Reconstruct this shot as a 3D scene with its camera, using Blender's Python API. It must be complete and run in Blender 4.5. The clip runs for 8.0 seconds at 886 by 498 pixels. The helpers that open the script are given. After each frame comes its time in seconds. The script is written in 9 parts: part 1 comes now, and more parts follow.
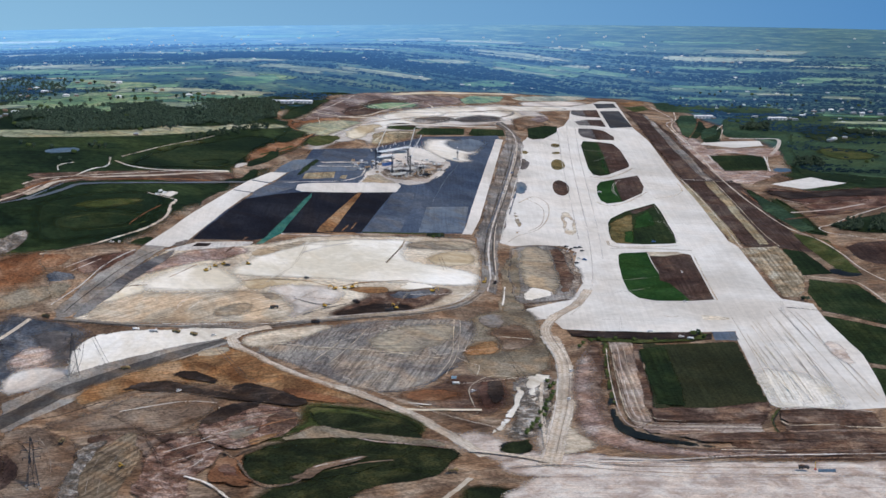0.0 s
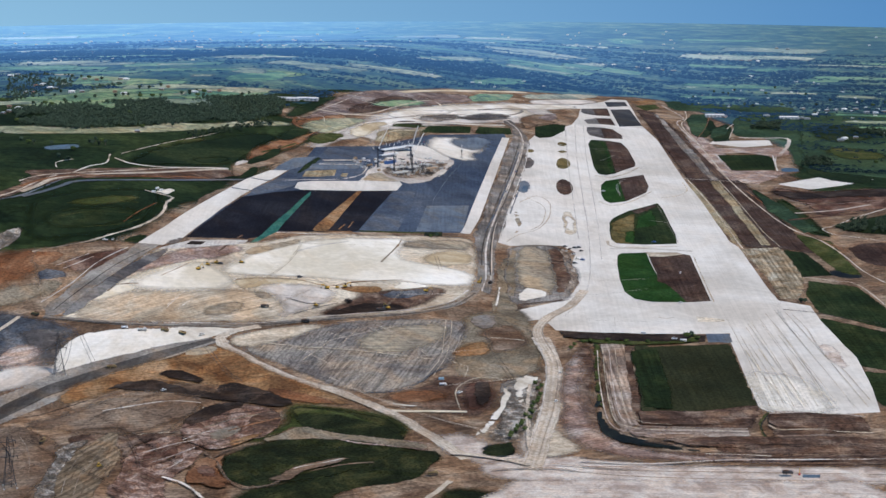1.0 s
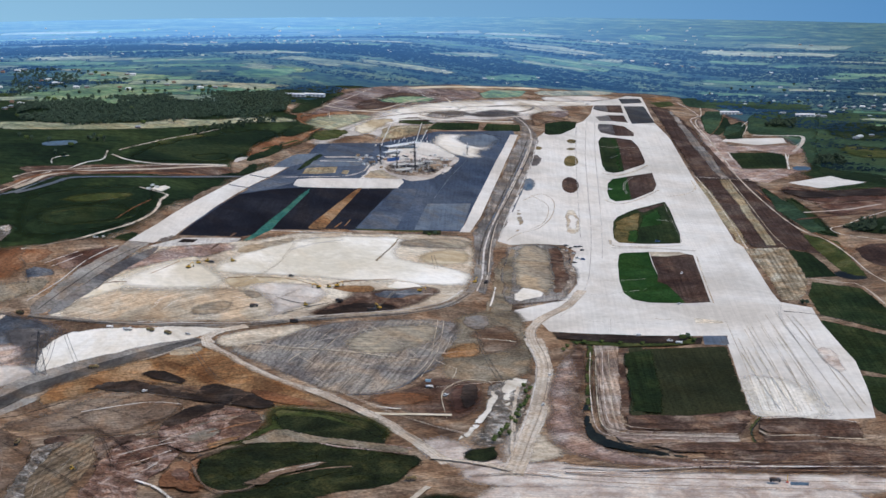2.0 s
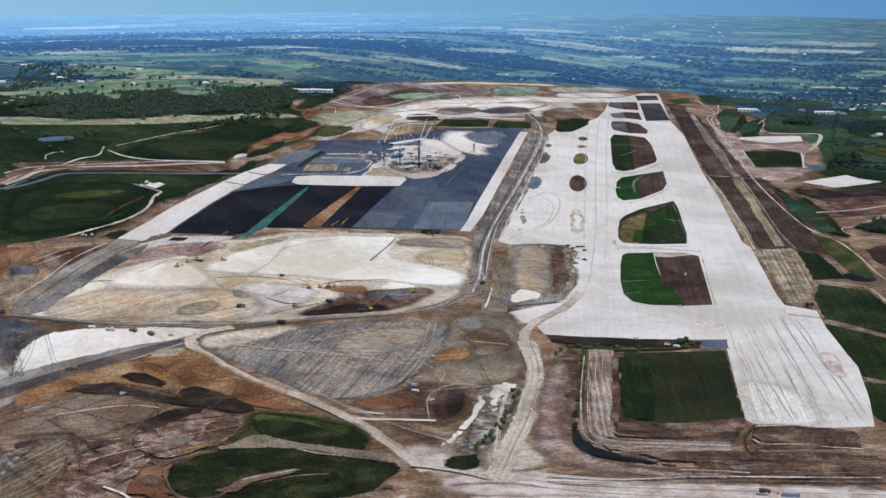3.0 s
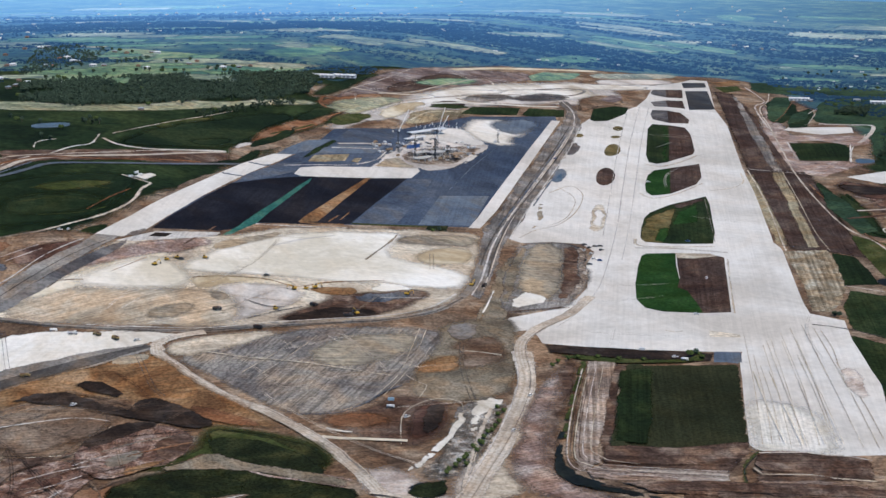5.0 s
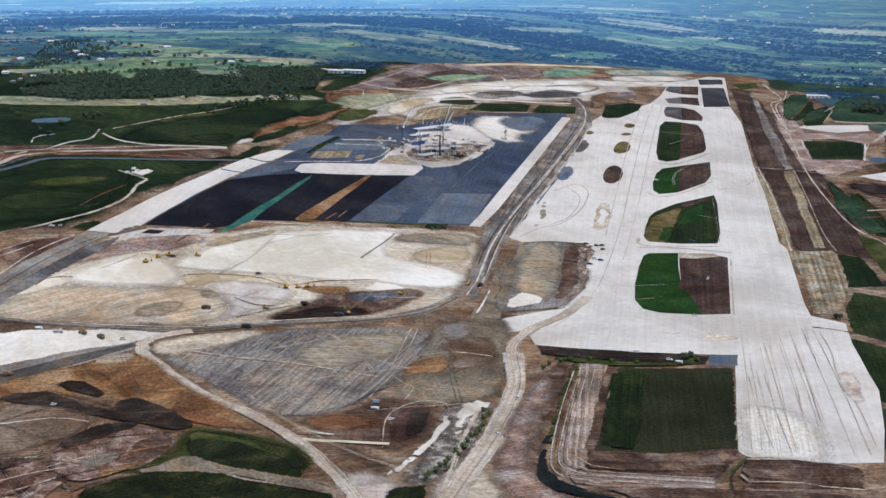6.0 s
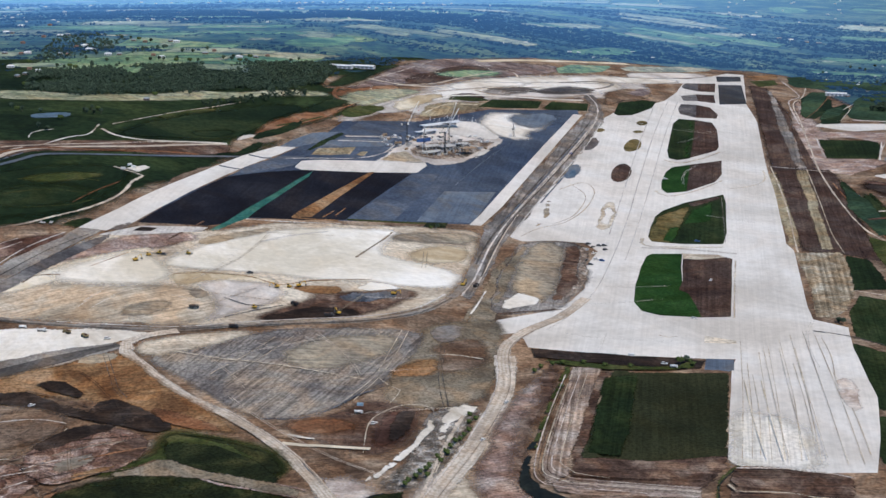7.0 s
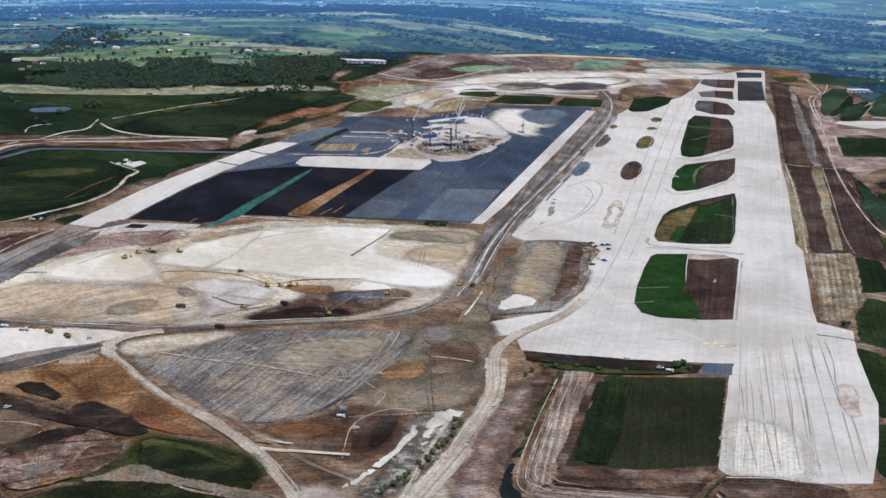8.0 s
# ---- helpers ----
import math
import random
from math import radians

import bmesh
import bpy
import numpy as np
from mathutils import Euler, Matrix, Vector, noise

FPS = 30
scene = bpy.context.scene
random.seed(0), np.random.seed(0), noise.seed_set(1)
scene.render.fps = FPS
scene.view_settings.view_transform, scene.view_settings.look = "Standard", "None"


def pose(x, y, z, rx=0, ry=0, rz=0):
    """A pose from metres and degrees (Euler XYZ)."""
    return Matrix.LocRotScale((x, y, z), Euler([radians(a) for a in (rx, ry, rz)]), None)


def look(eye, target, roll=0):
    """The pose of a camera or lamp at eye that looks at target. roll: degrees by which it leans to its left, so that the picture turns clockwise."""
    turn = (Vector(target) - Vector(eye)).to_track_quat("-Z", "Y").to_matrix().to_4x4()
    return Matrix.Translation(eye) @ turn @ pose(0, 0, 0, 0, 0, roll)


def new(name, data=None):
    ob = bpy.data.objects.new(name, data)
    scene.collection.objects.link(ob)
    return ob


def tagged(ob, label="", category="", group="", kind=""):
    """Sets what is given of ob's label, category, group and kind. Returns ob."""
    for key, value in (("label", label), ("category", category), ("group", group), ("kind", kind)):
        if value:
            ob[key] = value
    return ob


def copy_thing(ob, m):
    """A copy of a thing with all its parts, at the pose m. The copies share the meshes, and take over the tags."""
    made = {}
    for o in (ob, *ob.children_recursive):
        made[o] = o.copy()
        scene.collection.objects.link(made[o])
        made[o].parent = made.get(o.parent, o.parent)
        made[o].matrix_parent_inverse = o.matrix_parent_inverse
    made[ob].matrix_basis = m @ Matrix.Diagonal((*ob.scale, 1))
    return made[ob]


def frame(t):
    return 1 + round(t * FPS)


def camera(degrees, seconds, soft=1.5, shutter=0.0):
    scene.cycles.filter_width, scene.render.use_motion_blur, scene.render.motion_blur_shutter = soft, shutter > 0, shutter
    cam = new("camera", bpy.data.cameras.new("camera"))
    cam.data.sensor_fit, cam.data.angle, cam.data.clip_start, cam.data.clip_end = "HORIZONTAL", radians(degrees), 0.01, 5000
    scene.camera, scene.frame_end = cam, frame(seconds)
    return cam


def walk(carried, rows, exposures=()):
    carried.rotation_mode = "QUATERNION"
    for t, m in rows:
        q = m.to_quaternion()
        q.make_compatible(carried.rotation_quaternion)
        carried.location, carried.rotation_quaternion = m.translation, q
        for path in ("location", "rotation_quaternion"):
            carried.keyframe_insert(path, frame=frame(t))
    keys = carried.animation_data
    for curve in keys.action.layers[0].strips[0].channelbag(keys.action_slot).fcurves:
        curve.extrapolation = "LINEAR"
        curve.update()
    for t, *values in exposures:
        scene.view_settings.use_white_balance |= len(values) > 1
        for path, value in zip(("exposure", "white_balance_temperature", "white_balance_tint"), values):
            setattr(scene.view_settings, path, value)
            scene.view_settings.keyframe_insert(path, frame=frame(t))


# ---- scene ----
from mathutils import geometry

# ------------------------------------------------ camera
cam = camera(27.48, 8.0)
PATH = [
    (0, (-152.36, -571.84, 215.99), (-168.88, -475.77, 193.66), 0.05),
    (0.5, (-144.76, -567.58, 216.16), (-162.08, -471.68, 193.72), 0.11),
    (1, (-136.72, -563.47, 216.42), (-154.88, -467.75, 193.88), 0.15),
    (1.5, (-129.09, -554.94, 215.94), (-148.20, -459.44, 193.24), 0.16),
    (2, (-121.10, -546.35, 214.73), (-141.14, -451.06, 191.97), 0.12),
    (2.5, (-113.43, -536.20, 213.17), (-134.44, -441.13, 190.36), 0.09),
    (3, (-106.80, -523.00, 211.64), (-128.82, -428.19, 188.69), 0.11),
    (3.5, (-101.90, -505.24, 210.52), (-125.01, -410.77, 187.24), 0.16),
    (4, (-97.37, -487.02, 210.54), (-121.71, -392.98, 186.78), 0.19),
    (4.5, (-91.74, -470.02, 207.11), (-117.13, -376.27, 183.32), 0.16),
    (5, (-85.34, -458.57, 205.39), (-111.73, -365.11, 181.52), 0.11),
    (5.5, (-78.63, -450.37, 204.73), (-105.98, -357.23, 180.72), 0.11),
    (6, (-72.07, -443.17, 204.44), (-100.35, -350.34, 180.29), 0.15),
    (6.5, (-66.13, -434.68, 203.87), (-95.32, -342.17, 179.58), 0.20),
    (7, (-60.34, -424.99, 202.97), (-90.49, -332.82, 178.55), 0.22),
    (7.5, (-54.45, -415.10, 201.86), (-85.59, -323.29, 177.34), 0.22),
    (8, (-49.10, -403.72, 200.61), (-81.27, -312.31, 175.91), 0.20),
]
walk(cam, [(t, look(eye, target, roll)) for t, eye, target, roll in PATH], [(0, 0.15, 7150, 11), (8, 0.15, 7150, 11)])

scene.cycles.transparent_max_bounces = 32  # many thin sheets of earth lie over one another

# ------------------------------------------------ sky and sun
SUN_ELEVATION, SUN_TURN = radians(58), radians(125)  # the turn is clockwise from +y
world = bpy.data.worlds.new("sky")
scene.world = world
world.use_nodes = True
wn, wl = world.node_tree.nodes, world.node_tree.links
wn.clear()
w_out = wn.new("ShaderNodeOutputWorld")
w_back = wn.new("ShaderNodeBackground")
w_sky = wn.new("ShaderNodeTexSky")
w_sky.sky_type, w_sky.sun_disc = "NISHITA", False
w_sky.sun_elevation, w_sky.sun_rotation = SUN_ELEVATION, SUN_TURN
w_sky.air_density, w_sky.dust_density, w_sky.ozone_density = 1.2, 0.1, 3.5
w_co, w_add = wn.new("ShaderNodeTexCoord"), wn.new("ShaderNodeVectorMath")
w_add.operation = "ADD"
w_add.inputs[1].default_value = (0, 0, 0.42)  # the land's rim lies below the level of the eye
wl.new(w_co.outputs["Generated"], w_add.inputs[0])
wl.new(w_add.outputs[0], w_sky.inputs["Vector"])
w_tint = wn.new("ShaderNodeMix")  # a clear blue summer air
w_tint.data_type, w_tint.blend_type = "RGBA", "MULTIPLY"
w_tint.inputs[0].default_value = 1.0
wl.new(w_sky.outputs[0], w_tint.inputs[6])
w_side, w_hue = wn.new("ShaderNodeSeparateXYZ"), wn.new("ShaderNodeMix")
w_hue.data_type = "RGBA"
w_hue.inputs[6].default_value, w_hue.inputs[7].default_value = (1.22, 1.5, 1.38, 1), (0.34, 0.7, 0.98, 1)
w_turn = wn.new("ShaderNodeMapRange")
w_turn.inputs["From Min"].default_value, w_turn.inputs["From Max"].default_value = -0.5, 0.1
wl.new(w_co.outputs["Generated"], w_side.inputs[0])
wl.new(w_side.outputs["X"], w_turn.inputs["Value"])
wl.new(w_turn.outputs[0], w_hue.inputs[0])
wl.new(w_hue.outputs[2], w_tint.inputs[7])
wl.new(w_tint.outputs[2], w_back.inputs[0])
w_back.inputs[1].default_value = 0.115
wl.new(w_back.outputs[0], w_out.inputs[0])

sun_data = bpy.data.lights.new("sun", "SUN")
sun_data.energy, sun_data.angle, sun_data.color = 2.9, radians(0.53), (1.0, 0.95, 0.88)
sun = new("sun", sun_data)
sun.matrix_world = look((math.sin(SUN_TURN) * math.cos(SUN_ELEVATION) * 500, math.cos(SUN_TURN) * math.cos(SUN_ELEVATION) * 500,
                         math.sin(SUN_ELEVATION) * 500), (0, 0, 0))


# ------------------------------------------------ materials
def ramp(nodes, stops):
    node = nodes.new("ShaderNodeValToRGB")
    el = node.color_ramp.elements
    while len(el) < len(stops):
        el.new(0.5)
    for e, (p, c) in zip(el, stops):
        e.position, e.color = p, (*c, 1)
    return node


def soil(name, dark, mid, light, big=45.0, fine=3.0, streak=None, furrow=0.0, lines_by=0.28, rough=0.95, grit=0.35, relief=0.4):
    """Earth, grass or gravel: blotches of three tints, a finer grain, and, with streak (degrees), wheel marks or mowing lines
    along that bearing; furrow: the spacing in metres of regular rows along it."""
    m = bpy.data.materials.new(name)
    m.use_nodes = True
    n, l = m.node_tree.nodes, m.node_tree.links
    b = n["Principled BSDF"]
    b.inputs["Roughness"].default_value = rough
    b.inputs["Specular IOR Level"].default_value = 0.05
    geo = n.new("ShaderNodeNewGeometry")
    tilt = n.new("ShaderNodeMapping")  # the noise is cut aslant, so that no grid shows
    tilt.inputs["Location"].default_value, tilt.inputs["Rotation"].default_value = (17.3, 5.1, 41.7), (0.62, 0.41, 0.77)
    l.new(geo.outputs["Position"], tilt.inputs["Vector"])
    a = n.new("ShaderNodeTexNoise")
    a.inputs["Scale"].default_value, a.inputs["Detail"].default_value = 1 / big, 9
    a.inputs["Roughness"].default_value, a.inputs["Distortion"].default_value = 0.68, 0.5
    l.new(tilt.outputs[0], a.inputs["Vector"])
    tint = ramp(n, [(0.38, dark), (0.5, mid), (0.61, light)])
    l.new(a.outputs["Fac"], tint.inputs[0])
    f = n.new("ShaderNodeTexNoise")
    f.inputs["Scale"].default_value, f.inputs["Detail"].default_value, f.inputs["Roughness"].default_value = 1.7 / fine, 4, 0.66
    l.new(tilt.outputs[0], f.inputs["Vector"])
    grit *= 0.75
    lines_by *= 0.8 if mid[1] > 0.4 else 1.25
    grain = ramp(n, [(0.4, (1 - grit * 1.3,) * 3), (0.5, (1, 1, 1)), (0.6, (1 + grit,) * 3)])
    l.new(f.outputs["Fac"], grain.inputs[0])
    mix = n.new("ShaderNodeMix")
    mix.data_type, mix.blend_type = "RGBA", "MULTIPLY"
    mix.inputs[0].default_value = 1.0
    hue = n.new("ShaderNodeTexNoise")
    hue.inputs["Scale"].default_value, hue.inputs["Detail"].default_value, hue.inputs["Distortion"].default_value = 1.7 / big, 5, 1.0
    aside = n.new("ShaderNodeVectorMath")
    aside.inputs[1].default_value = (371, 113, 0)
    l.new(tilt.outputs[0], aside.inputs[0])
    l.new(aside.outputs[0], hue.inputs["Vector"])
    warm = ramp(n, [(0.4, (1.13, 0.98, 0.84)), (0.5, (1, 1, 1)), (0.6, (0.92, 1.0, 1.07))])
    l.new(hue.outputs["Fac"], warm.inputs[0])
    hued = n.new("ShaderNodeMix")
    hued.data_type, hued.blend_type = "RGBA", "MULTIPLY"
    hued.inputs[0].default_value = 0.12 if mid[1] > 0.5 else 0.3 if mid[1] > 0.35 else 0.7 if big < 50 else 0.4
    l.new(tint.outputs[0], hued.inputs[6])
    l.new(warm.outputs[0], hued.inputs[7])
    l.new(hued.outputs[2], mix.inputs[6])
    l.new(grain.outputs[0], mix.inputs[7])
    last = mix.outputs[2]
    if streak is not None:
        turn = n.new("ShaderNodeMapping")
        turn.vector_type = "POINT"
        turn.inputs["Rotation"].default_value = (0, 0, radians(streak))
        l.new(geo.outputs["Position"], turn.inputs["Vector"])
        squash = n.new("ShaderNodeVectorMath")
        squash.operation = "MULTIPLY"
        squash.inputs[1].default_value = (1.0, 0.014, 1.0)
        lean = n.new("ShaderNodeVectorMath")
        lean.inputs[1].default_value = (0.31, 0.47, 0.37)
        l.new(turn.outputs[0], squash.inputs[0])
        s = n.new("ShaderNodeTexNoise")
        s.inputs["Scale"].default_value, s.inputs["Detail"].default_value, s.inputs["Roughness"].default_value = 0.8, 6, 0.75
        l.new(squash.outputs[0], lean.inputs[0])
        l.new(lean.outputs[0], s.inputs["Vector"])
        lines = ramp(n, [(0.41, (1 - lines_by * 0.8,) * 3), (0.5, (1, 1, 1)), (0.59, (1 + lines_by * 0.65,) * 3)])
        l.new(s.outputs["Fac"], lines.inputs[0])
        mix2 = n.new("ShaderNodeMix")
        mix2.data_type, mix2.blend_type = "RGBA", "MULTIPLY"
        mix2.inputs[0].default_value = 1.0
        l.new(last, mix2.inputs[6])
        l.new(lines.outputs[0], mix2.inputs[7])
        last = mix2.outputs[2]
        if furrow:
            w = n.new("ShaderNodeTexWave")
            w.wave_type, w.bands_direction = "BANDS", "X"
            w.inputs["Scale"].default_value, w.inputs["Distortion"].default_value = 0.314 / furrow, 1.5
            w.inputs["Detail"].default_value, w.inputs["Detail Scale"].default_value = 3, 0.4
            l.new(turn.outputs[0], w.inputs["Vector"])
            rows = ramp(n, [(0.15, (0.78, 0.77, 0.76)), (0.85, (1.15, 1.15, 1.15))])
            l.new(w.outputs["Fac"], rows.inputs[0])
            mix3 = n.new("ShaderNodeMix")
            mix3.data_type, mix3.blend_type = "RGBA", "MULTIPLY"
            mix3.inputs[0].default_value = 1.0
            l.new(last, mix3.inputs[6])
            l.new(rows.outputs[0], mix3.inputs[7])
            last = mix3.outputs[2]
    rut = n.new("ShaderNodeAttribute")
    rut.attribute_name = "rut"
    wear = n.new("ShaderNodeMath")
    wear.operation = "MULTIPLY"
    l.new(rut.outputs["Fac"], wear.inputs[0])
    l.new(a.outputs["Fac"], wear.inputs[1])
    worn = n.new("ShaderNodeMix")
    worn.data_type, worn.blend_type = "RGBA", "MULTIPLY"
    worn.inputs[7].default_value = (0.6, 0.53, 0.46, 1)
    l.new(wear.outputs[0], worn.inputs[0])
    l.new(last, worn.inputs[6])
    l.new(worn.outputs[2], b.inputs["Base Color"])
    fade = n.new("ShaderNodeAttribute")
    fade.attribute_name = "fade"
    torn = n.new("ShaderNodeTexNoise")
    torn.inputs["Scale"].default_value, torn.inputs["Detail"].default_value, torn.inputs["Roughness"].default_value = 0.09, 6, 0.72
    l.new(tilt.outputs[0], torn.inputs["Vector"])
    inv, mul, add = n.new("ShaderNodeMath"), n.new("ShaderNodeMath"), n.new("ShaderNodeMath")
    inv.operation, mul.operation, add.operation = "MULTIPLY_ADD", "MULTIPLY", "ADD"
    inv.inputs[1].default_value, inv.inputs[2].default_value = -1.0, 1.0
    l.new(fade.outputs["Fac"], inv.inputs[0])
    dust = n.new("ShaderNodeTexNoise")
    dust.inputs["Scale"].default_value, dust.inputs["Detail"].default_value, dust.inputs["Roughness"].default_value = 1.1, 3, 0.7
    l.new(tilt.outputs[0], dust.inputs["Vector"])
    half = n.new("ShaderNodeMath")
    half.operation = "MULTIPLY_ADD"
    half.inputs[1].default_value, half.inputs[2].default_value = 1.7, -1.75
    l.new(dust.outputs["Fac"], half.inputs[0])
    shift = n.new("ShaderNodeMath")
    shift.operation = "MULTIPLY_ADD"
    shift.inputs[1].default_value = 1.8
    l.new(torn.outputs["Fac"], shift.inputs[0])
    l.new(half.outputs[0], shift.inputs[2])
    l.new(inv.outputs[0], mul.inputs[0])
    l.new(shift.outputs[0], mul.inputs[1])
    l.new(mul.outputs[0], add.inputs[0])
    l.new(fade.outputs["Fac"], add.inputs[1])
    cover = n.new("ShaderNodeMapRange")
    cover.inputs["From Min"].default_value, cover.inputs["From Max"].default_value = 0.3, 0.46
    l.new(add.outputs[0], cover.inputs["Value"])
    feather = n.new("ShaderNodeAttribute")  # dust and washed soil thin out over a wide edge
    feather.attribute_name = "feather"
    for socket, start, by in (("From Min", 0.3, -0.26), ("From Max", 0.46, 0.4)):
        edge = n.new("ShaderNodeMath")
        edge.operation = "MULTIPLY_ADD"
        edge.inputs[1].default_value, edge.inputs[2].default_value = by, start
        l.new(feather.outputs["Fac"], edge.inputs[0])
        l.new(edge.outputs[0], cover.inputs[socket])
    l.new(cover.outputs[0], b.inputs["Alpha"])
    if relief:
        bump = n.new("ShaderNodeBump")
        bump.inputs["Strength"].default_value, bump.inputs["Distance"].default_value = relief * 0.4, 0.6
        l.new(f.outputs["Fac"], bump.inputs["Height"])
        l.new(bump.outputs[0], b.inputs["Normal"])
    return m


def plain(name, colour, rough=0.6, metal=0.0, wear=0.15, scale=1.5):
    m = bpy.data.materials.new(name)
    m.use_nodes = True
    n, l = m.node_tree.nodes, m.node_tree.links
    b = n["Principled BSDF"]
    b.inputs["Roughness"].default_value, b.inputs["Metallic"].default_value = rough, metal
    geo, f = n.new("ShaderNodeNewGeometry"), n.new("ShaderNodeTexNoise")
    f.inputs["Scale"].default_value, f.inputs["Detail"].default_value = scale, 4
    l.new(geo.outputs["Position"], f.inputs["Vector"])
    c = ramp(n, [(0.3, tuple(v * (1 - wear) for v in colour)), (0.7, tuple(min(1, v * (1 + wear)) for v in colour))])
    l.new(f.outputs["Fac"], c.inputs[0])
    l.new(c.outputs[0], b.inputs["Base Color"])
    return m


RUN = 10.0  # bearing of the runway, degrees to the left of +y
pasture = soil("pasture", (0.0062, 0.01364, 0.00744), (0.01364, 0.02604, 0.01116), (0.031, 0.04836, 0.0186), 70, 7, streak=75, lines_by=0.25)
brown_earth = soil("brown_earth", (0.085, 0.052, 0.035), (0.185, 0.122, 0.083), (0.32, 0.235, 0.17), 26, 2.4, streak=60, lines_by=0.25, relief=0.8)
white_fill = soil("white_fill", (0.5088, 0.477, 0.4399), (0.6042, 0.5724, 0.5353), (0.6784, 0.6519, 0.6201), 60, 5, streak=-RUN, lines_by=0.08, grit=0.05, relief=0.1)
white_bright = soil("white_bright", (0.58, 0.53, 0.44), (0.73, 0.69, 0.62), (0.8, 0.775, 0.73), 60, 5, streak=70, lines_by=0.08, grit=0.06, relief=0.1)
white_sand = soil("white_sand", (0.42, 0.36, 0.29), (0.66, 0.615, 0.55), (0.75, 0.72, 0.68), 38, 4, streak=70, lines_by=0.06, grit=0.07, relief=0.1)
cream_sand = soil("cream_sand", (0.40, 0.31, 0.2), (0.60, 0.52, 0.39), (0.70, 0.64, 0.54), 40, 5, grit=0.1, relief=0.1)
pale_sand = soil("pale_sand", (0.36, 0.32, 0.29), (0.52, 0.47, 0.43), (0.64, 0.60, 0.56), 30, 3, grit=0.12)
pale_grey = soil("pale_grey", (0.34, 0.275, 0.21), (0.49, 0.42, 0.335), (0.64, 0.57, 0.47), 35, 3, streak=60, grit=0.25)
grey_beige = soil("grey_beige", (0.19, 0.1581, 0.126), (0.285, 0.2372, 0.18), (0.38, 0.3162, 0.234), 40, 4, streak=70, grit=0.25)
grey_mud = soil("grey_mud", (0.05, 0.047, 0.05), (0.1, 0.092, 0.093), (0.2, 0.185, 0.175), 35, 3, grit=0.25)
dark_mud = soil("dark_mud", (0.014, 0.0092, 0.0072), (0.027, 0.0185, 0.0145), (0.06, 0.044, 0.036), 16, 2, streak=70, lines_by=0.3, rough=0.75)
ochre_earth = soil("ochre_earth", (0.125, 0.062, 0.03), (0.235, 0.128, 0.062), (0.33, 0.205, 0.118), 22, 2, streak=60, lines_by=0.25)
pink_earth = soil("pink_earth", (0.18, 0.115, 0.095), (0.3, 0.215, 0.185), (0.46, 0.385, 0.345), 18, 2, streak=45, lines_by=0.25)
brown_soil = soil("brown_soil", (0.034, 0.02, 0.0165), (0.062, 0.039, 0.032), (0.1, 0.07, 0.057), 30, 2.5, streak=-RUN)
green_bright = soil("green_bright", (0.009, 0.03, 0.006), (0.015, 0.047, 0.011), (0.028, 0.066, 0.018), 30, 2)
green_dark = soil("green_dark", (0.009, 0.0165, 0.00675), (0.015, 0.02625, 0.00975), (0.03, 0.042, 0.0165), 45, 3, streak=-RUN)
ochre_grass = soil("ochre_grass", (0.06, 0.05, 0.02), (0.12, 0.095, 0.04), (0.18, 0.14, 0.07), 15, 2)
asphalt = soil("asphalt", (0.035, 0.036, 0.04), (0.05, 0.052, 0.058), (0.07, 0.072, 0.08), 30, 2, grit=0.15, relief=0.1)
grey_gravel = soil("grey_gravel", (0.036, 0.05, 0.08), (0.054, 0.074, 0.112), (0.084, 0.105, 0.145), 50, 3, streak=-RUN, lines_by=0.12, grit=0.18, relief=0.15)
light_gravel = soil("light_gravel", (0.085, 0.105, 0.14), (0.11, 0.135, 0.172), (0.145, 0.17, 0.205), 30, 3, streak=-RUN, lines_by=0.12, grit=0.12, relief=0.1)
black_gravel = soil("black_gravel", (0.008, 0.0085, 0.013), (0.0125, 0.013, 0.0185), (0.021, 0.021, 0.027), 40, 2, streak=-RUN, lines_by=0.15, grit=0.25, relief=0.15)
teal_cover = soil("teal_cover", (0.018, 0.085, 0.07), (0.028, 0.12, 0.1), (0.06, 0.17, 0.14), 14, 2, grit=0.25, relief=0.1)


east_green = soil("east_green", (0.017, 0.034, 0.02), (0.027, 0.053, 0.031), (0.045, 0.078, 0.042), 40, 4)
moss_green = soil("moss_green", (0.0068, 0.014, 0.0075), (0.012, 0.023, 0.0105), (0.026, 0.038, 0.016), 50, 4)
dark_scrub = soil("dark_scrub", (0.0064, 0.0128, 0.0064), (0.012, 0.0224, 0.0096), (0.024, 0.036, 0.016), 30, 2, streak=70)
dry_grass = soil("dry_grass", (0.16, 0.125, 0.08), (0.25, 0.2, 0.13), (0.34, 0.29, 0.2), 30, 3, streak=-RUN)
olive_grass = soil("olive_grass", (0.024, 0.0336, 0.0112), (0.044, 0.056, 0.0176), (0.08, 0.08, 0.032), 20, 2)
field_grass = soil("field_grass", (0.0165, 0.0195, 0.0095), (0.025, 0.028, 0.0135), (0.036, 0.0385, 0.019), 60, 2, streak=-RUN - 2, lines_by=0.18, grit=0.3)
rank_grass = soil("rank_grass", (0.009, 0.0125, 0.006), (0.017, 0.0225, 0.0095), (0.042, 0.045, 0.018), 18, 1.6, grit=0.5, relief=0.8)
mud_brown = soil("mud_brown", (0.044, 0.026, 0.02), (0.105, 0.065, 0.049), (0.22, 0.158, 0.122), 16, 2, streak=70, lines_by=0.3, relief=0.8)
rust_earth = soil("rust_earth", (0.095, 0.042, 0.022), (0.185, 0.085, 0.045), (0.29, 0.165, 0.1), 22, 2, relief=0.8)
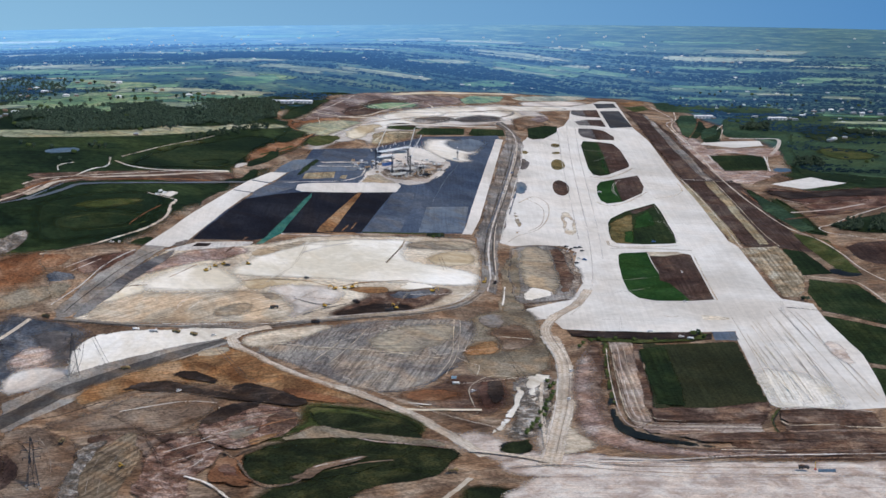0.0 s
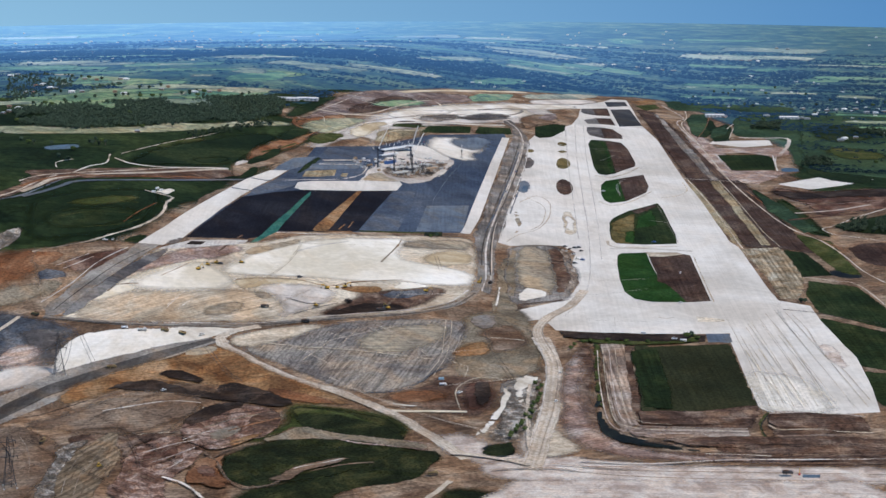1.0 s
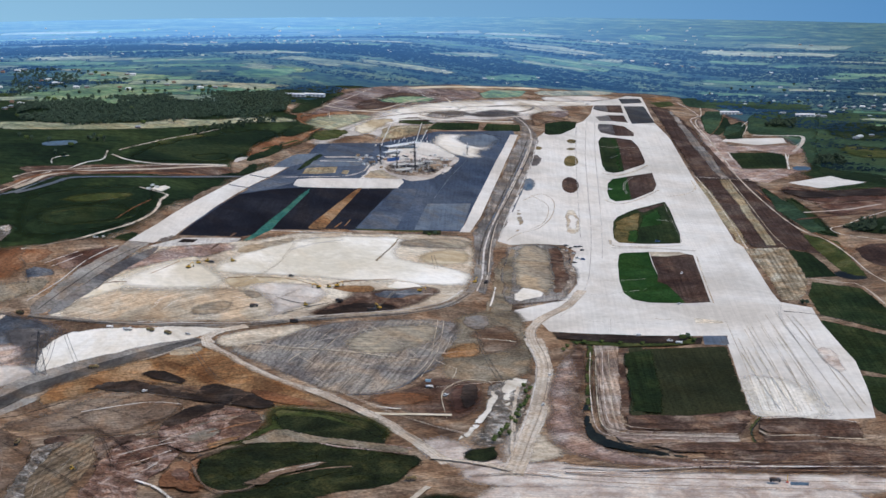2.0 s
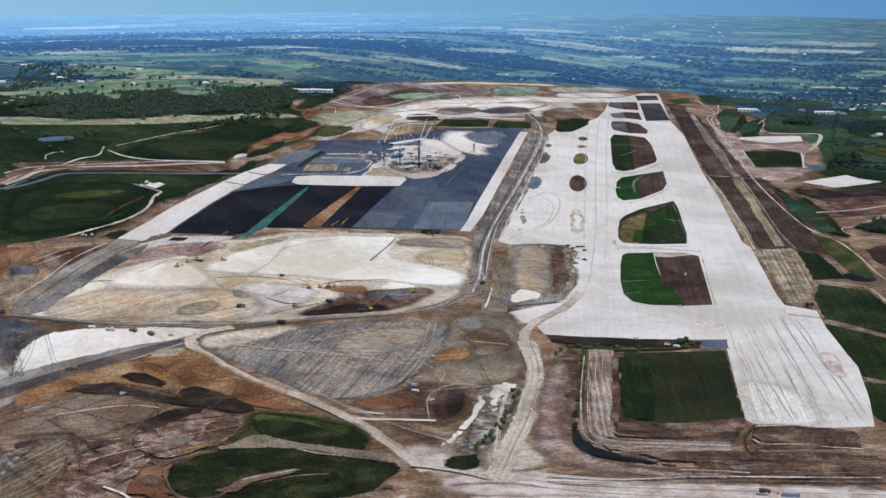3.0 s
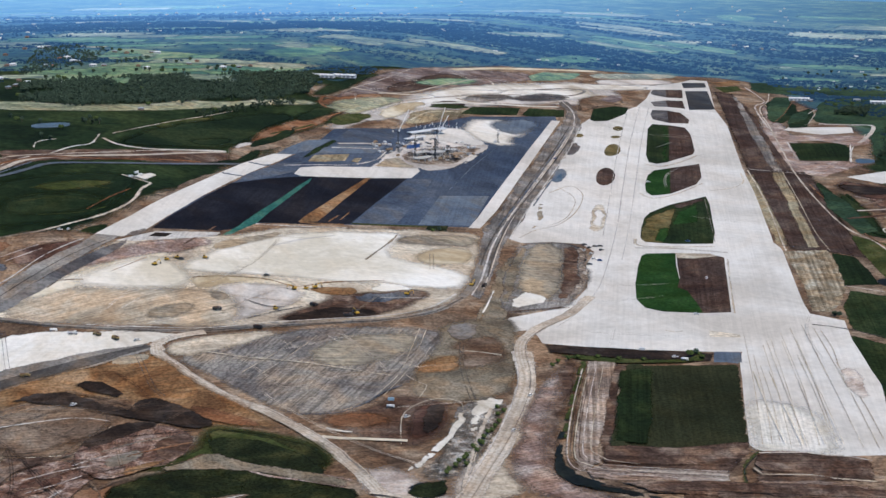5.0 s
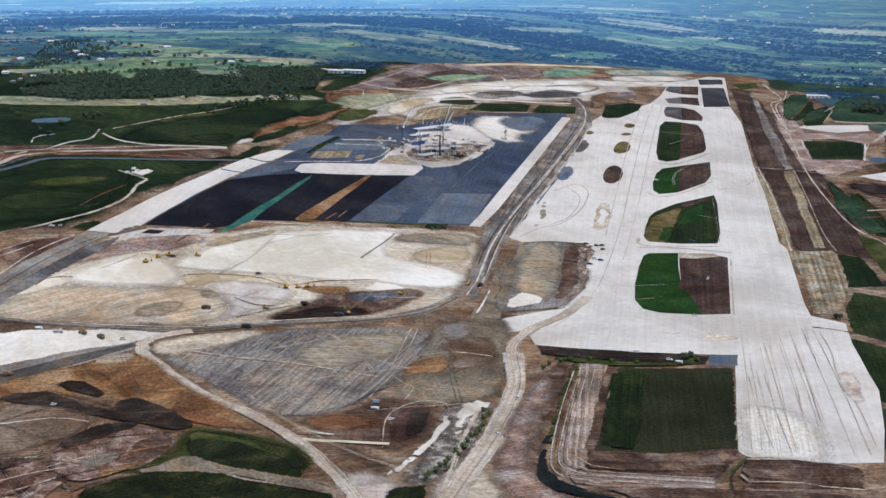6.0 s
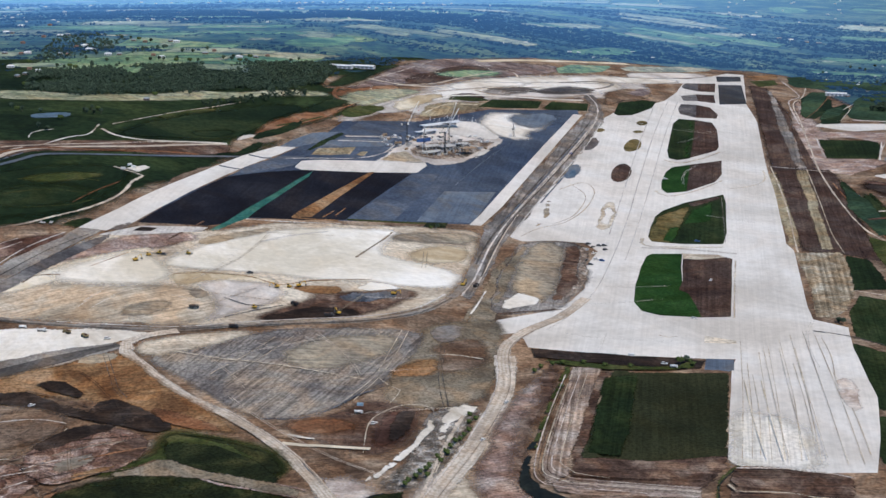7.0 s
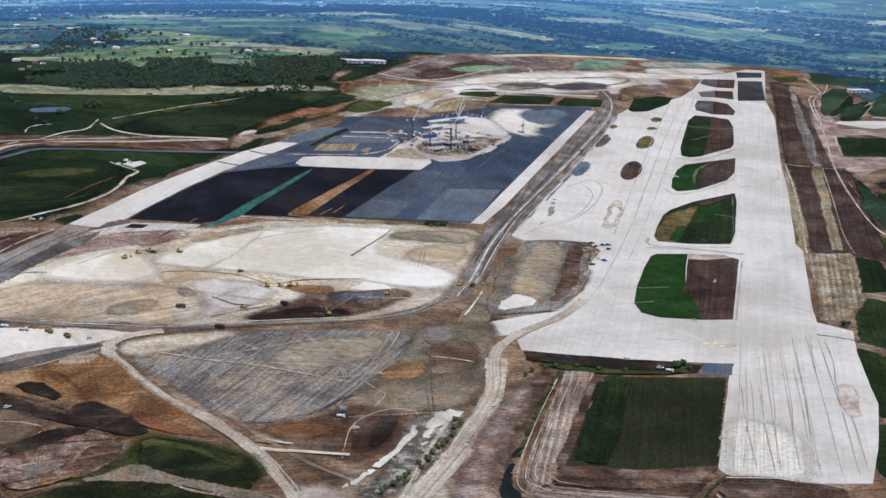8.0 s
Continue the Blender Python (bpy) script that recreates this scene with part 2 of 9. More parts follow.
red_earth = soil("red_earth", (0.045, 0.023, 0.018), (0.1, 0.054, 0.042), (0.22, 0.145, 0.115), 20, 2, relief=0.8)
tan_earth = soil("tan_earth", (0.095, 0.06, 0.042), (0.16, 0.11, 0.08), (0.235, 0.175, 0.132), 30, 2, streak=65)
tan_field = soil("tan_field", (0.26, 0.195, 0.14), (0.38, 0.305, 0.225), (0.5, 0.42, 0.33), 34, 2.5, streak=38, lines_by=0.3, grit=0.2)
# paler than red_earth: dust and distance haze mixed into the colour
far_red = soil("far_red", (0.09, 0.062, 0.058), (0.17, 0.128, 0.12), (0.3, 0.25, 0.235), 24, 3, streak=70, lines_by=0.3)
tan_furrow = soil("tan_furrow", (0.1275, 0.0935, 0.06375), (0.204, 0.153, 0.1062), (0.272, 0.2125, 0.153), 30, 2, streak=12, furrow=3.0)
olive_mud = soil("olive_mud", (0.1, 0.08, 0.06), (0.18, 0.145, 0.105), (0.27, 0.22, 0.165), 25, 2)
blue_mud = soil("blue_mud", (0.035, 0.042, 0.056), (0.065, 0.073, 0.09), (0.14, 0.145, 0.16), 14, 2)
grey_rubble = soil("grey_rubble", (0.07, 0.06, 0.05), (0.15, 0.13, 0.115), (0.4, 0.37, 0.34), 5, 0.9, grit=0.6, relief=1.0)
brown_rubble = soil("brown_rubble", (0.08, 0.055, 0.04), (0.16, 0.12, 0.09), (0.3, 0.25, 0.2), 9, 1.2, grit=0.6, relief=1.0)
pink_rubble = soil("pink_rubble", (0.08, 0.044, 0.032), (0.17, 0.102, 0.08), (0.38, 0.28, 0.235), 7, 1.2, grit=0.55, relief=1.0)
pale_pink = soil("pale_pink", (0.34, 0.27, 0.235), (0.5, 0.425, 0.38), (0.62, 0.56, 0.51), 10, 1.6, streak=82, lines_by=0.2, grit=0.15)
rubble_brown = soil("rubble_brown", (0.08, 0.06, 0.05), (0.2, 0.155, 0.125), (0.42, 0.37, 0.32), 5, 1.2, grit=0.6)
grey_track = soil("grey_track", (0.1, 0.087, 0.08), (0.175, 0.155, 0.142), (0.29, 0.265, 0.245), 25, 2, streak=-RUN)
grey_plough = soil("grey_plough", (0.12, 0.105, 0.1), (0.185, 0.165, 0.152), (0.27, 0.235, 0.2), 28, 2, streak=2, lines_by=0.4)
plough_tan = soil("plough_tan", (0.15, 0.115, 0.075), (0.27, 0.215, 0.15), (0.42, 0.37, 0.29), 14, 2, streak=-RUN, furrow=2.6)
plough_pale = soil("plough_pale", (0.17, 0.12, 0.095), (0.28, 0.21, 0.17), (0.42, 0.35, 0.3), 20, 2, streak=-RUN - 2, furrow=2.4)
plough_cross = soil("plough_cross", (0.17, 0.12, 0.095), (0.27, 0.2, 0.165), (0.4, 0.33, 0.28), 20, 2, streak=82, furrow=2.0)
runway_end = soil("runway_end", (0.48, 0.43, 0.335), (0.6, 0.56, 0.485), (0.67, 0.64, 0.595), 40, 3, streak=-RUN, lines_by=0.25, grit=0.15)
road_beige = soil("road_beige", (0.38, 0.315, 0.255), (0.51, 0.44, 0.37), (0.61, 0.55, 0.48), 20, 2, grit=0.25)
road_grey = soil("road_grey", (0.15, 0.13, 0.115), (0.22, 0.195, 0.175), (0.31, 0.28, 0.25), 20, 2, grit=0.25)
track_dark = soil("track_dark", (0.045, 0.04, 0.038), (0.075, 0.067, 0.062), (0.13, 0.115, 0.105), 20, 2, grit=0.2)
track_tan = soil("track_tan", (0.2, 0.155, 0.12), (0.28, 0.22, 0.175), (0.36, 0.3, 0.25), 20, 2, grit=0.2)
sealed = soil("sealed", (0.07, 0.085, 0.105), (0.1, 0.12, 0.145), (0.14, 0.16, 0.185), 30, 2, grit=0.1, rough=0.6)
dark_gravel = soil("dark_gravel", (0.045, 0.058, 0.085), (0.068, 0.085, 0.118), (0.1, 0.12, 0.155), 30, 3, grit=0.2, relief=0.15)
worn_white = soil("worn_white", (0.4, 0.37, 0.34), (0.5, 0.47, 0.44), (0.6, 0.57, 0.54), 25, 3, streak=-RUN, grit=0.15)
pool_blue = soil("pool_blue", (0.05, 0.085, 0.12), (0.07, 0.11, 0.155), (0.1, 0.145, 0.19), 20, 3, rough=0.3, relief=0.02)
pool_water = soil("pool_water", (0.007, 0.0085, 0.0085), (0.011, 0.0135, 0.012), (0.018, 0.022, 0.018), 20, 3, rough=0.55, relief=0.05)




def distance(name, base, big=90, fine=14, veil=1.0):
    """Land far off: the blue of bright air is painted in as emission, more with every step away."""
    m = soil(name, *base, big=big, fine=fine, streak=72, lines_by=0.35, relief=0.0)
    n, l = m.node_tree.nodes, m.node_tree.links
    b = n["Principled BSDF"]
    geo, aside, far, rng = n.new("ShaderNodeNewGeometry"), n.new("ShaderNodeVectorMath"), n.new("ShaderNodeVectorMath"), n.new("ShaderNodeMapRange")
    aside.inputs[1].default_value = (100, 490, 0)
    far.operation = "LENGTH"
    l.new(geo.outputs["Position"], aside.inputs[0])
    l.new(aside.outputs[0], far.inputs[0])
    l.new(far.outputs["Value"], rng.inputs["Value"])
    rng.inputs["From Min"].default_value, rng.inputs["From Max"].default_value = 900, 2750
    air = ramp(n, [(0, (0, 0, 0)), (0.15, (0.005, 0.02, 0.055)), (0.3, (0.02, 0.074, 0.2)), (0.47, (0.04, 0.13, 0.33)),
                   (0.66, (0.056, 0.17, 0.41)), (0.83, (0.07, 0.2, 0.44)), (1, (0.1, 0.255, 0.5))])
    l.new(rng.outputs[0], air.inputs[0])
    unit, split, haze_side, tinted = n.new("ShaderNodeVectorMath"), n.new("ShaderNodeSeparateXYZ"), n.new("ShaderNodeMapRange"), n.new("ShaderNodeVectorMath")
    unit.operation, tinted.operation = "NORMALIZE", "SCALE"  # the painted haze is set brighter to the west
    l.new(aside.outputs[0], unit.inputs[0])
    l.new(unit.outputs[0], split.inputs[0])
    l.new(split.outputs["X"], haze_side.inputs["Value"])
    haze_side.inputs["From Min"].default_value, haze_side.inputs["From Max"].default_value = -0.3, 0.02
    haze_side.inputs["To Min"].default_value, haze_side.inputs["To Max"].default_value = 1.7, 0.42
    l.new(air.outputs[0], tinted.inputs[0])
    l.new(haze_side.outputs[0], tinted.inputs["Scale"])
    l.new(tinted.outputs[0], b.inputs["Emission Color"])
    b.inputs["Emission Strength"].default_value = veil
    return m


# far land, trees and meadows, all glowing with the painted haze
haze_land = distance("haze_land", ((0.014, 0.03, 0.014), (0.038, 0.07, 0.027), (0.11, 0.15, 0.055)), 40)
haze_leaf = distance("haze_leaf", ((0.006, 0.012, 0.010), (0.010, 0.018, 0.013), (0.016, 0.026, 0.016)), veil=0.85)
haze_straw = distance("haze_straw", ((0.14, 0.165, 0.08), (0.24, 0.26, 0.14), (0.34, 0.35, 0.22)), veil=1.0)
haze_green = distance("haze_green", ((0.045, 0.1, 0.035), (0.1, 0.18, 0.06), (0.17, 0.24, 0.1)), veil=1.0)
haze_meadow = distance("haze_meadow", ((0.07, 0.12, 0.045), (0.15, 0.225, 0.085), (0.26, 0.29, 0.14)), 22, 6, 0.7)
haze_dry_grass = distance("haze_dry_grass", ((0.15, 0.16, 0.08), (0.27, 0.26, 0.15), (0.37, 0.34, 0.22)), 22, 5, 0.7)

# ------------------------------------------------ the lie of the land
def smooth(t):
    t = min(1.0, max(0.0, t))
    return t * t * (3 - 2 * t)


def height(x, y):
    """The ground: level at the works, a long rise to the west of them, and a slow fall to the horizon."""
    away_by = (math.hypot(x + 100, y + 490) - 490) / 72
    x, y = x / 72, y / 72
    rise = 0.62 * smooth((-x - 2.6) / 5.2) * smooth((y - 0.2) / 4) * (1 - smooth((away_by - 10) / 18))
    e = away_by - 12
    return 72 * (rise - 0.025 * (e + math.sqrt(e * e + 4)) + 0.02)


def mesh_object(name, verts, faces, material, parent=None, fade=None):
    me = bpy.data.meshes.new(name)
    me.from_pydata(verts, [], faces)
    me.materials.append(material)
    me.attributes.new("fade", "FLOAT", "POINT").data.foreach_set("value", fade if fade is not None else [1.0] * len(verts))
    me.update()
    ob = new(name, me)
    if parent:
        ob.parent = parent
    return ob


def rounded(points, times=1):
    """A closed outline with its corners cut round."""
    for _ in range(times):
        cut = []
        for i, p in enumerate(points):
            q = points[(i + 1) % len(points)]
            cut.append((p[0] * 0.75 + q[0] * 0.25, p[1] * 0.75 + q[1] * 0.25))
            cut.append((p[0] * 0.25 + q[0] * 0.75, p[1] * 0.25 + q[1] * 0.75))
        points = cut
    return points


def frayed(points, rough, step=3.0):
    """A closed outline cut into short steps, each pushed aside by a little noise."""
    out = []
    for i, p in enumerate(points):
        q = points[(i + 1) % len(points)]
        d = math.hypot(q[0] - p[0], q[1] - p[1])
        k = max(1, min(90, int(d / step)))
        for j in range(k):
            x, y = p[0] + (q[0] - p[0]) * j / k, p[1] + (q[1] - p[1]) * j / k
            a = noise.noise_vector((x * 0.03, y * 0.03, rough)) * rough + noise.noise_vector((x * 0.09, y * 0.09, 5)) * rough * 0.5 + noise.noise_vector((x * 0.3, y * 0.3, 3)) * rough * 0.3
            out.append((x + a.x, y + a.y))
    return out


layers = np.zeros((900, 1000), int)  # how many sheets lie on each square of five metres
OPEN_FIELDS = []  # outlines of the paddocks, which woods leave free


def cell_of(x, y):
    return min(895, max(4, int(x // 5) + 450)), min(995, max(4, int(y // 5) + 400))


def layer_at(x, y):
    i, j = cell_of(x, y)
    return int(layers[i - 1:i + 2, j - 1:j + 2].max())


def spread_out(a, k):
    """The highest value within k squares of each."""
    for axis in (0, 1):
        a = np.max([np.roll(a, s, axis) for s in range(-k, k + 1)], 0)
    return a


def covered(ring):
    """The squares that a closed outline covers or touches, and the block of squares that holds them."""
    a = np.array(ring, float)
    i0, j0 = cell_of(a[:, 0].min() - 50, a[:, 1].min() - 50)
    i1, j1 = cell_of(a[:, 0].max() + 50, a[:, 1].max() + 50)
    gi, gj = np.meshgrid(np.arange(i0, i1 + 1), np.arange(j0, j1 + 1), indexing="ij")
    x, y = (gi - 449.5) * 5, (gj - 399.5) * 5
    hit = np.zeros(x.shape, bool)
    for (ax, ay), (bx, by) in zip(a, np.roll(a, -1, 0)):
        if ay != by:
            hit ^= ((ay > y) != (by > y)) & (x < (bx - ax) * (y - ay) / (by - ay) + ax)
    for x, y in ring:
        i, j = cell_of(x, y)
        hit[i - i0, j - j0] = True
    return (slice(i0, i1 + 1), slice(j0, j1 + 1)), hit


def laid(ring, points, k):
    """The layers at which the points of a new sheet lie, above all that was laid round them before."""
    block, hit = covered(ring)
    under = spread_out(layers[block], k)
    i0, j0 = block[0].start, block[1].start
    lifts = []
    for x, y in points:
        i, j = cell_of(x, y)
        lifts.append(int(under[i - i0, j - j0]) + 1)
    layers[block] = np.where(hit, np.maximum(layers[block], spread_out(under, k) + 1), layers[block])
    return lifts


def lifted(x, y, layer):
    """The top of a sheet there: thin on level ground, thicker over the slope."""
    return height(x, y) + 0.22 + layer * 0.013


def away(p, a):
    """The distance of the points p from the closed outline a."""
    least = np.full(len(p), 1e9)
    for (ax, ay), (dx, dy) in zip(a, np.roll(a, -1, 0) - a):
        k = np.clip(((p[:, 0] - ax) * dx + (p[:, 1] - ay) * dy) / (dx * dx + dy * dy + 1e-9), 0, 1)
        least = np.minimum(least, np.hypot(p[:, 0] - ax - k * dx, p[:, 1] - ay - k * dy))
    return least


def inside(x, y, ring):
    hit = False
    for (ax, ay), (bx, by) in zip(ring, ring[1:] + ring[:1]):
        if (ay > y) != (by > y) and x < (bx - ax) * (y - ay) / (by - ay) + ax:
            hit = not hit
    return hit


def patch(name, points, material, rough, curved, soft, label):
    """A sheet of earth, gravel or grass laid on the ground, a little proud of it. Its edge is worn, has a bank all round, or thins
    out over some metres where it is soft."""
    if material in (haze_meadow, haze_dry_grass, haze_straw, haze_green):
        OPEN_FIELDS.append(points)
    if curved:
        points = rounded(points)
    if soft > 2:  # the thinning edge reaches past the outline
        a = np.array(points, float)
        turn = np.roll(a, -1, 0) - np.roll(a, 1, 0)
        turn /= np.hypot(turn[:, 0], turn[:, 1])[:, None] + 1e-9
        area = sum(p[0] * q[1] - q[0] * p[1] for p, q in zip(points, points[1:] + points[:1]))
        points = (a + np.stack([turn[:, 1], -turn[:, 0]], 1) * soft * (0.4 if area > 0 else -0.4)).tolist()
    edge = frayed(points, rough * (0.8 if soft > 1 else 0.22))
    n = len(edge)
    xs, ys = [p[0] for p in edge], [p[1] for p in edge]
    span = math.sqrt((max(xs) - min(xs)) * (max(ys) - min(ys)))
    cell = min(5.0, max(2.0, span / 90, min(4.0, soft * 0.35 if soft else 4.0)))
    grid = []
    gx = min(xs) + cell / 2
    while gx < max(xs):
        gy = min(ys) + cell / 2
        while gy < max(ys):
            grid.append((gx + random.uniform(-0.2, 0.2) * cell, gy + random.uniform(-0.2, 0.2) * cell))
            gy += cell
        gx += cell
    if grid:
        grid = [g for g, d in zip(grid, away(np.array(grid), np.array(edge))) if d > 0.4 * cell]
    flat = [Vector(p) for p in edge + grid]
    made = geometry.delaunay_2d_cdt(flat, [(i, (i + 1) % n) for i in range(n)], [], 1, 1e-4)
    lift = laid(edge, [(v.x, v.y) for v in made[0]], max(1, math.ceil(cell * 1.2 / 5)))
    verts = [(v.x, v.y, lifted(v.x, v.y, k)) for v, k in zip(made[0], lift)]
    faces = [tuple(f) for f in made[2]]
    fade = [1.0] * len(verts)
    if soft:
        fade = np.clip(away(np.array([(v.x, v.y) for v in made[0]]), np.array(edge)) / soft, 0, 1).tolist()
    else:
        base = len(verts)
        for x, y in edge:
            z = lifted(x, y, layer_at(x, y))
            verts += [(x, y, z - 0.02), (x, y, z - 0.6)]
            fade += [1.0, 1.0]
        for i in range(n):
            j = (i + 1) % n
            faces.append((base + 2 * i, base + 2 * j, base + 2 * j + 1, base + 2 * i + 1))
    sheet = mesh_object(name, verts, faces, material, None, fade)
    if soft > 3:
        sheet.data.attributes.new("feather", "FLOAT", "POINT").data.foreach_set("value", [1.0] * len(verts))
    return tagged(sheet, label, kind="structure")


def spline(points, step=6.0):
    out = []
    for i in range(len(points) - 1):
        p0, p1, p2 = points[max(0, i - 1)], points[i], points[i + 1]
        p3 = points[min(len(points) - 1, i + 2)]
        k = max(1, int(math.hypot(p2[0] - p1[0], p2[1] - p1[1]) / step))
        for j in range(k):
            t = j / k
            out.append(tuple(0.5 * (2 * b + (c - a) * t + (2 * a - 5 * b + 4 * c - d) * t * t + (3 * b - a - 3 * c + d) * t ** 3)
                             for a, b, c, d in zip(p0, p1, p2, p3)))
    return out + [tuple(points[-1])]


def road(name, points, width, material, label, wobble=0.25):
    """A made track along a line: a crowned strip whose edges thin out unevenly."""
    width *= 0.35
    line = spline(points, 4.0)
    lift = [1 + max(layer_at(*line[min(len(line) - 1, max(0, i + k))]) for k in (-1, 0, 1)) for i in range(len(line))]
    for (x, y), k in zip(line, lift):
        i, j = cell_of(x, y)
        r = 1 if width < 8 else 2
        layers[i - r:i + r + 1, j - r:j + r + 1] = np.maximum(layers[i - r:i + r + 1, j - r:j + r + 1], k)
    thin = width < 2.0
    across = (-1.25, -0.8, -0.4, 0.0, 0.4, 0.8, 1.25) if thin else (-1.2, -0.88, -0.72, -0.56, -0.4, -0.24, 0.0, 0.24, 0.4, 0.56, 0.72, 0.88, 1.2)
    n = len(across)
    verts, faces, fade, rut = [], [], [], []
    for i, (x, y) in enumerate(line):
        a, b = line[max(0, i - 1)], line[min(len(line) - 1, i + 1)]
        d = math.hypot(b[0] - a[0], b[1] - a[1]) or 1
        nx, ny = -(b[1] - a[1]) / d, (b[0] - a[0]) / d
        side = noise.noise((x * 0.03, y * 0.03, 9)) * 0.12
        for k, s in enumerate(across):
            w = (s + side) * width / 2 * (1 + wobble * noise.noise((x * 0.05, y * 0.05, s * 3)))
            px, py = x + nx * w, y + ny * w
            verts.append((px, py, lifted(px, py, lift[i])))
            fade.append(0.0 if abs(s) > 1 else (0.26 if thin else 0.45) if abs(s) > 0.75 else 0.5 if thin else 0.95)
            rut.append(0.0 if thin else 1.0 if abs(s) in (0.72, 0.24) else 0.35 if abs(s) == 0.4 else 0.0)
    for i in range(len(line) - 1):
        for k in range(n - 1):
            faces.append((n * i + k, n * i + k + 1, n * i + k + n + 1, n * i + k + n))
    ob = mesh_object(name, verts, faces, material, None, fade)
    ob.data.attributes.new("rut", "FLOAT", "POINT").data.foreach_set("value", rut)
    return tagged(ob, label, kind="structure")


# ------------------------------------------------ ground
def ring_sheet(name, material, radii, spokes, label):
    """A sheet of land round the works, from ring to ring."""
    ox, oy = -130.0, -520.0
    verts, faces = [], []
    for r in radii:
        for k in range(spokes):
            a = 2 * math.pi * k / spokes
            x, y = ox + r * math.cos(a), oy + r * math.sin(a)
            verts.append((x, y, height(x, y) - max(0, r - 2700) * 0.3))
    for i in range(len(radii) - 1):
        for k in range(spokes):
            a, b = i * spokes + k, i * spokes + (k + 1) % spokes
            faces.append((a, b, b + spokes, a + spokes))
    ob = mesh_object(name, verts, faces, material)
    for p in ob.data.polygons:
        p.use_smooth = True
    return tagged(ob, label, kind="structure")


ring_sheet("ground", pasture, [0.5] + [12.0 * i for i in range(1, 99)], 300, "dark green pasture round the site")
# the backdrop's blue haze is emission in its material
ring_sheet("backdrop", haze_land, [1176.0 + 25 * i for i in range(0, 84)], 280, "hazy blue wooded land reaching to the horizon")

# ------------------------------------------------ plan of the site
# open land to the west and north
patch("field", [(-604, 410), (-581, 435), (-546, 427), (-509, 458), (-504, 479), (-483, 488), (-470, 519), (-444, 539), (-442, 526), (-463, 504), (-477, 475), (-504, 449), (-541, 419), (-579, 404)], haze_dry_grass, 4, 1, 4, "pale yellow grass verge along the wood")
patch("field", [(-502, 194), (-496, 206), (-489, 222), (-484, 213), (-484, 195), (-496, 187)], grey_rubble, 3, 1, 3, "grey rubble heap")
patch("field", [(-489, 596), (-476, 649), (-446, 695), (-431, 701), (-447, 630), (-473, 593)], green_dark, 2, 1, 3, "dark green flat beside the works")
# stripped earth of the site
patch("earthworks", [(-525, 123), (-515, 174), (-489, 190), (-469, 200), (-435, 221), (-423, 360), (-420, 410), (-414, 494), (-435, 549), (-457, 548), (-462, 582), (-450, 607), (-445, 688), (-361, 840), (-304, 897), (-243, 957), (-212, 897), (-128, 715), (-126, 567), (-100, 531), (-73, 535), (13, 373), (-61, -96), (-238, -144), (-432, -142), (-528, 48)], brown_earth, 6, 1, 8, "stripped brown earth of the building site")
patch("earthworks", [(-510, 147), (-488, 188), (-468, 199), (-456, 199), (-464, 174), (-474, 154), (-497, 135)], rust_earth, 4, 1, 6, "orange brown stripped field")
patch("earthworks", [(-480, 131), (-472, 149), (-464, 162), (-447, 169), (-455, 144)], olive_mud, 3, 1, 4, "olive brown soil")
# runway and taxiways
patch("pavement", [(-165, 208), (-156, 211), (-155, 198), (-164, 198)], light_gravel, 1, 0, 1, "light grey paved square")
# strips east of the runway
patch("earthworks", [(-252, 860), (-239, 861), (-202, 726), (-162, 584), (-136, 468), (-116, 376), (-135, 386), (-153, 386), (-173, 483), (-195, 570), (-224, 721)], brown_soil, 2, 0, 4, "dark brown stripped land beside the runway")
patch("earthworks", [(-216, 850), (-207, 800), (-183, 705), (-162, 625), (-138, 617), (-131, 606), (-162, 574), (-175, 581), (-197, 670)], pink_earth, 3, 1, 5, "pinkish stripped earth")
patch("verge", [(-196, 554), (-191, 565), (-173, 486), (-155, 396), (-160, 396), (-178, 477)], dry_grass, 2, 0, 3, "tan verge of the runway")
patch("verge", [(-252, 860), (-244, 868), (-204, 680), (-184, 580), (-195, 574), (-208, 644), (-225, 725)], brown_soil, 1.5, 0, 1, "dark brown soil strip")
patch("verge", [(-192, 570), (-182, 572), (-163, 480), (-146, 395), (-155, 394), (-174, 483)], brown_soil, 1.5, 0, 1, "dark brown soil strip")
patch("verge", [(-238, 852), (-232, 843), (-198, 687), (-175, 577), (-182, 576), (-207, 691)], grey_track, 1.5, 0, 2, "pale grey gravel strip")
patch("verge", [(-182, 572), (-174, 574), (-156, 476), (-139, 392), (-146, 393), (-163, 479)], dry_grass, 1.5, 0, 2, "pale tan strip")
patch("verge", [(-204, 717), (-197, 699), (-170, 582), (-177, 581)], brown_soil, 1.5, 0, 1, "dark brown soil strip")
patch("verge", [(-173, 574), (-162, 576), (-137, 468), (-117, 378), (-124, 380), (-144, 446), (-156, 496)], brown_soil, 1.5, 0, 1, "dark brown soil strip")
patch("field", [(-157, 561), (-145, 533), (-130, 439), (-138, 463), (-151, 525)], green_dark, 2, 0, 2, "green strip")
patch("field", [(-140, 542), (-127, 501), (-113, 436), (-104, 417), (-121, 426), (-133, 487)], green_dark, 2, 0, 2, "dark green strip")
patch("field", [(-128, 427), (-108, 411), (-99, 355), (-94, 329), (-107, 336), (-118, 373)], olive_grass, 2, 0, 2, "olive green strip")
patch("field", [(-134, 386), (-123, 380), (-109, 331), (-129, 323)], green_dark, 2, 0, 2, "dark green grass")
patch("field", [(-157, 382), (-136, 390), (-129, 360), (-123, 324), (-123, 295), (-127, 280), (-135, 279), (-142, 320)], plough_tan, 2, 0, 1, "tan ploughed block")
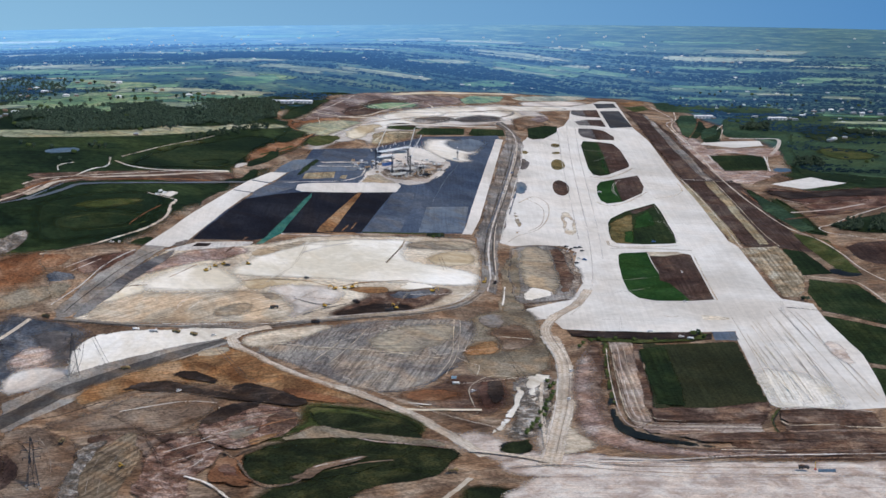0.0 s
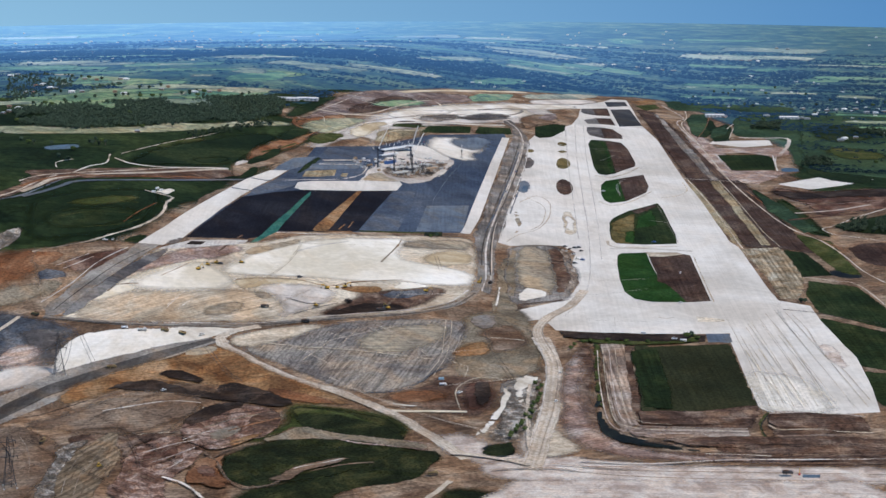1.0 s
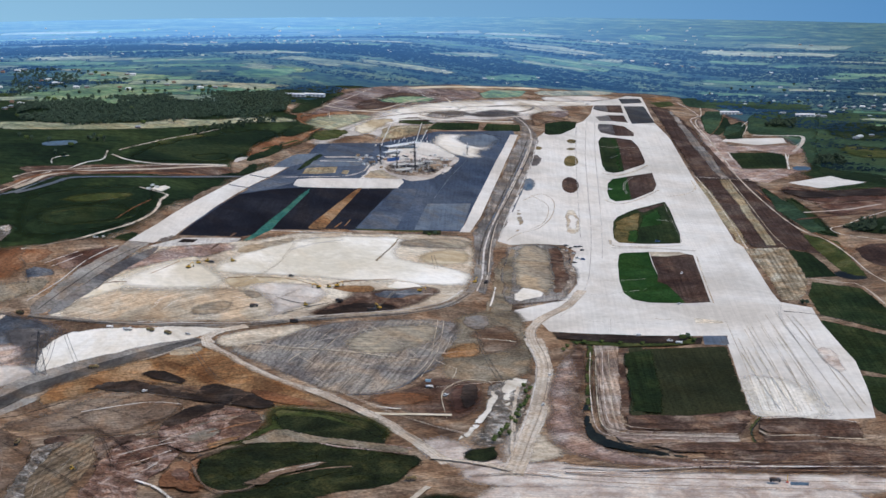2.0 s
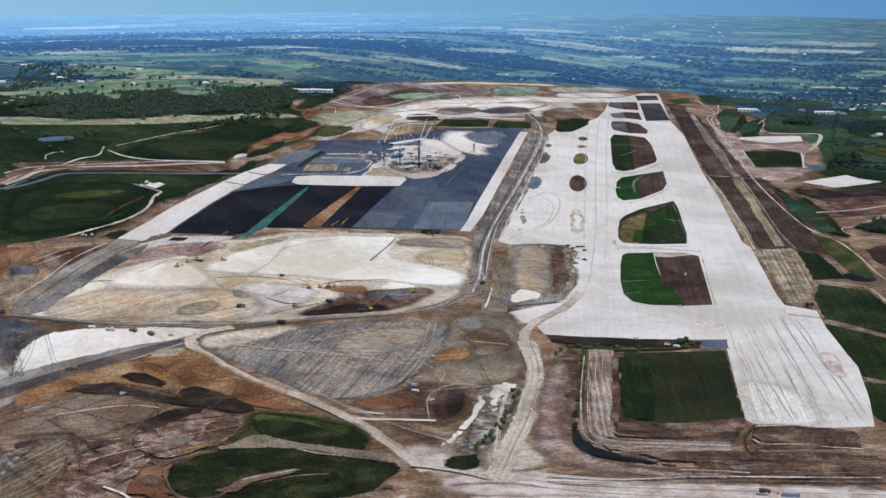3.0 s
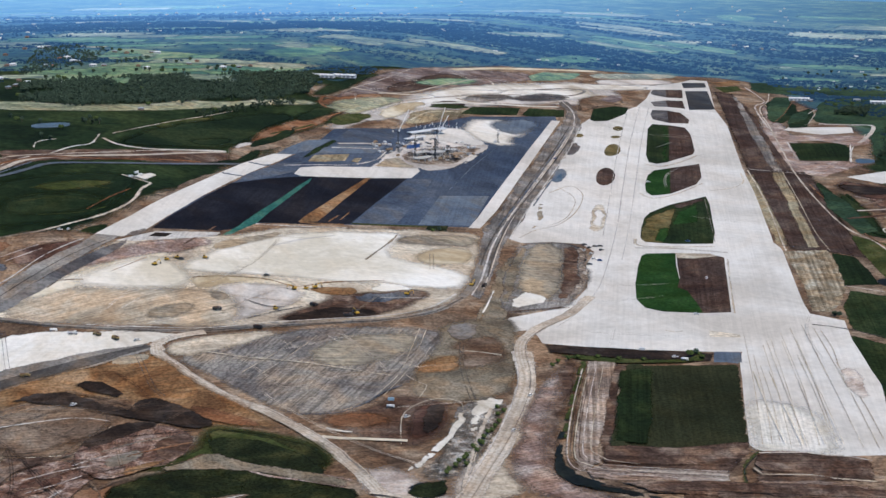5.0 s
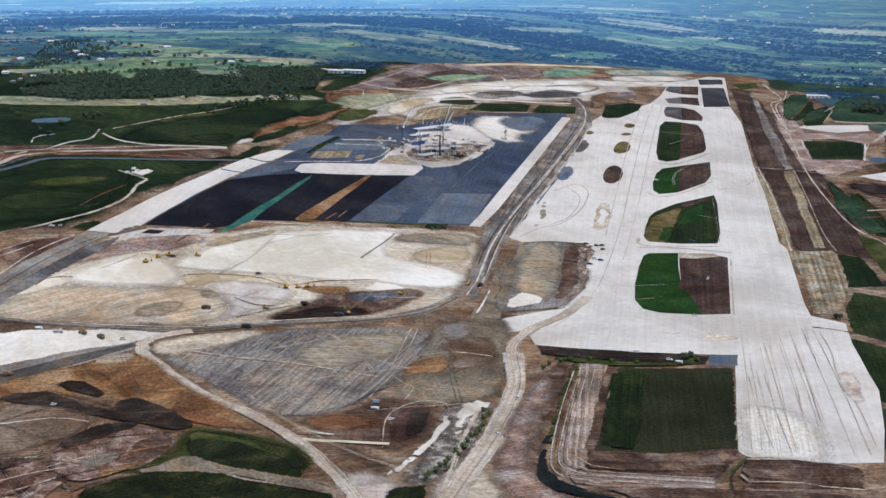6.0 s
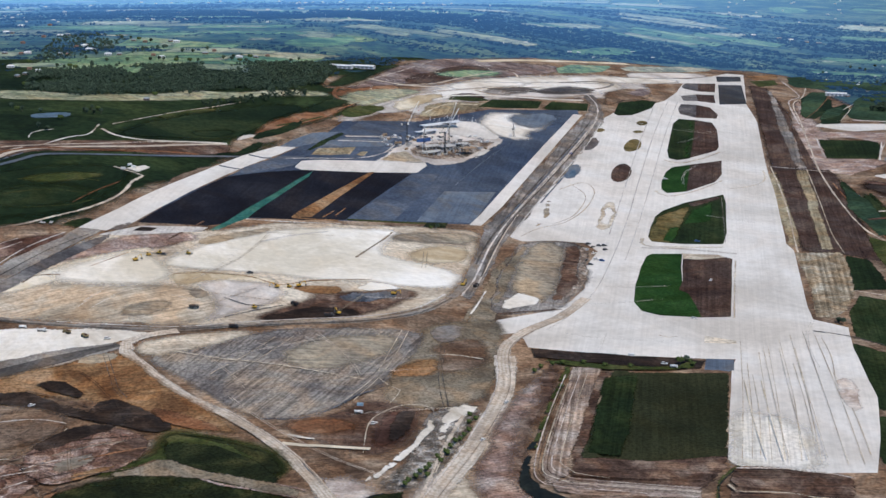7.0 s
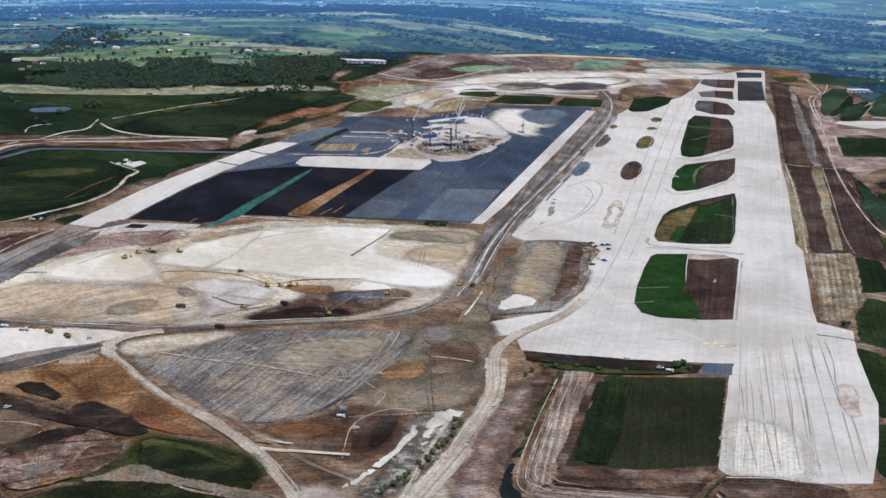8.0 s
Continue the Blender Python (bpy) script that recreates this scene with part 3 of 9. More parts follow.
patch("pond", [(-112, 340), (-107, 345), (-102, 336), (-95, 336), (-94, 329), (-102, 325), (-110, 331)], pool_water, 1, 1, 1, "dark blue pond")
patch("field", [(-122, 319), (-98, 311), (-80, 254), (-82, 229), (-118, 258), (-123, 287)], green_dark, 1, 0, 1, "dark green field")
patch("field", [(-118, 250), (-82, 226), (-82, 163), (-104, 175), (-114, 217)], green_dark, 1, 0, 1, "dark green field")
patch("field", [(-105, 167), (-87, 166), (-83, 103), (-96, 123)], green_dark, 1, 0, 1, "dark green field")
patch("field", [(-102, 403), (-68, 419), (-73, 351), (-92, 359), (-97, 373)], brown_soil, 2, 1, 2, "brown bare block")
patch("earthworks", [(-144, 560), (-120, 547), (-68, 573), (-62, 503), (-95, 495), (-111, 471), (-121, 509), (-134, 528)], red_earth, 4, 1, 7, "red brown stripped ground")
patch("earthworks", [(-146, 548), (-120, 547), (-92, 559), (-56, 579), (-59, 549), (-100, 536), (-127, 522), (-137, 529)], dark_mud, 3, 1, 6, "dark maroon soil")
patch("field", [(-144, 534), (-130, 508), (-115, 460), (-111, 436), (-104, 420), (-121, 432), (-133, 477)], green_dark, 2, 1, 4, "dark green strip")
road("road", [(-132, 518), (-114, 510), (-94, 521), (-70, 536)], 3, pink_earth, "reddish wheel track")
road("road", [(-118, 466), (-113, 470), (-108, 468)], 3, pale_sand, "pale dust heap")
road("road", [(-195, 574), (-184, 528), (-170, 462), (-159, 403), (-155, 383)], 3, pale_grey, "pale edge line")
road("road", [(-175, 574), (-160, 502), (-145, 427), (-135, 389)], 2, pale_grey, "pale edge line")
road("road", [(-223, 708), (-203, 712), (-195, 713)], 3, track_dark, "dark cross drain")
road("road", [(-197, 577), (-179, 575), (-160, 572), (-147, 578)], 4, pale_sand, "pale cross track")
patch("pavement", [(-189, 717), (-186, 730), (-146, 743), (-143, 720), (-163, 706)], white_fill, 1, 0, 1, "white pad")
patch("pavement", [(-140, 570), (-117, 596), (-108, 608), (-78, 599), (-98, 574), (-119, 555)], white_fill, 1, 0, 1, "white pad")
patch("field", [(-181, 671), (-146, 680), (-141, 658), (-140, 619), (-169, 611)], green_dark, 1, 0, 1, "dark green basin")
patch("field", [(-207, 815), (-196, 836), (-191, 776), (-196, 738), (-204, 763)], moss_green, 1, 0, 2, "green block")
patch("field", [(-107, 453), (-89, 473), (-62, 503), (-67, 432), (-98, 433)], dark_scrub, 2, 1, 4, "dark scrub round a pond")
patch("fill", [(-494, 128), (-464, 130), (-449, 129), (-423, 128), (-421, 110), (-420, 99), (-426, 89), (-438, 67), (-468, 57)], blue_mud, 4, 1, 12, "dark blue grey mud")
patch("fill", [(-443, 83), (-445, 96), (-433, 108), (-424, 99), (-429, 81)], pink_earth, 3, 1, 6, "pinkish mud")
patch("fill", [(-462, 91), (-455, 108), (-446, 121), (-428, 120), (-415, 100), (-424, 92), (-440, 95)], grey_mud, 3, 1, 9, "grey brown mud")
patch("fill", [(-447, 66), (-438, 79), (-426, 84), (-418, 83), (-427, 75), (-437, 65)], blue_mud, 3, 1, 9, "blue grey mud edge")
# foreground earth
road("road", [(-415, 39), (-406, 45), (-394, 62)], 3, dark_mud, "dark drain")
patch("fill", [(-433, -4), (-417, 19), (-408, 28), (-392, 25), (-383, 11), (-379, -18), (-375, -44), (-404, -78)], tan_earth, 3, 1, 5, "tan graded ground")
patch("fill", [(-424, 4), (-410, 3), (-402, -4), (-395, -16), (-393, -29), (-400, -40), (-417, -24)], brown_soil, 2, 1, 2, "dark brown round bed")
patch("fill", [(-377, -26), (-382, 5), (-381, 26), (-377, 30), (-373, -5), (-367, -37), (-367, -55)], grey_rubble, 3, 1, 4, "grey stony bank")
road("road", [(-374, -26), (-380, 4), (-380, 29)], 4, dark_mud, "dark drain beside the bed")
patch("grassland", [(-312, -18), (-294, -4), (-281, 9), (-263, 22), (-252, 36), (-250, 22), (-261, 9), (-276, -11), (-287, -31), (-307, -40)], rank_grass, 6, 1, 5, "dark rank grass")
patch("grassland", [(-244, -8), (-240, 3), (-229, 4), (-227, -9), (-227, -31), (-243, -34)], rank_grass, 6, 1, 5, "dark rank grass")
patch("fill", [(-233, 97), (-229, 105), (-223, 71), (-219, 32), (-221, 32), (-227, 64)], pale_sand, 3, 1, 5, "pale sand strip")
patch("fill", [(-236, 62), (-232, 77), (-228, 75), (-225, 57), (-229, 52), (-235, 49)], grey_rubble, 3, 1, 5, "grey stony patch")
patch("fill", [(-256, 52), (-245, 59), (-233, 43), (-221, 36), (-220, 29), (-240, 27)], pale_pink, 3, 1, 6, "pale trampled junction")
patch("pond", [(-239, 42), (-237, 48), (-229, 50), (-225, 45), (-225, 36), (-233, 35)], pool_water, 2, 1, 2, "dark green pool")
patch("fill", [(-236, 28), (-213, 39), (-193, 38), (-154, 38), (-87, 51), (-89, 32), (-153, 21), (-210, 13), (-232, 14)], pale_pink, 3, 1, 4, "pale trampled ground along the road")
patch("fill", [(-214, 66), (-202, 48), (-211, 37), (-217, 40), (-219, 91), (-222, 145), (-215, 137), (-215, 93)], pale_grey, 3, 1, 4, "pale beige road side")
patch("fill", [(-229, 9), (-192, 20), (-153, 24), (-87, 35), (-85, -41), (-201, -78), (-225, -47)], pale_pink, 3, 1, 4, "pale pinkish sand yard")
patch("field", [(-632.0, 531.8), (-620.6, 548.0), (-599.6, 561.5), (-594.3, 593.8), (-564.5, 598.6), (-540.2, 596.8), (-517.4, 598.5), (-501.4, 630.2), (-496.3, 650.2), (-484.2, 640.1), (-490.7, 599.3), (-504.7, 564.2), (-523.1, 543.8), (-541.5, 524.9), (-560.4, 500.3), (-591.9, 504.2), (-617.3, 510.0)], haze_meadow, 3, 1, 4, "light green paddocks with trees")
patch("field", [(-539.6, 577.7), (-532.4, 607.1), (-511.2, 635.4), (-491.2, 646.8), (-478.1, 653.1), (-489.1, 628.8), (-504.9, 606.8), (-522.4, 580.9)], haze_dry_grass, 3, 1, 3, "straw coloured dry paddock")
patch("field", [(-621.1, 619.9), (-630.6, 647.3), (-623.4, 659.6), (-595.2, 652.5), (-556.2, 642.9), (-555.2, 624.8), (-575.8, 616.2), (-585.1, 604.9), (-610.3, 604.3)], haze_meadow, 3, 1, 3, "light green paddock")
patch("field", [(-523.8, 706.6), (-515.9, 733.4), (-500.5, 738.4), (-483.4, 740.7), (-491.8, 710.9), (-510.9, 693.2)], haze_meadow, 3, 1, 3, "light green paddock")
patch("field", [(-668.3, 664.3), (-657.7, 678.4), (-634.8, 675.6), (-644.1, 658.4)], haze_dry_grass, 3, 1, 3, "pale dry paddock")
patch("field", [(-491.2, 405.1), (-480.7, 436.5), (-472.7, 450.8), (-467.9, 420.8), (-478.7, 398.5)], olive_grass, 3, 1, 4.6, "olive pasture")
patch("pond", [(-538.3, 367.3), (-532.4, 376.0), (-524.4, 382.7), (-520.0, 374.6), (-526.2, 365.1), (-534.2, 360.3)], pool_blue, 0.5, 1, 0, "pale blue farm dam")
patch("field", [(-584.4, 416.3), (-572.4, 434.1), (-557.3, 417.3), (-531.3, 435.5), (-501.9, 455.3), (-478.5, 484.3), (-473.2, 479.4), (-495.6, 448.4), (-524.9, 421.1), (-549.4, 408.0), (-576.2, 400.2)], haze_dry_grass, 3, 1, 3, "pale yellow grass verge along the wood")
patch("field", [(-486.4, 349.1), (-484.3, 404.2), (-465.5, 458.7), (-449.7, 491.5), (-434.9, 488.8), (-439.7, 452.9), (-436.5, 415.6), (-435.2, 394.2), (-455.2, 371.8), (-472.8, 353.6)], moss_green, 3, 1, 8, "green pasture between farm tracks")
patch("field", [(-461.4, 387.6), (-452.0, 405.0), (-443.3, 407.7), (-440.8, 396.4), (-452.2, 380.2)], dark_scrub, 3, 1, 3.8, "dark wet grass")
patch("earthworks", [(-524.3, 299.0), (-496.7, 323.7), (-467.7, 348.8), (-436.6, 380.7), (-428.7, 376.4), (-433.6, 356.3), (-442.6, 340.0), (-459.2, 328.7), (-483.5, 308.4), (-494.7, 300.3), (-502.3, 278.9), (-508.0, 266.9), (-515.1, 280.9), (-511.9, 292.4)], mud_brown, 3, 1, 3, "muddy brown track bed")
patch("earthworks", [(-435.3, 377.2), (-436.5, 397.9), (-433.5, 411.9), (-425.8, 441.3), (-420.5, 486.7), (-417.6, 511.0), (-411.1, 478.8), (-415.7, 440.8), (-422.7, 403.8), (-425.7, 376.7), (-429.7, 362.3)], brown_earth, 3, 1, 4.1, "torn brown ground on the slope")
patch("earthworks", [(-436.5, 415.6), (-439.7, 433.8), (-437.3, 465.6), (-432.9, 493.4), (-431.3, 520.9), (-428.5, 529.0), (-423.7, 496.9), (-423.0, 473.5), (-428.0, 447.9), (-431.9, 421.0), (-432.7, 409.4)], rust_earth, 3, 1, 3.8, "orange earth on the slope")
road("road", [(-434.1, 436.8), (-429.8, 453.3), (-424.9, 479.1)], 6, olive_grass, "green gap in the torn slope")
patch("field", [(-498.3, 247.6), (-491.4, 268.6), (-473.9, 287.4), (-456.1, 300.2), (-443.7, 298.6), (-439.6, 278.3), (-438.0, 251.1), (-447.9, 229.7), (-465.3, 214.5), (-477.7, 206.4)], moss_green, 3, 1, 8, "rough green pasture slope")
patch("field", [(-485.2, 232.6), (-475.3, 252.9), (-453.0, 266.4), (-441.3, 262.2), (-452.0, 238.8), (-469.4, 223.0)], dark_scrub, 3, 1, 6.9, "dark rough grass")
patch("field", [(-481.5, 260.0), (-469.3, 277.2), (-453.4, 287.2), (-454.2, 275.5), (-469.2, 258.0)], olive_grass, 3, 1, 3.6, "olive rough grass")
road("road", [(-479.6, 244.2), (-466.3, 258.0), (-448.3, 262.1), (-442.2, 274.2)], 3.4, dark_scrub, "dark furrow in the grass")
road("road", [(-478.8, 230.9), (-463.6, 246.0), (-444.7, 253.7)], 3.4, dark_scrub, "dark furrow in the grass")
road("road", [(-480.1, 257.2), (-466.1, 270.2), (-449.9, 275.6)], 3.2, olive_grass, "faint contour bank in the grass")
road("road", [(-461.8, 230.1), (-447.5, 241.3), (-440.5, 253.8)], 2.4, olive_grass, "faint contour bank in the grass")
road("road", [(-476.9, 238.5), (-463.8, 252.5), (-445.4, 258.5)], 2.8, olive_grass, "faint contour bank in the grass")
patch("verge", [(-428.5, 219.5), (-426.0, 235.8), (-424.3, 265.1), (-425.6, 296.9), (-427.2, 323.6), (-424.4, 347.9), (-421.5, 345.0), (-419.3, 310.7), (-419.8, 260.9), (-422.5, 234.0), (-423.1, 219.5)], tan_earth, 3, 1, 2.3, "tan bare bank beside the concrete strip")
patch("field", [(-441.3, 215.2), (-439.2, 225.4), (-433.0, 236.3), (-429.2, 233.9), (-432.5, 219.6), (-436.3, 212.9)], dark_scrub, 3, 1, 2.4, "dark bushes on the bank")
patch("earthworks", [(-518.0, 259.2), (-511.0, 278.1), (-506.5, 297.0), (-500.6, 299.3), (-503.7, 274.8), (-508.3, 257.1), (-512.2, 245.4)], mud_brown, 2, 0, 2, "muddy brown track bed")
road("road", [(-518.0, 245.2), (-514.7, 251.3), (-508.8, 265.4), (-506.7, 282.4), (-503.3, 300.6)], 5.3, road_beige, "pale farm track")
road("road", [(-516.8, 242.3), (-513.1, 247.6), (-504.5, 258.5), (-500.4, 274.2), (-497.5, 291.3)], 5.4, sealed, "blue grey sealed lane")
road("road", [(-506.5, 263.8), (-503.4, 275.2), (-502.2, 290.8), (-496.3, 303.5), (-484.9, 318.0), (-464.3, 340.9), (-450.6, 360.2), (-436.1, 379.6)], 8.6, road_beige, "pale farm track")
road("road", [(-514.7, 280.1), (-510.1, 294.9), (-499.0, 309.1), (-479.2, 332.7), (-459.4, 359.0), (-439.2, 379.4)], 5.6, road_beige, "pale farm track")
road("road", [(-510.4, 271.6), (-504.9, 290.3), (-494.7, 306.4), (-473.8, 320.4), (-452.1, 340.8), (-437.5, 350.4)], 7.3, rust_earth, "rusty track")
road("road", [(-503.2, 257.2), (-497.1, 268.4), (-493.0, 281.1), (-489.2, 294.8), (-470.5, 312.8), (-449.0, 333.2), (-427.7, 356.7), (-420.7, 364.6)], 8.2, sealed, "blue grey sealed lane")
road("road", [(-511.0, 319.0), (-515.3, 329.1), (-514.4, 336.4), (-510.9, 342.3)], 3.6, white_sand, "white farm track")
road("road", [(-498.4, 311.2), (-497.1, 331.4), (-493.1, 343.1), (-495.7, 354.4), (-499.6, 366.8)], 4.5, white_sand, "white farm track")
road("road", [(-494.1, 359.3), (-483.1, 352.1), (-472.3, 352.5), (-462.1, 357.9), (-436.6, 380.7)], 5.9, white_sand, "white farm track")
road("road", [(-495.1, 372.4), (-489.0, 399.7), (-482.7, 424.7), (-475.1, 448.3), (-469.8, 470.4)], 3.4, road_beige, "pale farm track")
patch("earthworks", [(-436.1, 386.3), (-438.3, 402.8), (-435.1, 411.8), (-431.8, 406.9), (-433.2, 393.1)], pale_sand, 2, 0, 2, "pale tipped stone")
road("road", [(-455.3, 299.6), (-450.9, 298.4), (-443.8, 297.3), (-438.9, 295.4), (-438.6, 284.7), (-435.3, 271.4), (-435.1, 257.4), (-438.4, 242.6), (-446.5, 226.7), (-454.2, 214.0), (-465.1, 202.9), (-472.4, 195.8)], 5.2, road_beige, "pale site track")
patch("pad", [(-449.9, 300.8), (-446.3, 311.9), (-443.1, 310.7), (-443.7, 300.0)], white_sand, 1, 0, 0, "white gravel yard")
road("road", [(-442.4, 281.5), (-445.0, 264.3), (-446.7, 245.7)], 2.8, rust_earth, "rusty earth track")
patch("earthworks", [(-473.7, 198.4), (-461.7, 206.8), (-444.7, 222.6), (-429.5, 221.9), (-423.6, 220.7), (-427.5, 193.2), (-436.4, 170.3), (-444.9, 156.0), (-451.5, 154.0)], brown_earth, 3, 1, 4, "stripped brown ground")
patch("earthworks", [(-455.1, 193.1), (-445.5, 206.6), (-431.3, 216.7), (-429.7, 203.9), (-439.1, 187.1), (-446.8, 181.2)], red_earth, 3, 1, 4, "red brown stripped ground")
patch("earthworks", [(-471.6, 194.3), (-461.9, 201.7), (-457.1, 198.5), (-458.3, 188.8), (-465.5, 182.1)], rust_earth, 3, 1, 2.9, "orange brown stripped field")
road("road", [(-456.6, 185.3), (-451.7, 194.4), (-447.5, 202.4)], 2.5, pale_pink, "pinkish ridge")
road("road", [(-452.4, 183.2), (-448.0, 192.2), (-444.5, 199.9)], 2.4, pale_pink, "pinkish ridge")
patch("earthworks", [(-462.3, 175.7), (-459.6, 180.7), (-450.6, 181.0), (-446.8, 175.9), (-454.2, 169.8), (-458.9, 168.8)], blue_mud, 2, 0, 2, "blue grey wet clay")
patch("earthworks", [(-458.2, 167.4), (-447.6, 172.1), (-446.2, 164.0), (-448.2, 155.0), (-450.3, 151.6)], olive_mud, 3, 1, 2.4, "olive brown soil")
patch("field", [(-458.2, 963.5), (-442.1, 1039.9), (-412.0, 1095.9), (-408.0, 1053.8), (-431.2, 978.9)], haze_straw, 3, 1, 3, "pale far paddock")
patch("field", [(-387.5, 837.4), (-372.7, 920.7), (-345.5, 950.4), (-353.4, 885.0)], haze_green, 3, 1, 3, "green far paddock")
patch("field", [(-588.0, 818.4), (-577.9, 855.3), (-542.0, 846.1), (-546.1, 810.5)], haze_straw, 3, 1, 3, "pale far paddock")
patch("field", [(-535.6, 669.8), (-520.6, 720.3), (-498.3, 733.5), (-495.0, 688.8), (-511.8, 659.8)], haze_green, 3, 1, 3, "green far paddock")
patch("field", [(-127.3, 1182.7), (-93.5, 1252.4), (-69.5, 1238.8), (-96.0, 1166.0)], haze_green, 3, 1, 3, "green far paddock")
patch("field", [(-349.9, 1133.0), (-331.9, 1220.7), (-312.0, 1250.4), (-312.7, 1195.7), (-337.5, 1118.4)], haze_straw, 3, 1, 3, "pale far paddock")
patch("field", [(-367.5, 1714.3), (-334.9, 1752.2), (-305.2, 1688.2), (-328.5, 1587.2)], haze_green, 3, 1, 3, "green far paddock")
patch("field", [(-227.1, 1077.7), (-220.7, 1106.6), (-212.4, 1094.5), (-219.0, 1066.9)], haze_straw, 3, 1, 3, "pale far clearing")
patch("field", [(-723.7, 997.1), (-702.4, 1020.9), (-648.4, 970.3), (-663.4, 922.4)], haze_straw, 3, 1, 3, "pale far paddock")
patch("field", [(-177.2, 1293.9), (-154.6, 1330.3), (-131.6, 1321.4), (-154.4, 1270.8)], haze_green, 3, 1, 3, "green far paddock")
# far works
patch("field", [(-213.6, 831.4), (-201.6, 857.6), (-189.2, 830.6), (-183.6, 791.3), (-190.5, 741.8), (-200.7, 748.1)], moss_green, 2, 0, 2, "green flat beside the site track")
patch("field", [(-191.7, 783.3), (-178.1, 818.7), (-172.8, 791.5), (-172.6, 731.9), (-186.4, 723.3)], moss_green, 2, 0, 2, "green flat beside the site track")
patch("field", [(-162.2, 749.6), (-131.6, 748.0), (-122.7, 694.1), (-123.9, 611.4), (-97.4, 581.3), (-74.0, 587.5), (-69.5, 900.9), (-127.5, 881.9), (-172.3, 823.4)], moss_green, 3, 1, 3, "green pasture past the site")
patch("earthworks", [(-417.3, 476.8), (-419.8, 529.5), (-414.1, 571.1), (-405.0, 633.0), (-375.1, 719.9), (-329.4, 801.0), (-307.8, 785.1), (-304.2, 726.2), (-320.1, 704.6), (-344.6, 670.3), (-371.3, 619.7), (-384.7, 584.3), (-389.3, 534.1), (-396.4, 497.9), (-410.7, 477.4)], pale_sand, 3, 1, 8, "pale dusty ground of the far works")
patch("earthworks", [(-440.4, 545.0), (-442.9, 605.1), (-443.3, 658.7), (-436.4, 704.9), (-416.2, 737.5), (-384.5, 761.5), (-372.3, 782.9), (-366.0, 753.3), (-380.5, 708.3), (-397.8, 664.8), (-411.5, 628.6), (-425.7, 598.3), (-431.2, 554.9)], far_red, 3, 1, 4, "red brown stripped ground of the far works")
patch("earthworks", [(-427.8, 605.4), (-423.7, 659.0), (-415.0, 701.0), (-399.5, 719.9), (-398.5, 683.1), (-407.5, 642.3), (-415.5, 615.3)], brown_soil, 3, 1, 4, "dark brown stripped ground")
patch("field", [(-370.2, 769.2), (-368.8, 796.4), (-345.5, 831.4), (-343.1, 795.3), (-352.7, 769.0), (-365.0, 748.6)], haze_meadow, 2, 0, 2, "green grass block")
patch("field", [(-421.0, 649.2), (-413.5, 679.9), (-393.4, 711.4), (-386.9, 701.1), (-404.4, 660.2)], haze_meadow, 3, 1, 4.8, "olive flat")
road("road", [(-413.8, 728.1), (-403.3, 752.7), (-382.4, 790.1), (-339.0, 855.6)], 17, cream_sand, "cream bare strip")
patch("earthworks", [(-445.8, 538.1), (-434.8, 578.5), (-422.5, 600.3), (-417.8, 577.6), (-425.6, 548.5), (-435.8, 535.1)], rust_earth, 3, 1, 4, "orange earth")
patch("field", [(-435.3, 520.2), (-435.5, 551.4), (-429.5, 573.5), (-417.7, 589.9), (-414.8, 560.9), (-420.8, 532.6), (-426.9, 518.0)], haze_dry_grass, 3, 1, 5.5, "yellow green grass")
patch("earthworks", [(-410.0, 486.2), (-406.4, 532.2), (-391.8, 543.4), (-389.8, 510.7), (-405.8, 483.7)], brown_earth, 3, 1, 5, "brown stripped strip")
patch("earthworks", [(-412.7, 517.5), (-409.1, 566.4), (-400.9, 589.5), (-396.7, 560.9), (-402.9, 520.0)], pale_sand, 3, 1, 3.9, "pale strip")
patch("earthworks", [(-402.4, 553.0), (-405.6, 606.9), (-395.8, 657.1), (-379.1, 701.9), (-359.6, 742.0), (-339.5, 765.0), (-322.7, 763.1), (-318.5, 739.8), (-329.6, 712.8), (-350.1, 696.4), (-362.3, 662.6), (-376.7, 626.5), (-390.5, 592.4), (-394.9, 567.8)], white_sand, 3, 1, 10, "white dusty fill")
patch("earthworks", [(-404.0, 629.3), (-392.1, 673.5), (-369.7, 713.8), (-368.0, 688.3), (-382.6, 650.6), (-394.7, 622.7)], white_sand, 3, 1, 5.3, "white dust bank")
patch("earthworks", [(-363.6, 668.5), (-352.2, 706.8), (-332.9, 730.2), (-331.9, 704.1), (-349.2, 673.9)], grey_mud, 3, 1, 5.1, "damp grey ground of the far works")
patch("earthworks", [(-383.6, 638.9), (-373.0, 675.5), (-359.5, 685.1), (-361.0, 656.9), (-373.9, 630.6)], grey_track, 3, 1, 4.9, "grey graded ground")
patch("earthworks", [(-394.0, 594.5), (-392.8, 615.5), (-380.9, 627.9), (-374.0, 618.3), (-386.0, 596.4)], brown_soil, 3, 1, 3, "dark brown mound")
patch("earthworks", [(-389.8, 533.4), (-393.6, 578.8), (-370.7, 601.7), (-368.0, 624.5), (-366.0, 585.4), (-385.0, 531.4)], dry_grass, 3, 1, 3, "tan stripped strip")
road("road", [(-388.4, 543.8), (-386.5, 577.2), (-373.0, 596.1)], 5.7, cream_sand, "pale strip")
road("road", [(-383.0, 534.2), (-373.4, 568.6), (-365.5, 595.3)], 5.5, brown_earth, "brown strip")
patch("field", [(-371.0, 592.2), (-371.1, 620.1), (-347.4, 648.9), (-343.8, 625.2), (-359.9, 602.9)], green_dark, 1, 0, 0, "dark green grass block")
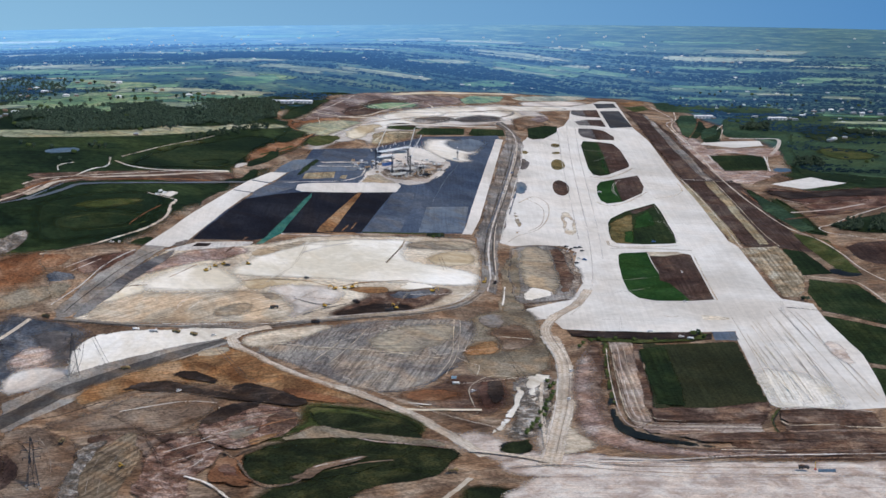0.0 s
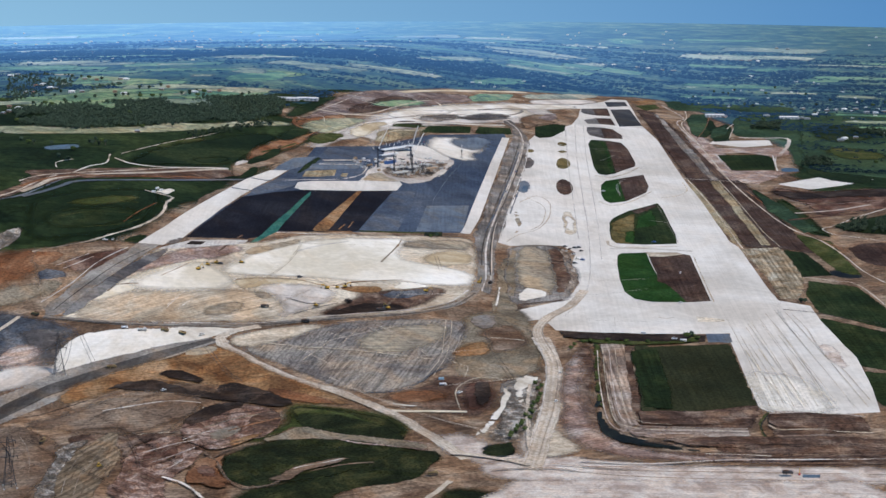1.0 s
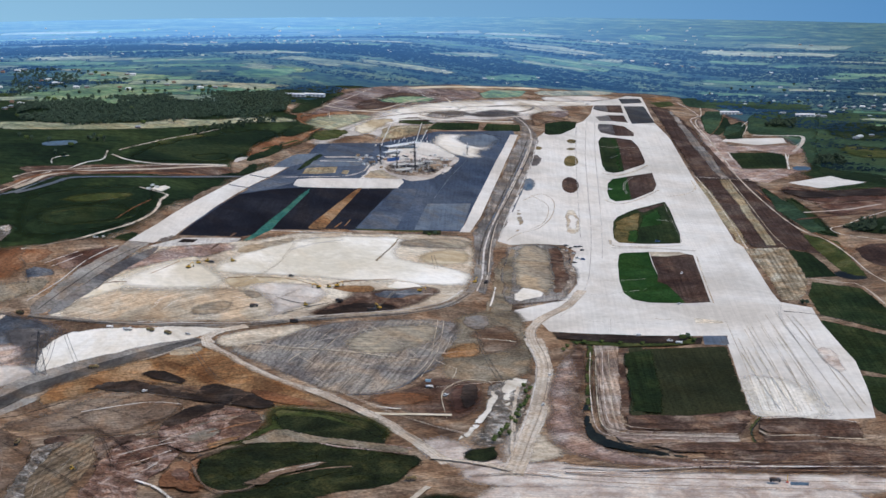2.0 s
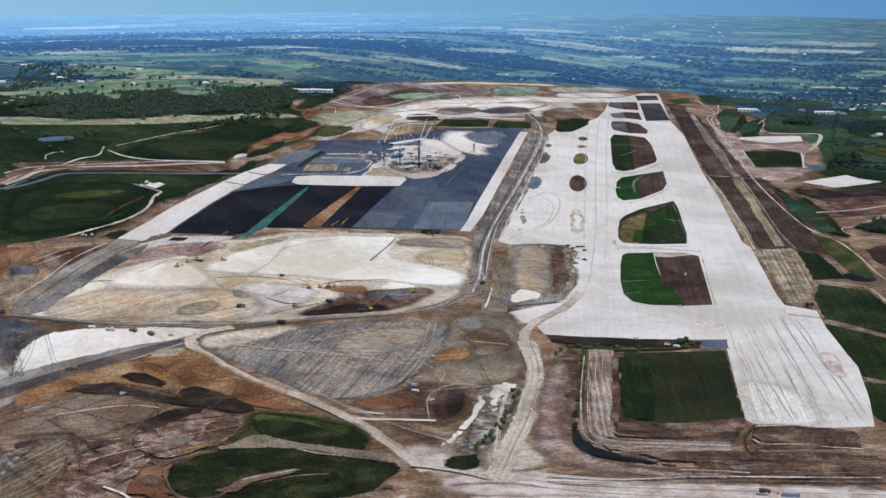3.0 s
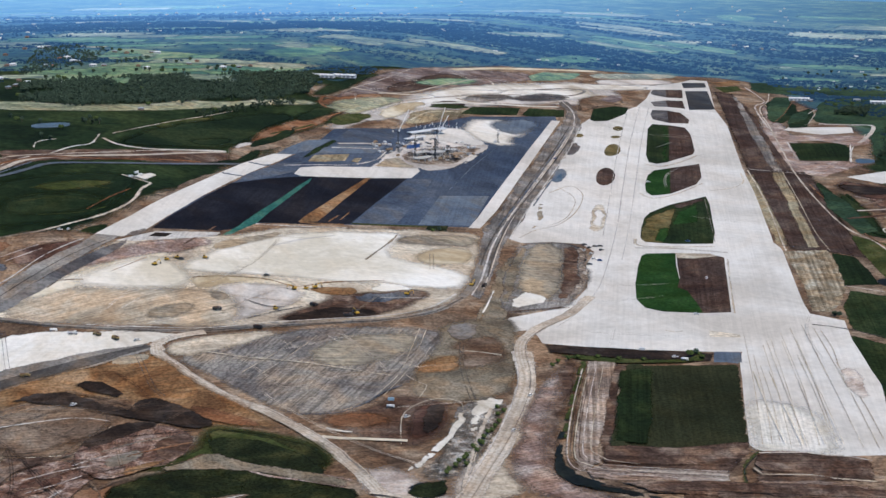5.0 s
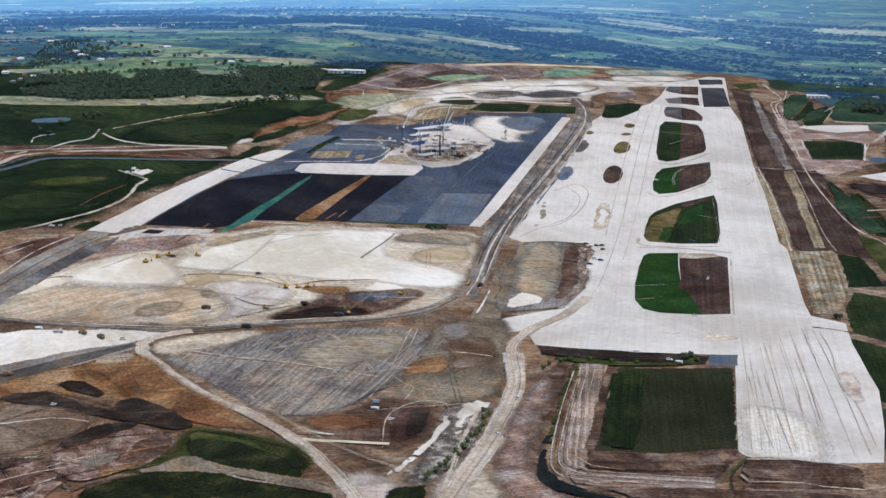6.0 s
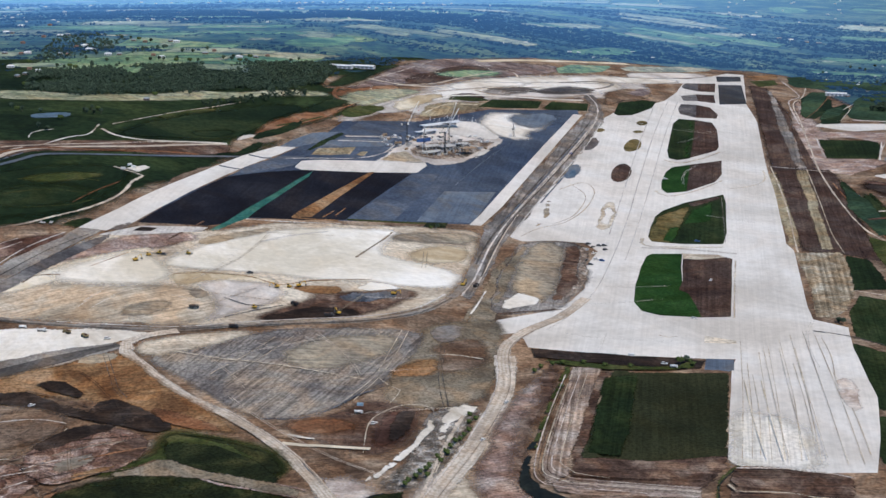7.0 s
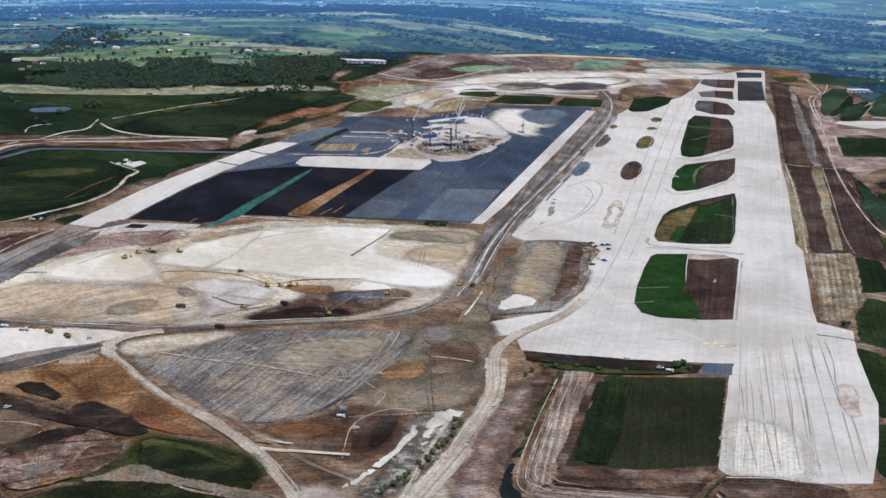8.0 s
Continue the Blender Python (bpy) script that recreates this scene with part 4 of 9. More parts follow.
patch("field", [(-341.6, 630.6), (-343.0, 655.1), (-324.1, 673.7), (-319.3, 650.8), (-335.9, 628.8)], green_dark, 1, 0, 0, "dark green grass block")
road("road", [(-425.2, 596.5), (-410.5, 625.0), (-404.4, 660.2), (-393.4, 711.4), (-385.9, 717.5), (-379.0, 705.0)], 5.6, road_beige, "pale site track")
road("road", [(-442.2, 590.7), (-437.6, 639.0), (-434.5, 698.3)], 3.3, road_beige, "pale site track")
road("road", [(-467.3, 578.9), (-450.8, 564.8), (-443.1, 557.9)], 5.2, road_beige, "pale site track")
road("road", [(-436.3, 559.7), (-445.7, 556.9), (-440.7, 535.6), (-428.3, 522.7)], 6.6, rust_earth, "orange earth track")
road("road", [(-446.3, 597.9), (-423.0, 602.0), (-402.1, 622.0)], 8.1, road_beige, "pale site track")
road("road", [(-386.4, 634.8), (-371.6, 636.5), (-343.8, 666.4), (-332.6, 697.8)], 8, track_tan, "brown site track")
road("road", [(-385.4, 646.4), (-369.4, 659.9), (-347.9, 686.2), (-331.2, 721.4)], 6.8, track_dark, "dark site track")
road("road", [(-331.8, 844.5), (-327.1, 822.3), (-324.4, 792.1)], 1.9, grey_beige, "grey lane")
patch("earthworks", [(-323.8, 707.5), (-320.6, 751.3), (-305.4, 758.1), (-297.6, 734.7), (-311.6, 700.5), (-312.6, 674.0)], brown_earth, 3, 1, 4, "brown graded ground")
patch("earthworks", [(-314.5, 739.8), (-309.5, 770.3), (-302.0, 757.0), (-304.9, 730.6)], far_red, 3, 1, 3, "reddish graded ground")
# runway, taxiways and infields
patch("pavement", [(-230.9, 199.4), (-234.9, 207.8), (-240.7, 212.8), (-247.5, 205.2), (-251.3, 212.6), (-250.5, 225.2), (-243.8, 235.1), (-235.1, 248.1), (-231.2, 264.6), (-230.6, 285.3), (-238.0, 319.5), (-239.4, 345.9), (-247.7, 356.5), (-260.9, 350.8), (-272.7, 339.1), (-279.5, 342.2), (-284.3, 385.6), (-292.0, 485.8), (-300.0, 579.7), (-306.5, 634.4), (-305.1, 664.1), (-293.0, 706.2), (-287.8, 736.1), (-287.8, 775.8), (-293.1, 840.1), (-280.9, 876.7), (-275.6, 904.5), (-264.1, 912.2), (-240.2, 775.7), (-223.6, 713.1), (-199.9, 586.7), (-183.3, 507.7), (-162.2, 397.4), (-157.2, 385.9), (-139.8, 294.4), (-135.3, 275.7), (-120.9, 268.8), (-115.7, 240.9), (-107.0, 203.8), (-102.1, 185.7), (-97.5, 142.8), (-95.6, 112.6), (-118.5, 104.3), (-136.9, 104.6), (-141.1, 109.1), (-155.0, 199.6), (-155.7, 213.5), (-167.3, 210.5), (-200.1, 204.3)], white_fill, 1, 0, 0, "pale crushed stone runway and taxiways")
patch("pavement", [(-327.0, 787.9), (-311.3, 819.5), (-293.1, 840.1), (-290.9, 819.0), (-310.3, 787.7), (-323.5, 768.0)], white_fill, 1, 0, 0, "pale crushed stone cross taxiway")
patch("pavement", [(-147.8, 159.2), (-129.1, 156.8), (-115.7, 132.8), (-111.9, 108.4), (-136.8, 103.3), (-141.5, 113.4)], runway_end, 3, 1, 7.9, "yellowish rutted end of the runway")
patch("pavement", [(-270.4, 839.5), (-256.6, 856.1), (-240.2, 775.7), (-255.5, 758.7)], asphalt, 0.5, 0, 0, "dark asphalt end of the runway")
patch("pavement", [(-279.0, 879.3), (-264.4, 899.5), (-259.6, 874.4), (-273.4, 853.2)], asphalt, 0.5, 0, 0, "dark asphalt patch at the runway end")
patch("infield", [(-212.2, 299.6), (-216.5, 331.2), (-218.1, 350.5), (-216.7, 356.0), (-204.2, 362.7), (-200.0, 338.0), (-195.0, 314.8), (-194.1, 303.2), (-189.0, 297.2), (-182.6, 281.3), (-177.5, 263.9), (-193.8, 261.5), (-201.9, 264.7), (-207.6, 276.5)], green_bright, 0.5, 0, 0, "bright green grass infield")
patch("infield", [(-203.4, 360.6), (-188.4, 365.5), (-181.3, 361.2), (-173.5, 311.9), (-166.6, 268.6), (-177.5, 263.9), (-182.8, 280.3), (-189.0, 297.2), (-194.0, 302.1), (-195.3, 316.9), (-199.5, 338.2)], brown_soil, 0.5, 0, 0, "bare brown soil infield")
patch("infield", [(-204.2, 362.7), (-188.5, 366.7), (-184.8, 362.8), (-194.4, 355.2), (-202.0, 353.8)], pale_grey, 0.5, 0, 0, "pale strip along the infield")
patch("infield", [(-228.0, 407.0), (-229.9, 426.9), (-229.1, 440.4), (-222.5, 463.7), (-207.8, 492.9), (-203.1, 473.0), (-192.0, 409.4), (-189.9, 387.6), (-207.3, 380.3), (-221.2, 377.6), (-224.9, 386.0)], green_dark, 1, 0, 0, "dark green grass infield")
patch("infield", [(-228.0, 407.0), (-229.7, 427.0), (-221.5, 456.6), (-219.2, 462.4), (-215.1, 420.8), (-210.9, 380.0), (-221.2, 377.6), (-224.9, 386.0)], ochre_grass, 2, 0, 2, "brownish grass side of the infield")
patch("infield", [(-215.1, 416.6), (-217.4, 448.4), (-210.2, 473.0), (-202.8, 430.4)], green_bright, 2, 0, 2, "bright green grass square in the infield")
patch("infield", [(-217.5, 382.0), (-219.2, 407.7), (-214.7, 415.5), (-210.5, 381.4)], green_bright, 2, 0, 2, "bright green strip in the infield")
patch("infield", [(-222.3, 462.3), (-208.3, 491.1), (-206.3, 482.5), (-218.1, 454.0)], brown_soil, 2, 0, 2, "brown soil strip along the infield")
patch("infield", [(-242.6, 503.7), (-245.3, 529.2), (-244.4, 544.1), (-237.0, 556.8), (-231.4, 519.8), (-226.5, 489.6), (-234.7, 479.7), (-239.1, 486.4)], green_bright, 0.5, 0, 0, "green grass infield")
patch("infield", [(-237.0, 556.8), (-223.4, 578.8), (-217.0, 542.2), (-216.9, 521.5), (-226.5, 489.6), (-231.4, 519.8)], brown_soil, 0.5, 0, 0, "bare brown soil infield")
patch("infield", [(-268.4, 665.7), (-268.4, 684.4), (-258.8, 689.2), (-249.0, 630.5), (-240.2, 573.2), (-245.8, 563.4), (-250.8, 565.0), (-255.7, 584.1)], green_dark, 0.5, 0, 0, "green grass infield")
patch("infield", [(-261.2, 684.5), (-258.3, 685.0), (-240.7, 576.7), (-243.4, 570.8)], green_bright, 2, 0, 2, "lighter grass strip in the infield")
patch("infield", [(-258.8, 689.2), (-248.2, 689.4), (-241.3, 667.4), (-231.4, 616.9), (-231.1, 605.0), (-240.5, 574.9), (-249.0, 630.5)], brown_soil, 0.5, 0, 0, "bare brown soil infield")
patch("infield", [(-275.1, 716.8), (-277.0, 735.5), (-268.1, 742.8), (-260.0, 697.7), (-270.9, 701.3)], grey_mud, 1, 0, 0, "grey soil infield")
patch("infield", [(-268.1, 742.8), (-258.9, 741.8), (-249.7, 719.6), (-248.4, 706.0), (-260.0, 697.7)], brown_soil, 0.5, 0, 0, "bare brown soil infield")
patch("infield", [(-282.9, 764.5), (-275.6, 782.1), (-269.7, 757.4), (-278.0, 750.6)], grey_mud, 1, 0, 0, "grey soil infield")
patch("infield", [(-275.6, 782.1), (-265.0, 791.5), (-258.6, 761.0), (-269.7, 757.4)], brown_soil, 0.5, 0, 0, "bare brown soil infield")
patch("infield", [(-289.2, 801.7), (-290.5, 819.5), (-283.1, 829.7), (-276.7, 795.9), (-285.9, 796.6)], grey_mud, 1, 0, 0, "grey soil infield")
patch("infield", [(-283.1, 829.7), (-273.0, 843.1), (-266.7, 804.8), (-276.7, 795.9)], brown_soil, 0.5, 0, 0, "bare brown soil infield")
patch("island", [(-270.5, 506.4), (-271.6, 524.8), (-268.4, 533.2), (-262.3, 522.5), (-258.9, 499.5), (-261.0, 484.4), (-266.4, 488.0)], brown_soil, 0.5, 1, 0, "dark soil island in the pale pavement")
patch("island", [(-279.0, 574.1), (-280.3, 592.8), (-277.8, 601.5), (-273.0, 596.1), (-269.7, 577.3), (-272.0, 563.4), (-276.1, 563.3)], ochre_grass, 0.5, 1, 0, "dry grass island")
patch("island", [(-287.9, 644.9), (-286.6, 657.8), (-280.9, 654.9), (-282.2, 639.9)], ochre_grass, 0.5, 1, 0, "dry grass island")
patch("island", [(-284.2, 618.1), (-281.7, 627.3), (-277.3, 625.3), (-279.9, 616.3)], ochre_grass, 0.5, 1, 0, "dry grass island")
patch("island", [(-302.7, 601.6), (-301.3, 611.9), (-297.0, 608.2), (-298.7, 597.7)], ochre_grass, 0.5, 1, 0, "dry grass island")
patch("island", [(-298.0, 552.1), (-300.0, 575.6), (-296.5, 585.7), (-292.6, 573.8), (-291.0, 549.9), (-294.5, 542.5)], grey_mud, 2, 1, 1.5, "grey mud patch")
patch("island", [(-291.2, 478.1), (-293.2, 500.1), (-290.4, 510.0), (-285.1, 501.3), (-283.0, 481.2), (-285.8, 468.6)], light_gravel, 2, 1, 2, "grey wet hollow")
patch("pond", [(-287.1, 477.2), (-288.7, 492.5), (-287.1, 495.9), (-284.1, 483.5), (-284.9, 474.3)], pool_blue, 1, 1, 0, "shallow blue grey puddle")
patch("island", [(-274.6, 369.6), (-279.2, 397.1), (-280.7, 423.3), (-278.7, 425.2), (-274.5, 391.4), (-272.1, 369.0)], grey_beige, 3, 1, 1.3, "grey stockpile strip")
patch("infield", [(-251.9, 387.4), (-257.3, 425.4), (-257.3, 440.2), (-253.0, 443.6), (-247.9, 422.2), (-244.2, 390.1), (-246.6, 380.4)], pale_grey, 2, 0, 2, "faint graded island")
patch("infield", [(-251.6, 395.7), (-255.2, 424.1), (-254.3, 436.6), (-249.3, 421.2), (-246.8, 395.1)], white_fill, 2, 0, 2, "pale heart of the graded island")
patch("field", [(-304.4, 660.2), (-309.9, 697.6), (-299.8, 723.8), (-291.5, 726.3), (-289.3, 703.0), (-294.3, 667.7), (-300.9, 657.4)], green_dark, 0.5, 0, 0, "green grass block")
road("road", [(-283.5, 445.2), (-277.1, 470.2), (-267.6, 456.3), (-263.0, 418.0), (-265.1, 385.5), (-272.4, 366.1), (-275.7, 346.7)], 2.3, pale_grey, "faint wheel track")
road("road", [(-282.0, 462.4), (-268.9, 442.8), (-264.6, 402.4), (-269.0, 378.3)], 2, pale_grey, "faint wheel track")
road("road", [(-285.8, 735.9), (-271.2, 620.9), (-254.2, 503.2), (-239.8, 406.7), (-230.8, 335.4), (-225.8, 282.6), (-227.0, 244.5), (-230.5, 222.8)], 2, worn_white, "worn haul line on the taxiway")
road("road", [(-280.4, 742.3), (-265.5, 626.4), (-248.4, 507.8), (-234.4, 410.1), (-225.2, 338.5)], 1.6, worn_white, "worn haul line on the taxiway")
road("road", [(-289.0, 705.9), (-271.7, 579.3), (-255.3, 469.6), (-241.7, 378.5)], 1.7, worn_white, "worn haul line on the taxiway")
road("road", [(-252.2, 558.2), (-243.0, 556.1), (-233.9, 577.7), (-228.3, 602.8)], 5.3, pale_grey, "trampled edge of the infield")
road("road", [(-241.1, 480.2), (-233.1, 472.9), (-222.9, 491.7), (-214.2, 526.3)], 4.3, pale_grey, "trampled edge of the infield")
road("road", [(-226.5, 381.2), (-222.8, 369.1), (-206.5, 374.2), (-188.5, 381.6)], 5.7, pale_grey, "trampled edge of the infield")
road("road", [(-223.4, 363.8), (-204.7, 371.2), (-180.9, 371.1)], 7.6, worn_white, "faint wheel track")
road("road", [(-207.3, 507.8), (-197.3, 520.0), (-193.2, 538.4), (-197.6, 563.5)], 3.1, pale_grey, "faint wheel track")
road("road", [(-179.4, 358.1), (-172.3, 312.2), (-165.0, 267.1)], 2.6, pale_grey, "trampled grey margin of the infield")
road("road", [(-207.7, 486.6), (-196.4, 428.5), (-189.4, 390.3)], 1.4, grey_track, "dark cross gutter")
patch("pavement", [(-171.9, 239.1), (-159.4, 236.9), (-158.5, 232.6), (-170.6, 230.4)], pale_grey, 1, 0, 0, "rutted pale ground")
patch("pavement", [(-166.2, 210.8), (-156.1, 212.6), (-154.1, 199.9), (-164.4, 197.2)], light_gravel, 0.5, 0, 0, "light grey paved square")
road("road", [(-188.9, 234.7), (-184.6, 233.1), (-181.8, 235.6)], 3, pale_grey, "pale wheel mark")
# graded soil beside the taxiway
patch("infield", [(-271.2, 317.3), (-272.7, 337.8), (-262.8, 349.3), (-248.8, 354.5), (-240.3, 333.3), (-232.8, 300.1), (-230.8, 280.0), (-231.3, 250.9), (-246.1, 237.5), (-253.2, 230.9), (-259.1, 241.1), (-267.5, 281.9)], grey_track, 3, 1, 4, "grey brown graded soil")
patch("infield", [(-259.2, 243.9), (-267.5, 288.3), (-272.4, 330.7), (-270.0, 340.0), (-261.8, 292.4), (-257.5, 259.2), (-254.3, 237.5)], olive_mud, 3, 1, 2, "brown damp side of the graded soil")
patch("infield", [(-270.5, 339.6), (-256.7, 351.4), (-247.8, 313.3), (-238.3, 255.9), (-247.5, 260.4), (-256.5, 262.8), (-262.0, 297.8)], grey_beige, 3, 1, 5, "tan graded soil")
patch("infield", [(-253.6, 345.0), (-248.9, 350.7), (-241.0, 317.7), (-232.9, 268.7), (-236.7, 256.8), (-245.4, 303.6)], mud_brown, 3, 1, 2.6, "brown graded strip")
patch("infield", [(-249.6, 351.4), (-244.5, 351.2), (-233.7, 305.1), (-231.6, 281.7), (-233.3, 273.5), (-240.5, 312.3)], rubble_brown, 3, 1, 1.9, "broken stones beside the pavement")
patch("infield", [(-253.0, 238.3), (-254.3, 254.4), (-253.6, 266.6), (-249.8, 263.0), (-243.8, 263.6), (-241.4, 256.2), (-246.3, 247.6)], white_sand, 3, 1, 2.7, "white sand spill")
road("road", [(-253.3, 231.7), (-242.7, 242.1), (-231.5, 251.8)], 4.7, mud_brown, "dark bank")
patch("earthworks", [(-265.4, 249.4), (-269.9, 286.6), (-273.1, 318.2), (-270.3, 314.4), (-266.1, 278.7), (-258.3, 239.8), (-251.5, 230.0), (-253.4, 215.8), (-252.9, 191.1), (-257.4, 182.7), (-262.3, 215.3)], olive_mud, 3, 1, 2.3, "brown earth beside the haul road")
road("road", [(-265.1, 257.2), (-262.7, 237.1), (-261.8, 226.0)], 2.8, white_sand, "white sand bank")
road("road", [(-261.1, 222.9), (-258.5, 200.6), (-256.8, 185.3)], 3.1, ochre_earth, "ochre bank")
# gravel apron
patch("apron", [(-413.9, 240.8), (-411.7, 324.9), (-408.9, 378.5), (-409.0, 438.2), (-413.2, 480.1), (-384.7, 517.4), (-364.2, 590.1), (-324.2, 646.8), (-320.1, 633.5), (-310.9, 500.6), (-300.3, 348.0), (-346.0, 305.8), (-378.3, 276.2)], grey_gravel, 1, 0, 0, "blue grey gravel apron")
patch("apron", [(-413.9, 240.8), (-411.8, 276.1), (-411.7, 324.9), (-401.1, 350.3), (-388.4, 371.3), (-366.2, 394.4), (-350.0, 411.9), (-348.5, 366.6), (-345.9, 307.2), (-358.7, 292.5), (-378.6, 277.0), (-384.1, 261.4), (-388.7, 255.1)], black_gravel, 0.5, 0, 0, "black gravel sheet of the apron")
patch("apron", [(-345.3, 309.1), (-347.3, 370.8), (-349.3, 409.5), (-339.9, 423.6), (-333.1, 379.3), (-329.1, 326.0)], dark_gravel, 1, 0, 0, "darker gravel sheet")
patch("apron", [(-320.9, 333.0), (-327.4, 392.8), (-307.4, 414.0), (-299.8, 351.0)], light_gravel, 1, 0, 0, "lighter grey gravel square")
patch("apron", [(-404.3, 451.4), (-407.1, 490.0), (-384.7, 517.4), (-381.6, 484.1), (-385.0, 470.3)], dark_gravel, 1, 0, 0, "darker gravel sheet")
patch("apron", [(-416.0, 396.4), (-416.7, 414.4), (-415.3, 439.5), (-406.2, 454.5), (-405.5, 424.6), (-409.9, 403.7)], light_gravel, 0.5, 0, 0, "light grey gravel square")
patch("apron", [(-403.8, 404.4), (-405.7, 428.0), (-404.9, 454.4), (-402.6, 453.5), (-401.8, 424.0), (-402.4, 406.1)], moss_green, 1, 0, 0, "narrow green strip")
patch("apron", [(-401.1, 417.9), (-402.8, 433.3), (-397.4, 447.3), (-379.3, 466.5), (-379.0, 447.1)], light_gravel, 1, 0, 0, "pale gravel bay")
road("road", [(-400.2, 449.1), (-390.7, 461.2), (-378.9, 474.5)], 7.4, worn_white, "pale concrete kerb strip")
road("road", [(-399.8, 437.1), (-388.7, 449.1), (-379.9, 458.4)], 5.2, worn_white, "pale concrete kerb strip")
patch("apron", [(-399.2, 398.2), (-400.9, 413.0), (-388.2, 432.1), (-385.4, 416.7), (-393.9, 403.1)], dry_grass, 1, 0, 0, "tan bare patch")
patch("apron", [(-382.5, 418.6), (-383.2, 426.2), (-380.6, 429.4), (-379.2, 419.3)], dry_grass, 1, 0, 0, "tan bare patch")
patch("apron", [(-412.3, 347.9), (-408.4, 380.7), (-400.3, 393.7), (-396.8, 373.8), (-401.8, 352.5), (-410.2, 329.5)], dark_gravel, 1, 0, 0, "darker gravel sheet")
road("road", [(-405.0, 379.9), (-392.0, 397.1), (-380.5, 411.0), (-374.1, 432.3), (-375.7, 458.4)], 3.9, worn_white, "pale lane")
patch("apron", [(-395.5, 369.0), (-397.5, 382.4), (-390.9, 393.6), (-372.1, 414.6), (-352.2, 436.9), (-349.4, 432.0), (-348.6, 413.5), (-365.9, 393.2), (-384.7, 374.1), (-391.7, 367.4)], white_fill, 1, 0, 0, "pale concrete forecourt of the building works")
patch("building_pad", [(-371.8, 413.4), (-372.2, 427.9), (-373.4, 450.5), (-373.8, 475.4), (-373.5, 496.5), (-373.4, 514.2), (-356.0, 541.2), (-345.7, 530.3), (-335.9, 526.9), (-334.4, 517.3), (-334.9, 488.9), (-335.7, 458.1), (-345.7, 436.3), (-351.9, 435.6)], pale_sand, 2, 0, 2, "pale building pad")
patch("building_pad", [(-373.4, 494.8), (-377.4, 521.1), (-370.9, 537.8), (-358.1, 552.8), (-348.4, 538.8), (-336.6, 530.0), (-349.4, 514.0), (-361.9, 509.6)], white_fill, 3, 1, 3, "white dust over the pad")
patch("building_pad", [(-338.4, 482.9), (-336.1, 504.0), (-335.9, 526.9), (-333.5, 522.2), (-333.3, 481.9), (-334.5, 459.6)], white_fill, 2, 0, 2, "white dust along the pad")
patch("building_pad", [(-367.4, 454.5), (-364.0, 478.6), (-347.9, 508.1), (-337.7, 515.2), (-337.2, 491.6), (-339.0, 464.6), (-350.8, 447.1), (-361.0, 443.2)], rubble_brown, 2, 0, 1.5, "brown works floor of the building")
patch("building_pad", [(-371.3, 417.2), (-371.2, 439.3), (-365.9, 449.3), (-358.8, 440.8), (-351.5, 437.8), (-360.0, 427.6)], grey_beige, 2, 0, 2, "grey beige trampled ground on the pad")
patch("building_pad", [(-362.7, 467.5), (-356.1, 486.7), (-345.8, 499.5), (-344.9, 482.2), (-353.6, 464.4)], grey_mud, 2, 0, 2, "dark wet works floor")
patch("apron", [(-357.7, 551.3), (-360.2, 573.5), (-351.5, 598.5), (-337.2, 599.9), (-326.4, 591.9), (-332.7, 546.7), (-325.2, 544.0), (-336.1, 530.6), (-347.1, 536.4)], white_sand, 3, 1, 7, "white patch over the apron")
patch("apron", [(-352.0, 584.6), (-340.2, 613.9), (-326.4, 618.5), (-326.5, 583.4), (-336.3, 562.6)], light_gravel, 3, 1, 6.1, "pale patch over the apron")
road("road", [(-326.8, 408.6), (-330.3, 469.6), (-331.0, 523.4)], 1.9, light_gravel, "pale mark on the apron")
road("road", [(-379.1, 274.4), (-362.1, 285.8), (-344.6, 301.0)], 4.3, worn_white, "white edge of the black sheet")
road("road", [(-345.5, 308.8), (-328.3, 322.9), (-309.6, 339.0)], 7.2, olive_grass, "grassy edge of the apron")
patch("earthworks", [(-315.3, 324.4), (-316.6, 334.8), (-309.0, 342.2), (-306.9, 331.4), (-308.5, 317.3), (-312.1, 317.5)], rank_grass, 1, 0, 0, "dark overgrown basin")
patch("apron", [(-386.4, 369.0), (-384.6, 360.5), (-381.2, 309.1), (-379.8, 286.8), (-378.8, 275.8), (-381.5, 261.6), (-383.2, 251.2), (-385.6, 251.1), (-383.9, 265.3), (-384.8, 320.0), (-386.3, 351.1)], teal_cover, 0.5, 0, 0, "teal green erosion blanket")
patch("apron", [(-366.1, 392.9), (-364.3, 395.1), (-361.2, 341.0), (-358.5, 298.8), (-365.2, 291.9), (-366.0, 304.7), (-366.3, 353.8)], ochre_earth, 1, 0, 0, "ochre brown unfinished strip in the black sheet")
road("road", [(-354.7, 302.9), (-354.5, 316.0)], 2.4, ochre_earth, "ochre spur")
road("road", [(-351.5, 310.1), (-352.3, 325.0)], 2.1, ochre_earth, "ochre spur")
road("road", [(-364.5, 291.4), (-354.8, 297.8), (-347.7, 304.0)], 5.8, ochre_earth, "ochre edge of the black sheet")
patch("apron", [(-431.4, 223.0), (-420.5, 226.0), (-415.1, 238.5), (-412.9, 275.2), (-413.1, 327.7), (-412.1, 355.9), (-410.0, 385.3), (-409.7, 404.0), (-417.3, 396.5), (-421.6, 365.3), (-422.7, 339.2), (-424.5, 286.9), (-427.3, 248.7)], white_fill, 0.5, 0, 0, "pale concrete strip beside the apron")
road("road", [(-422.0, 339.9), (-415.8, 340.9), (-411.6, 342.7)], 5.8, dark_gravel, "dark joint across the strip")
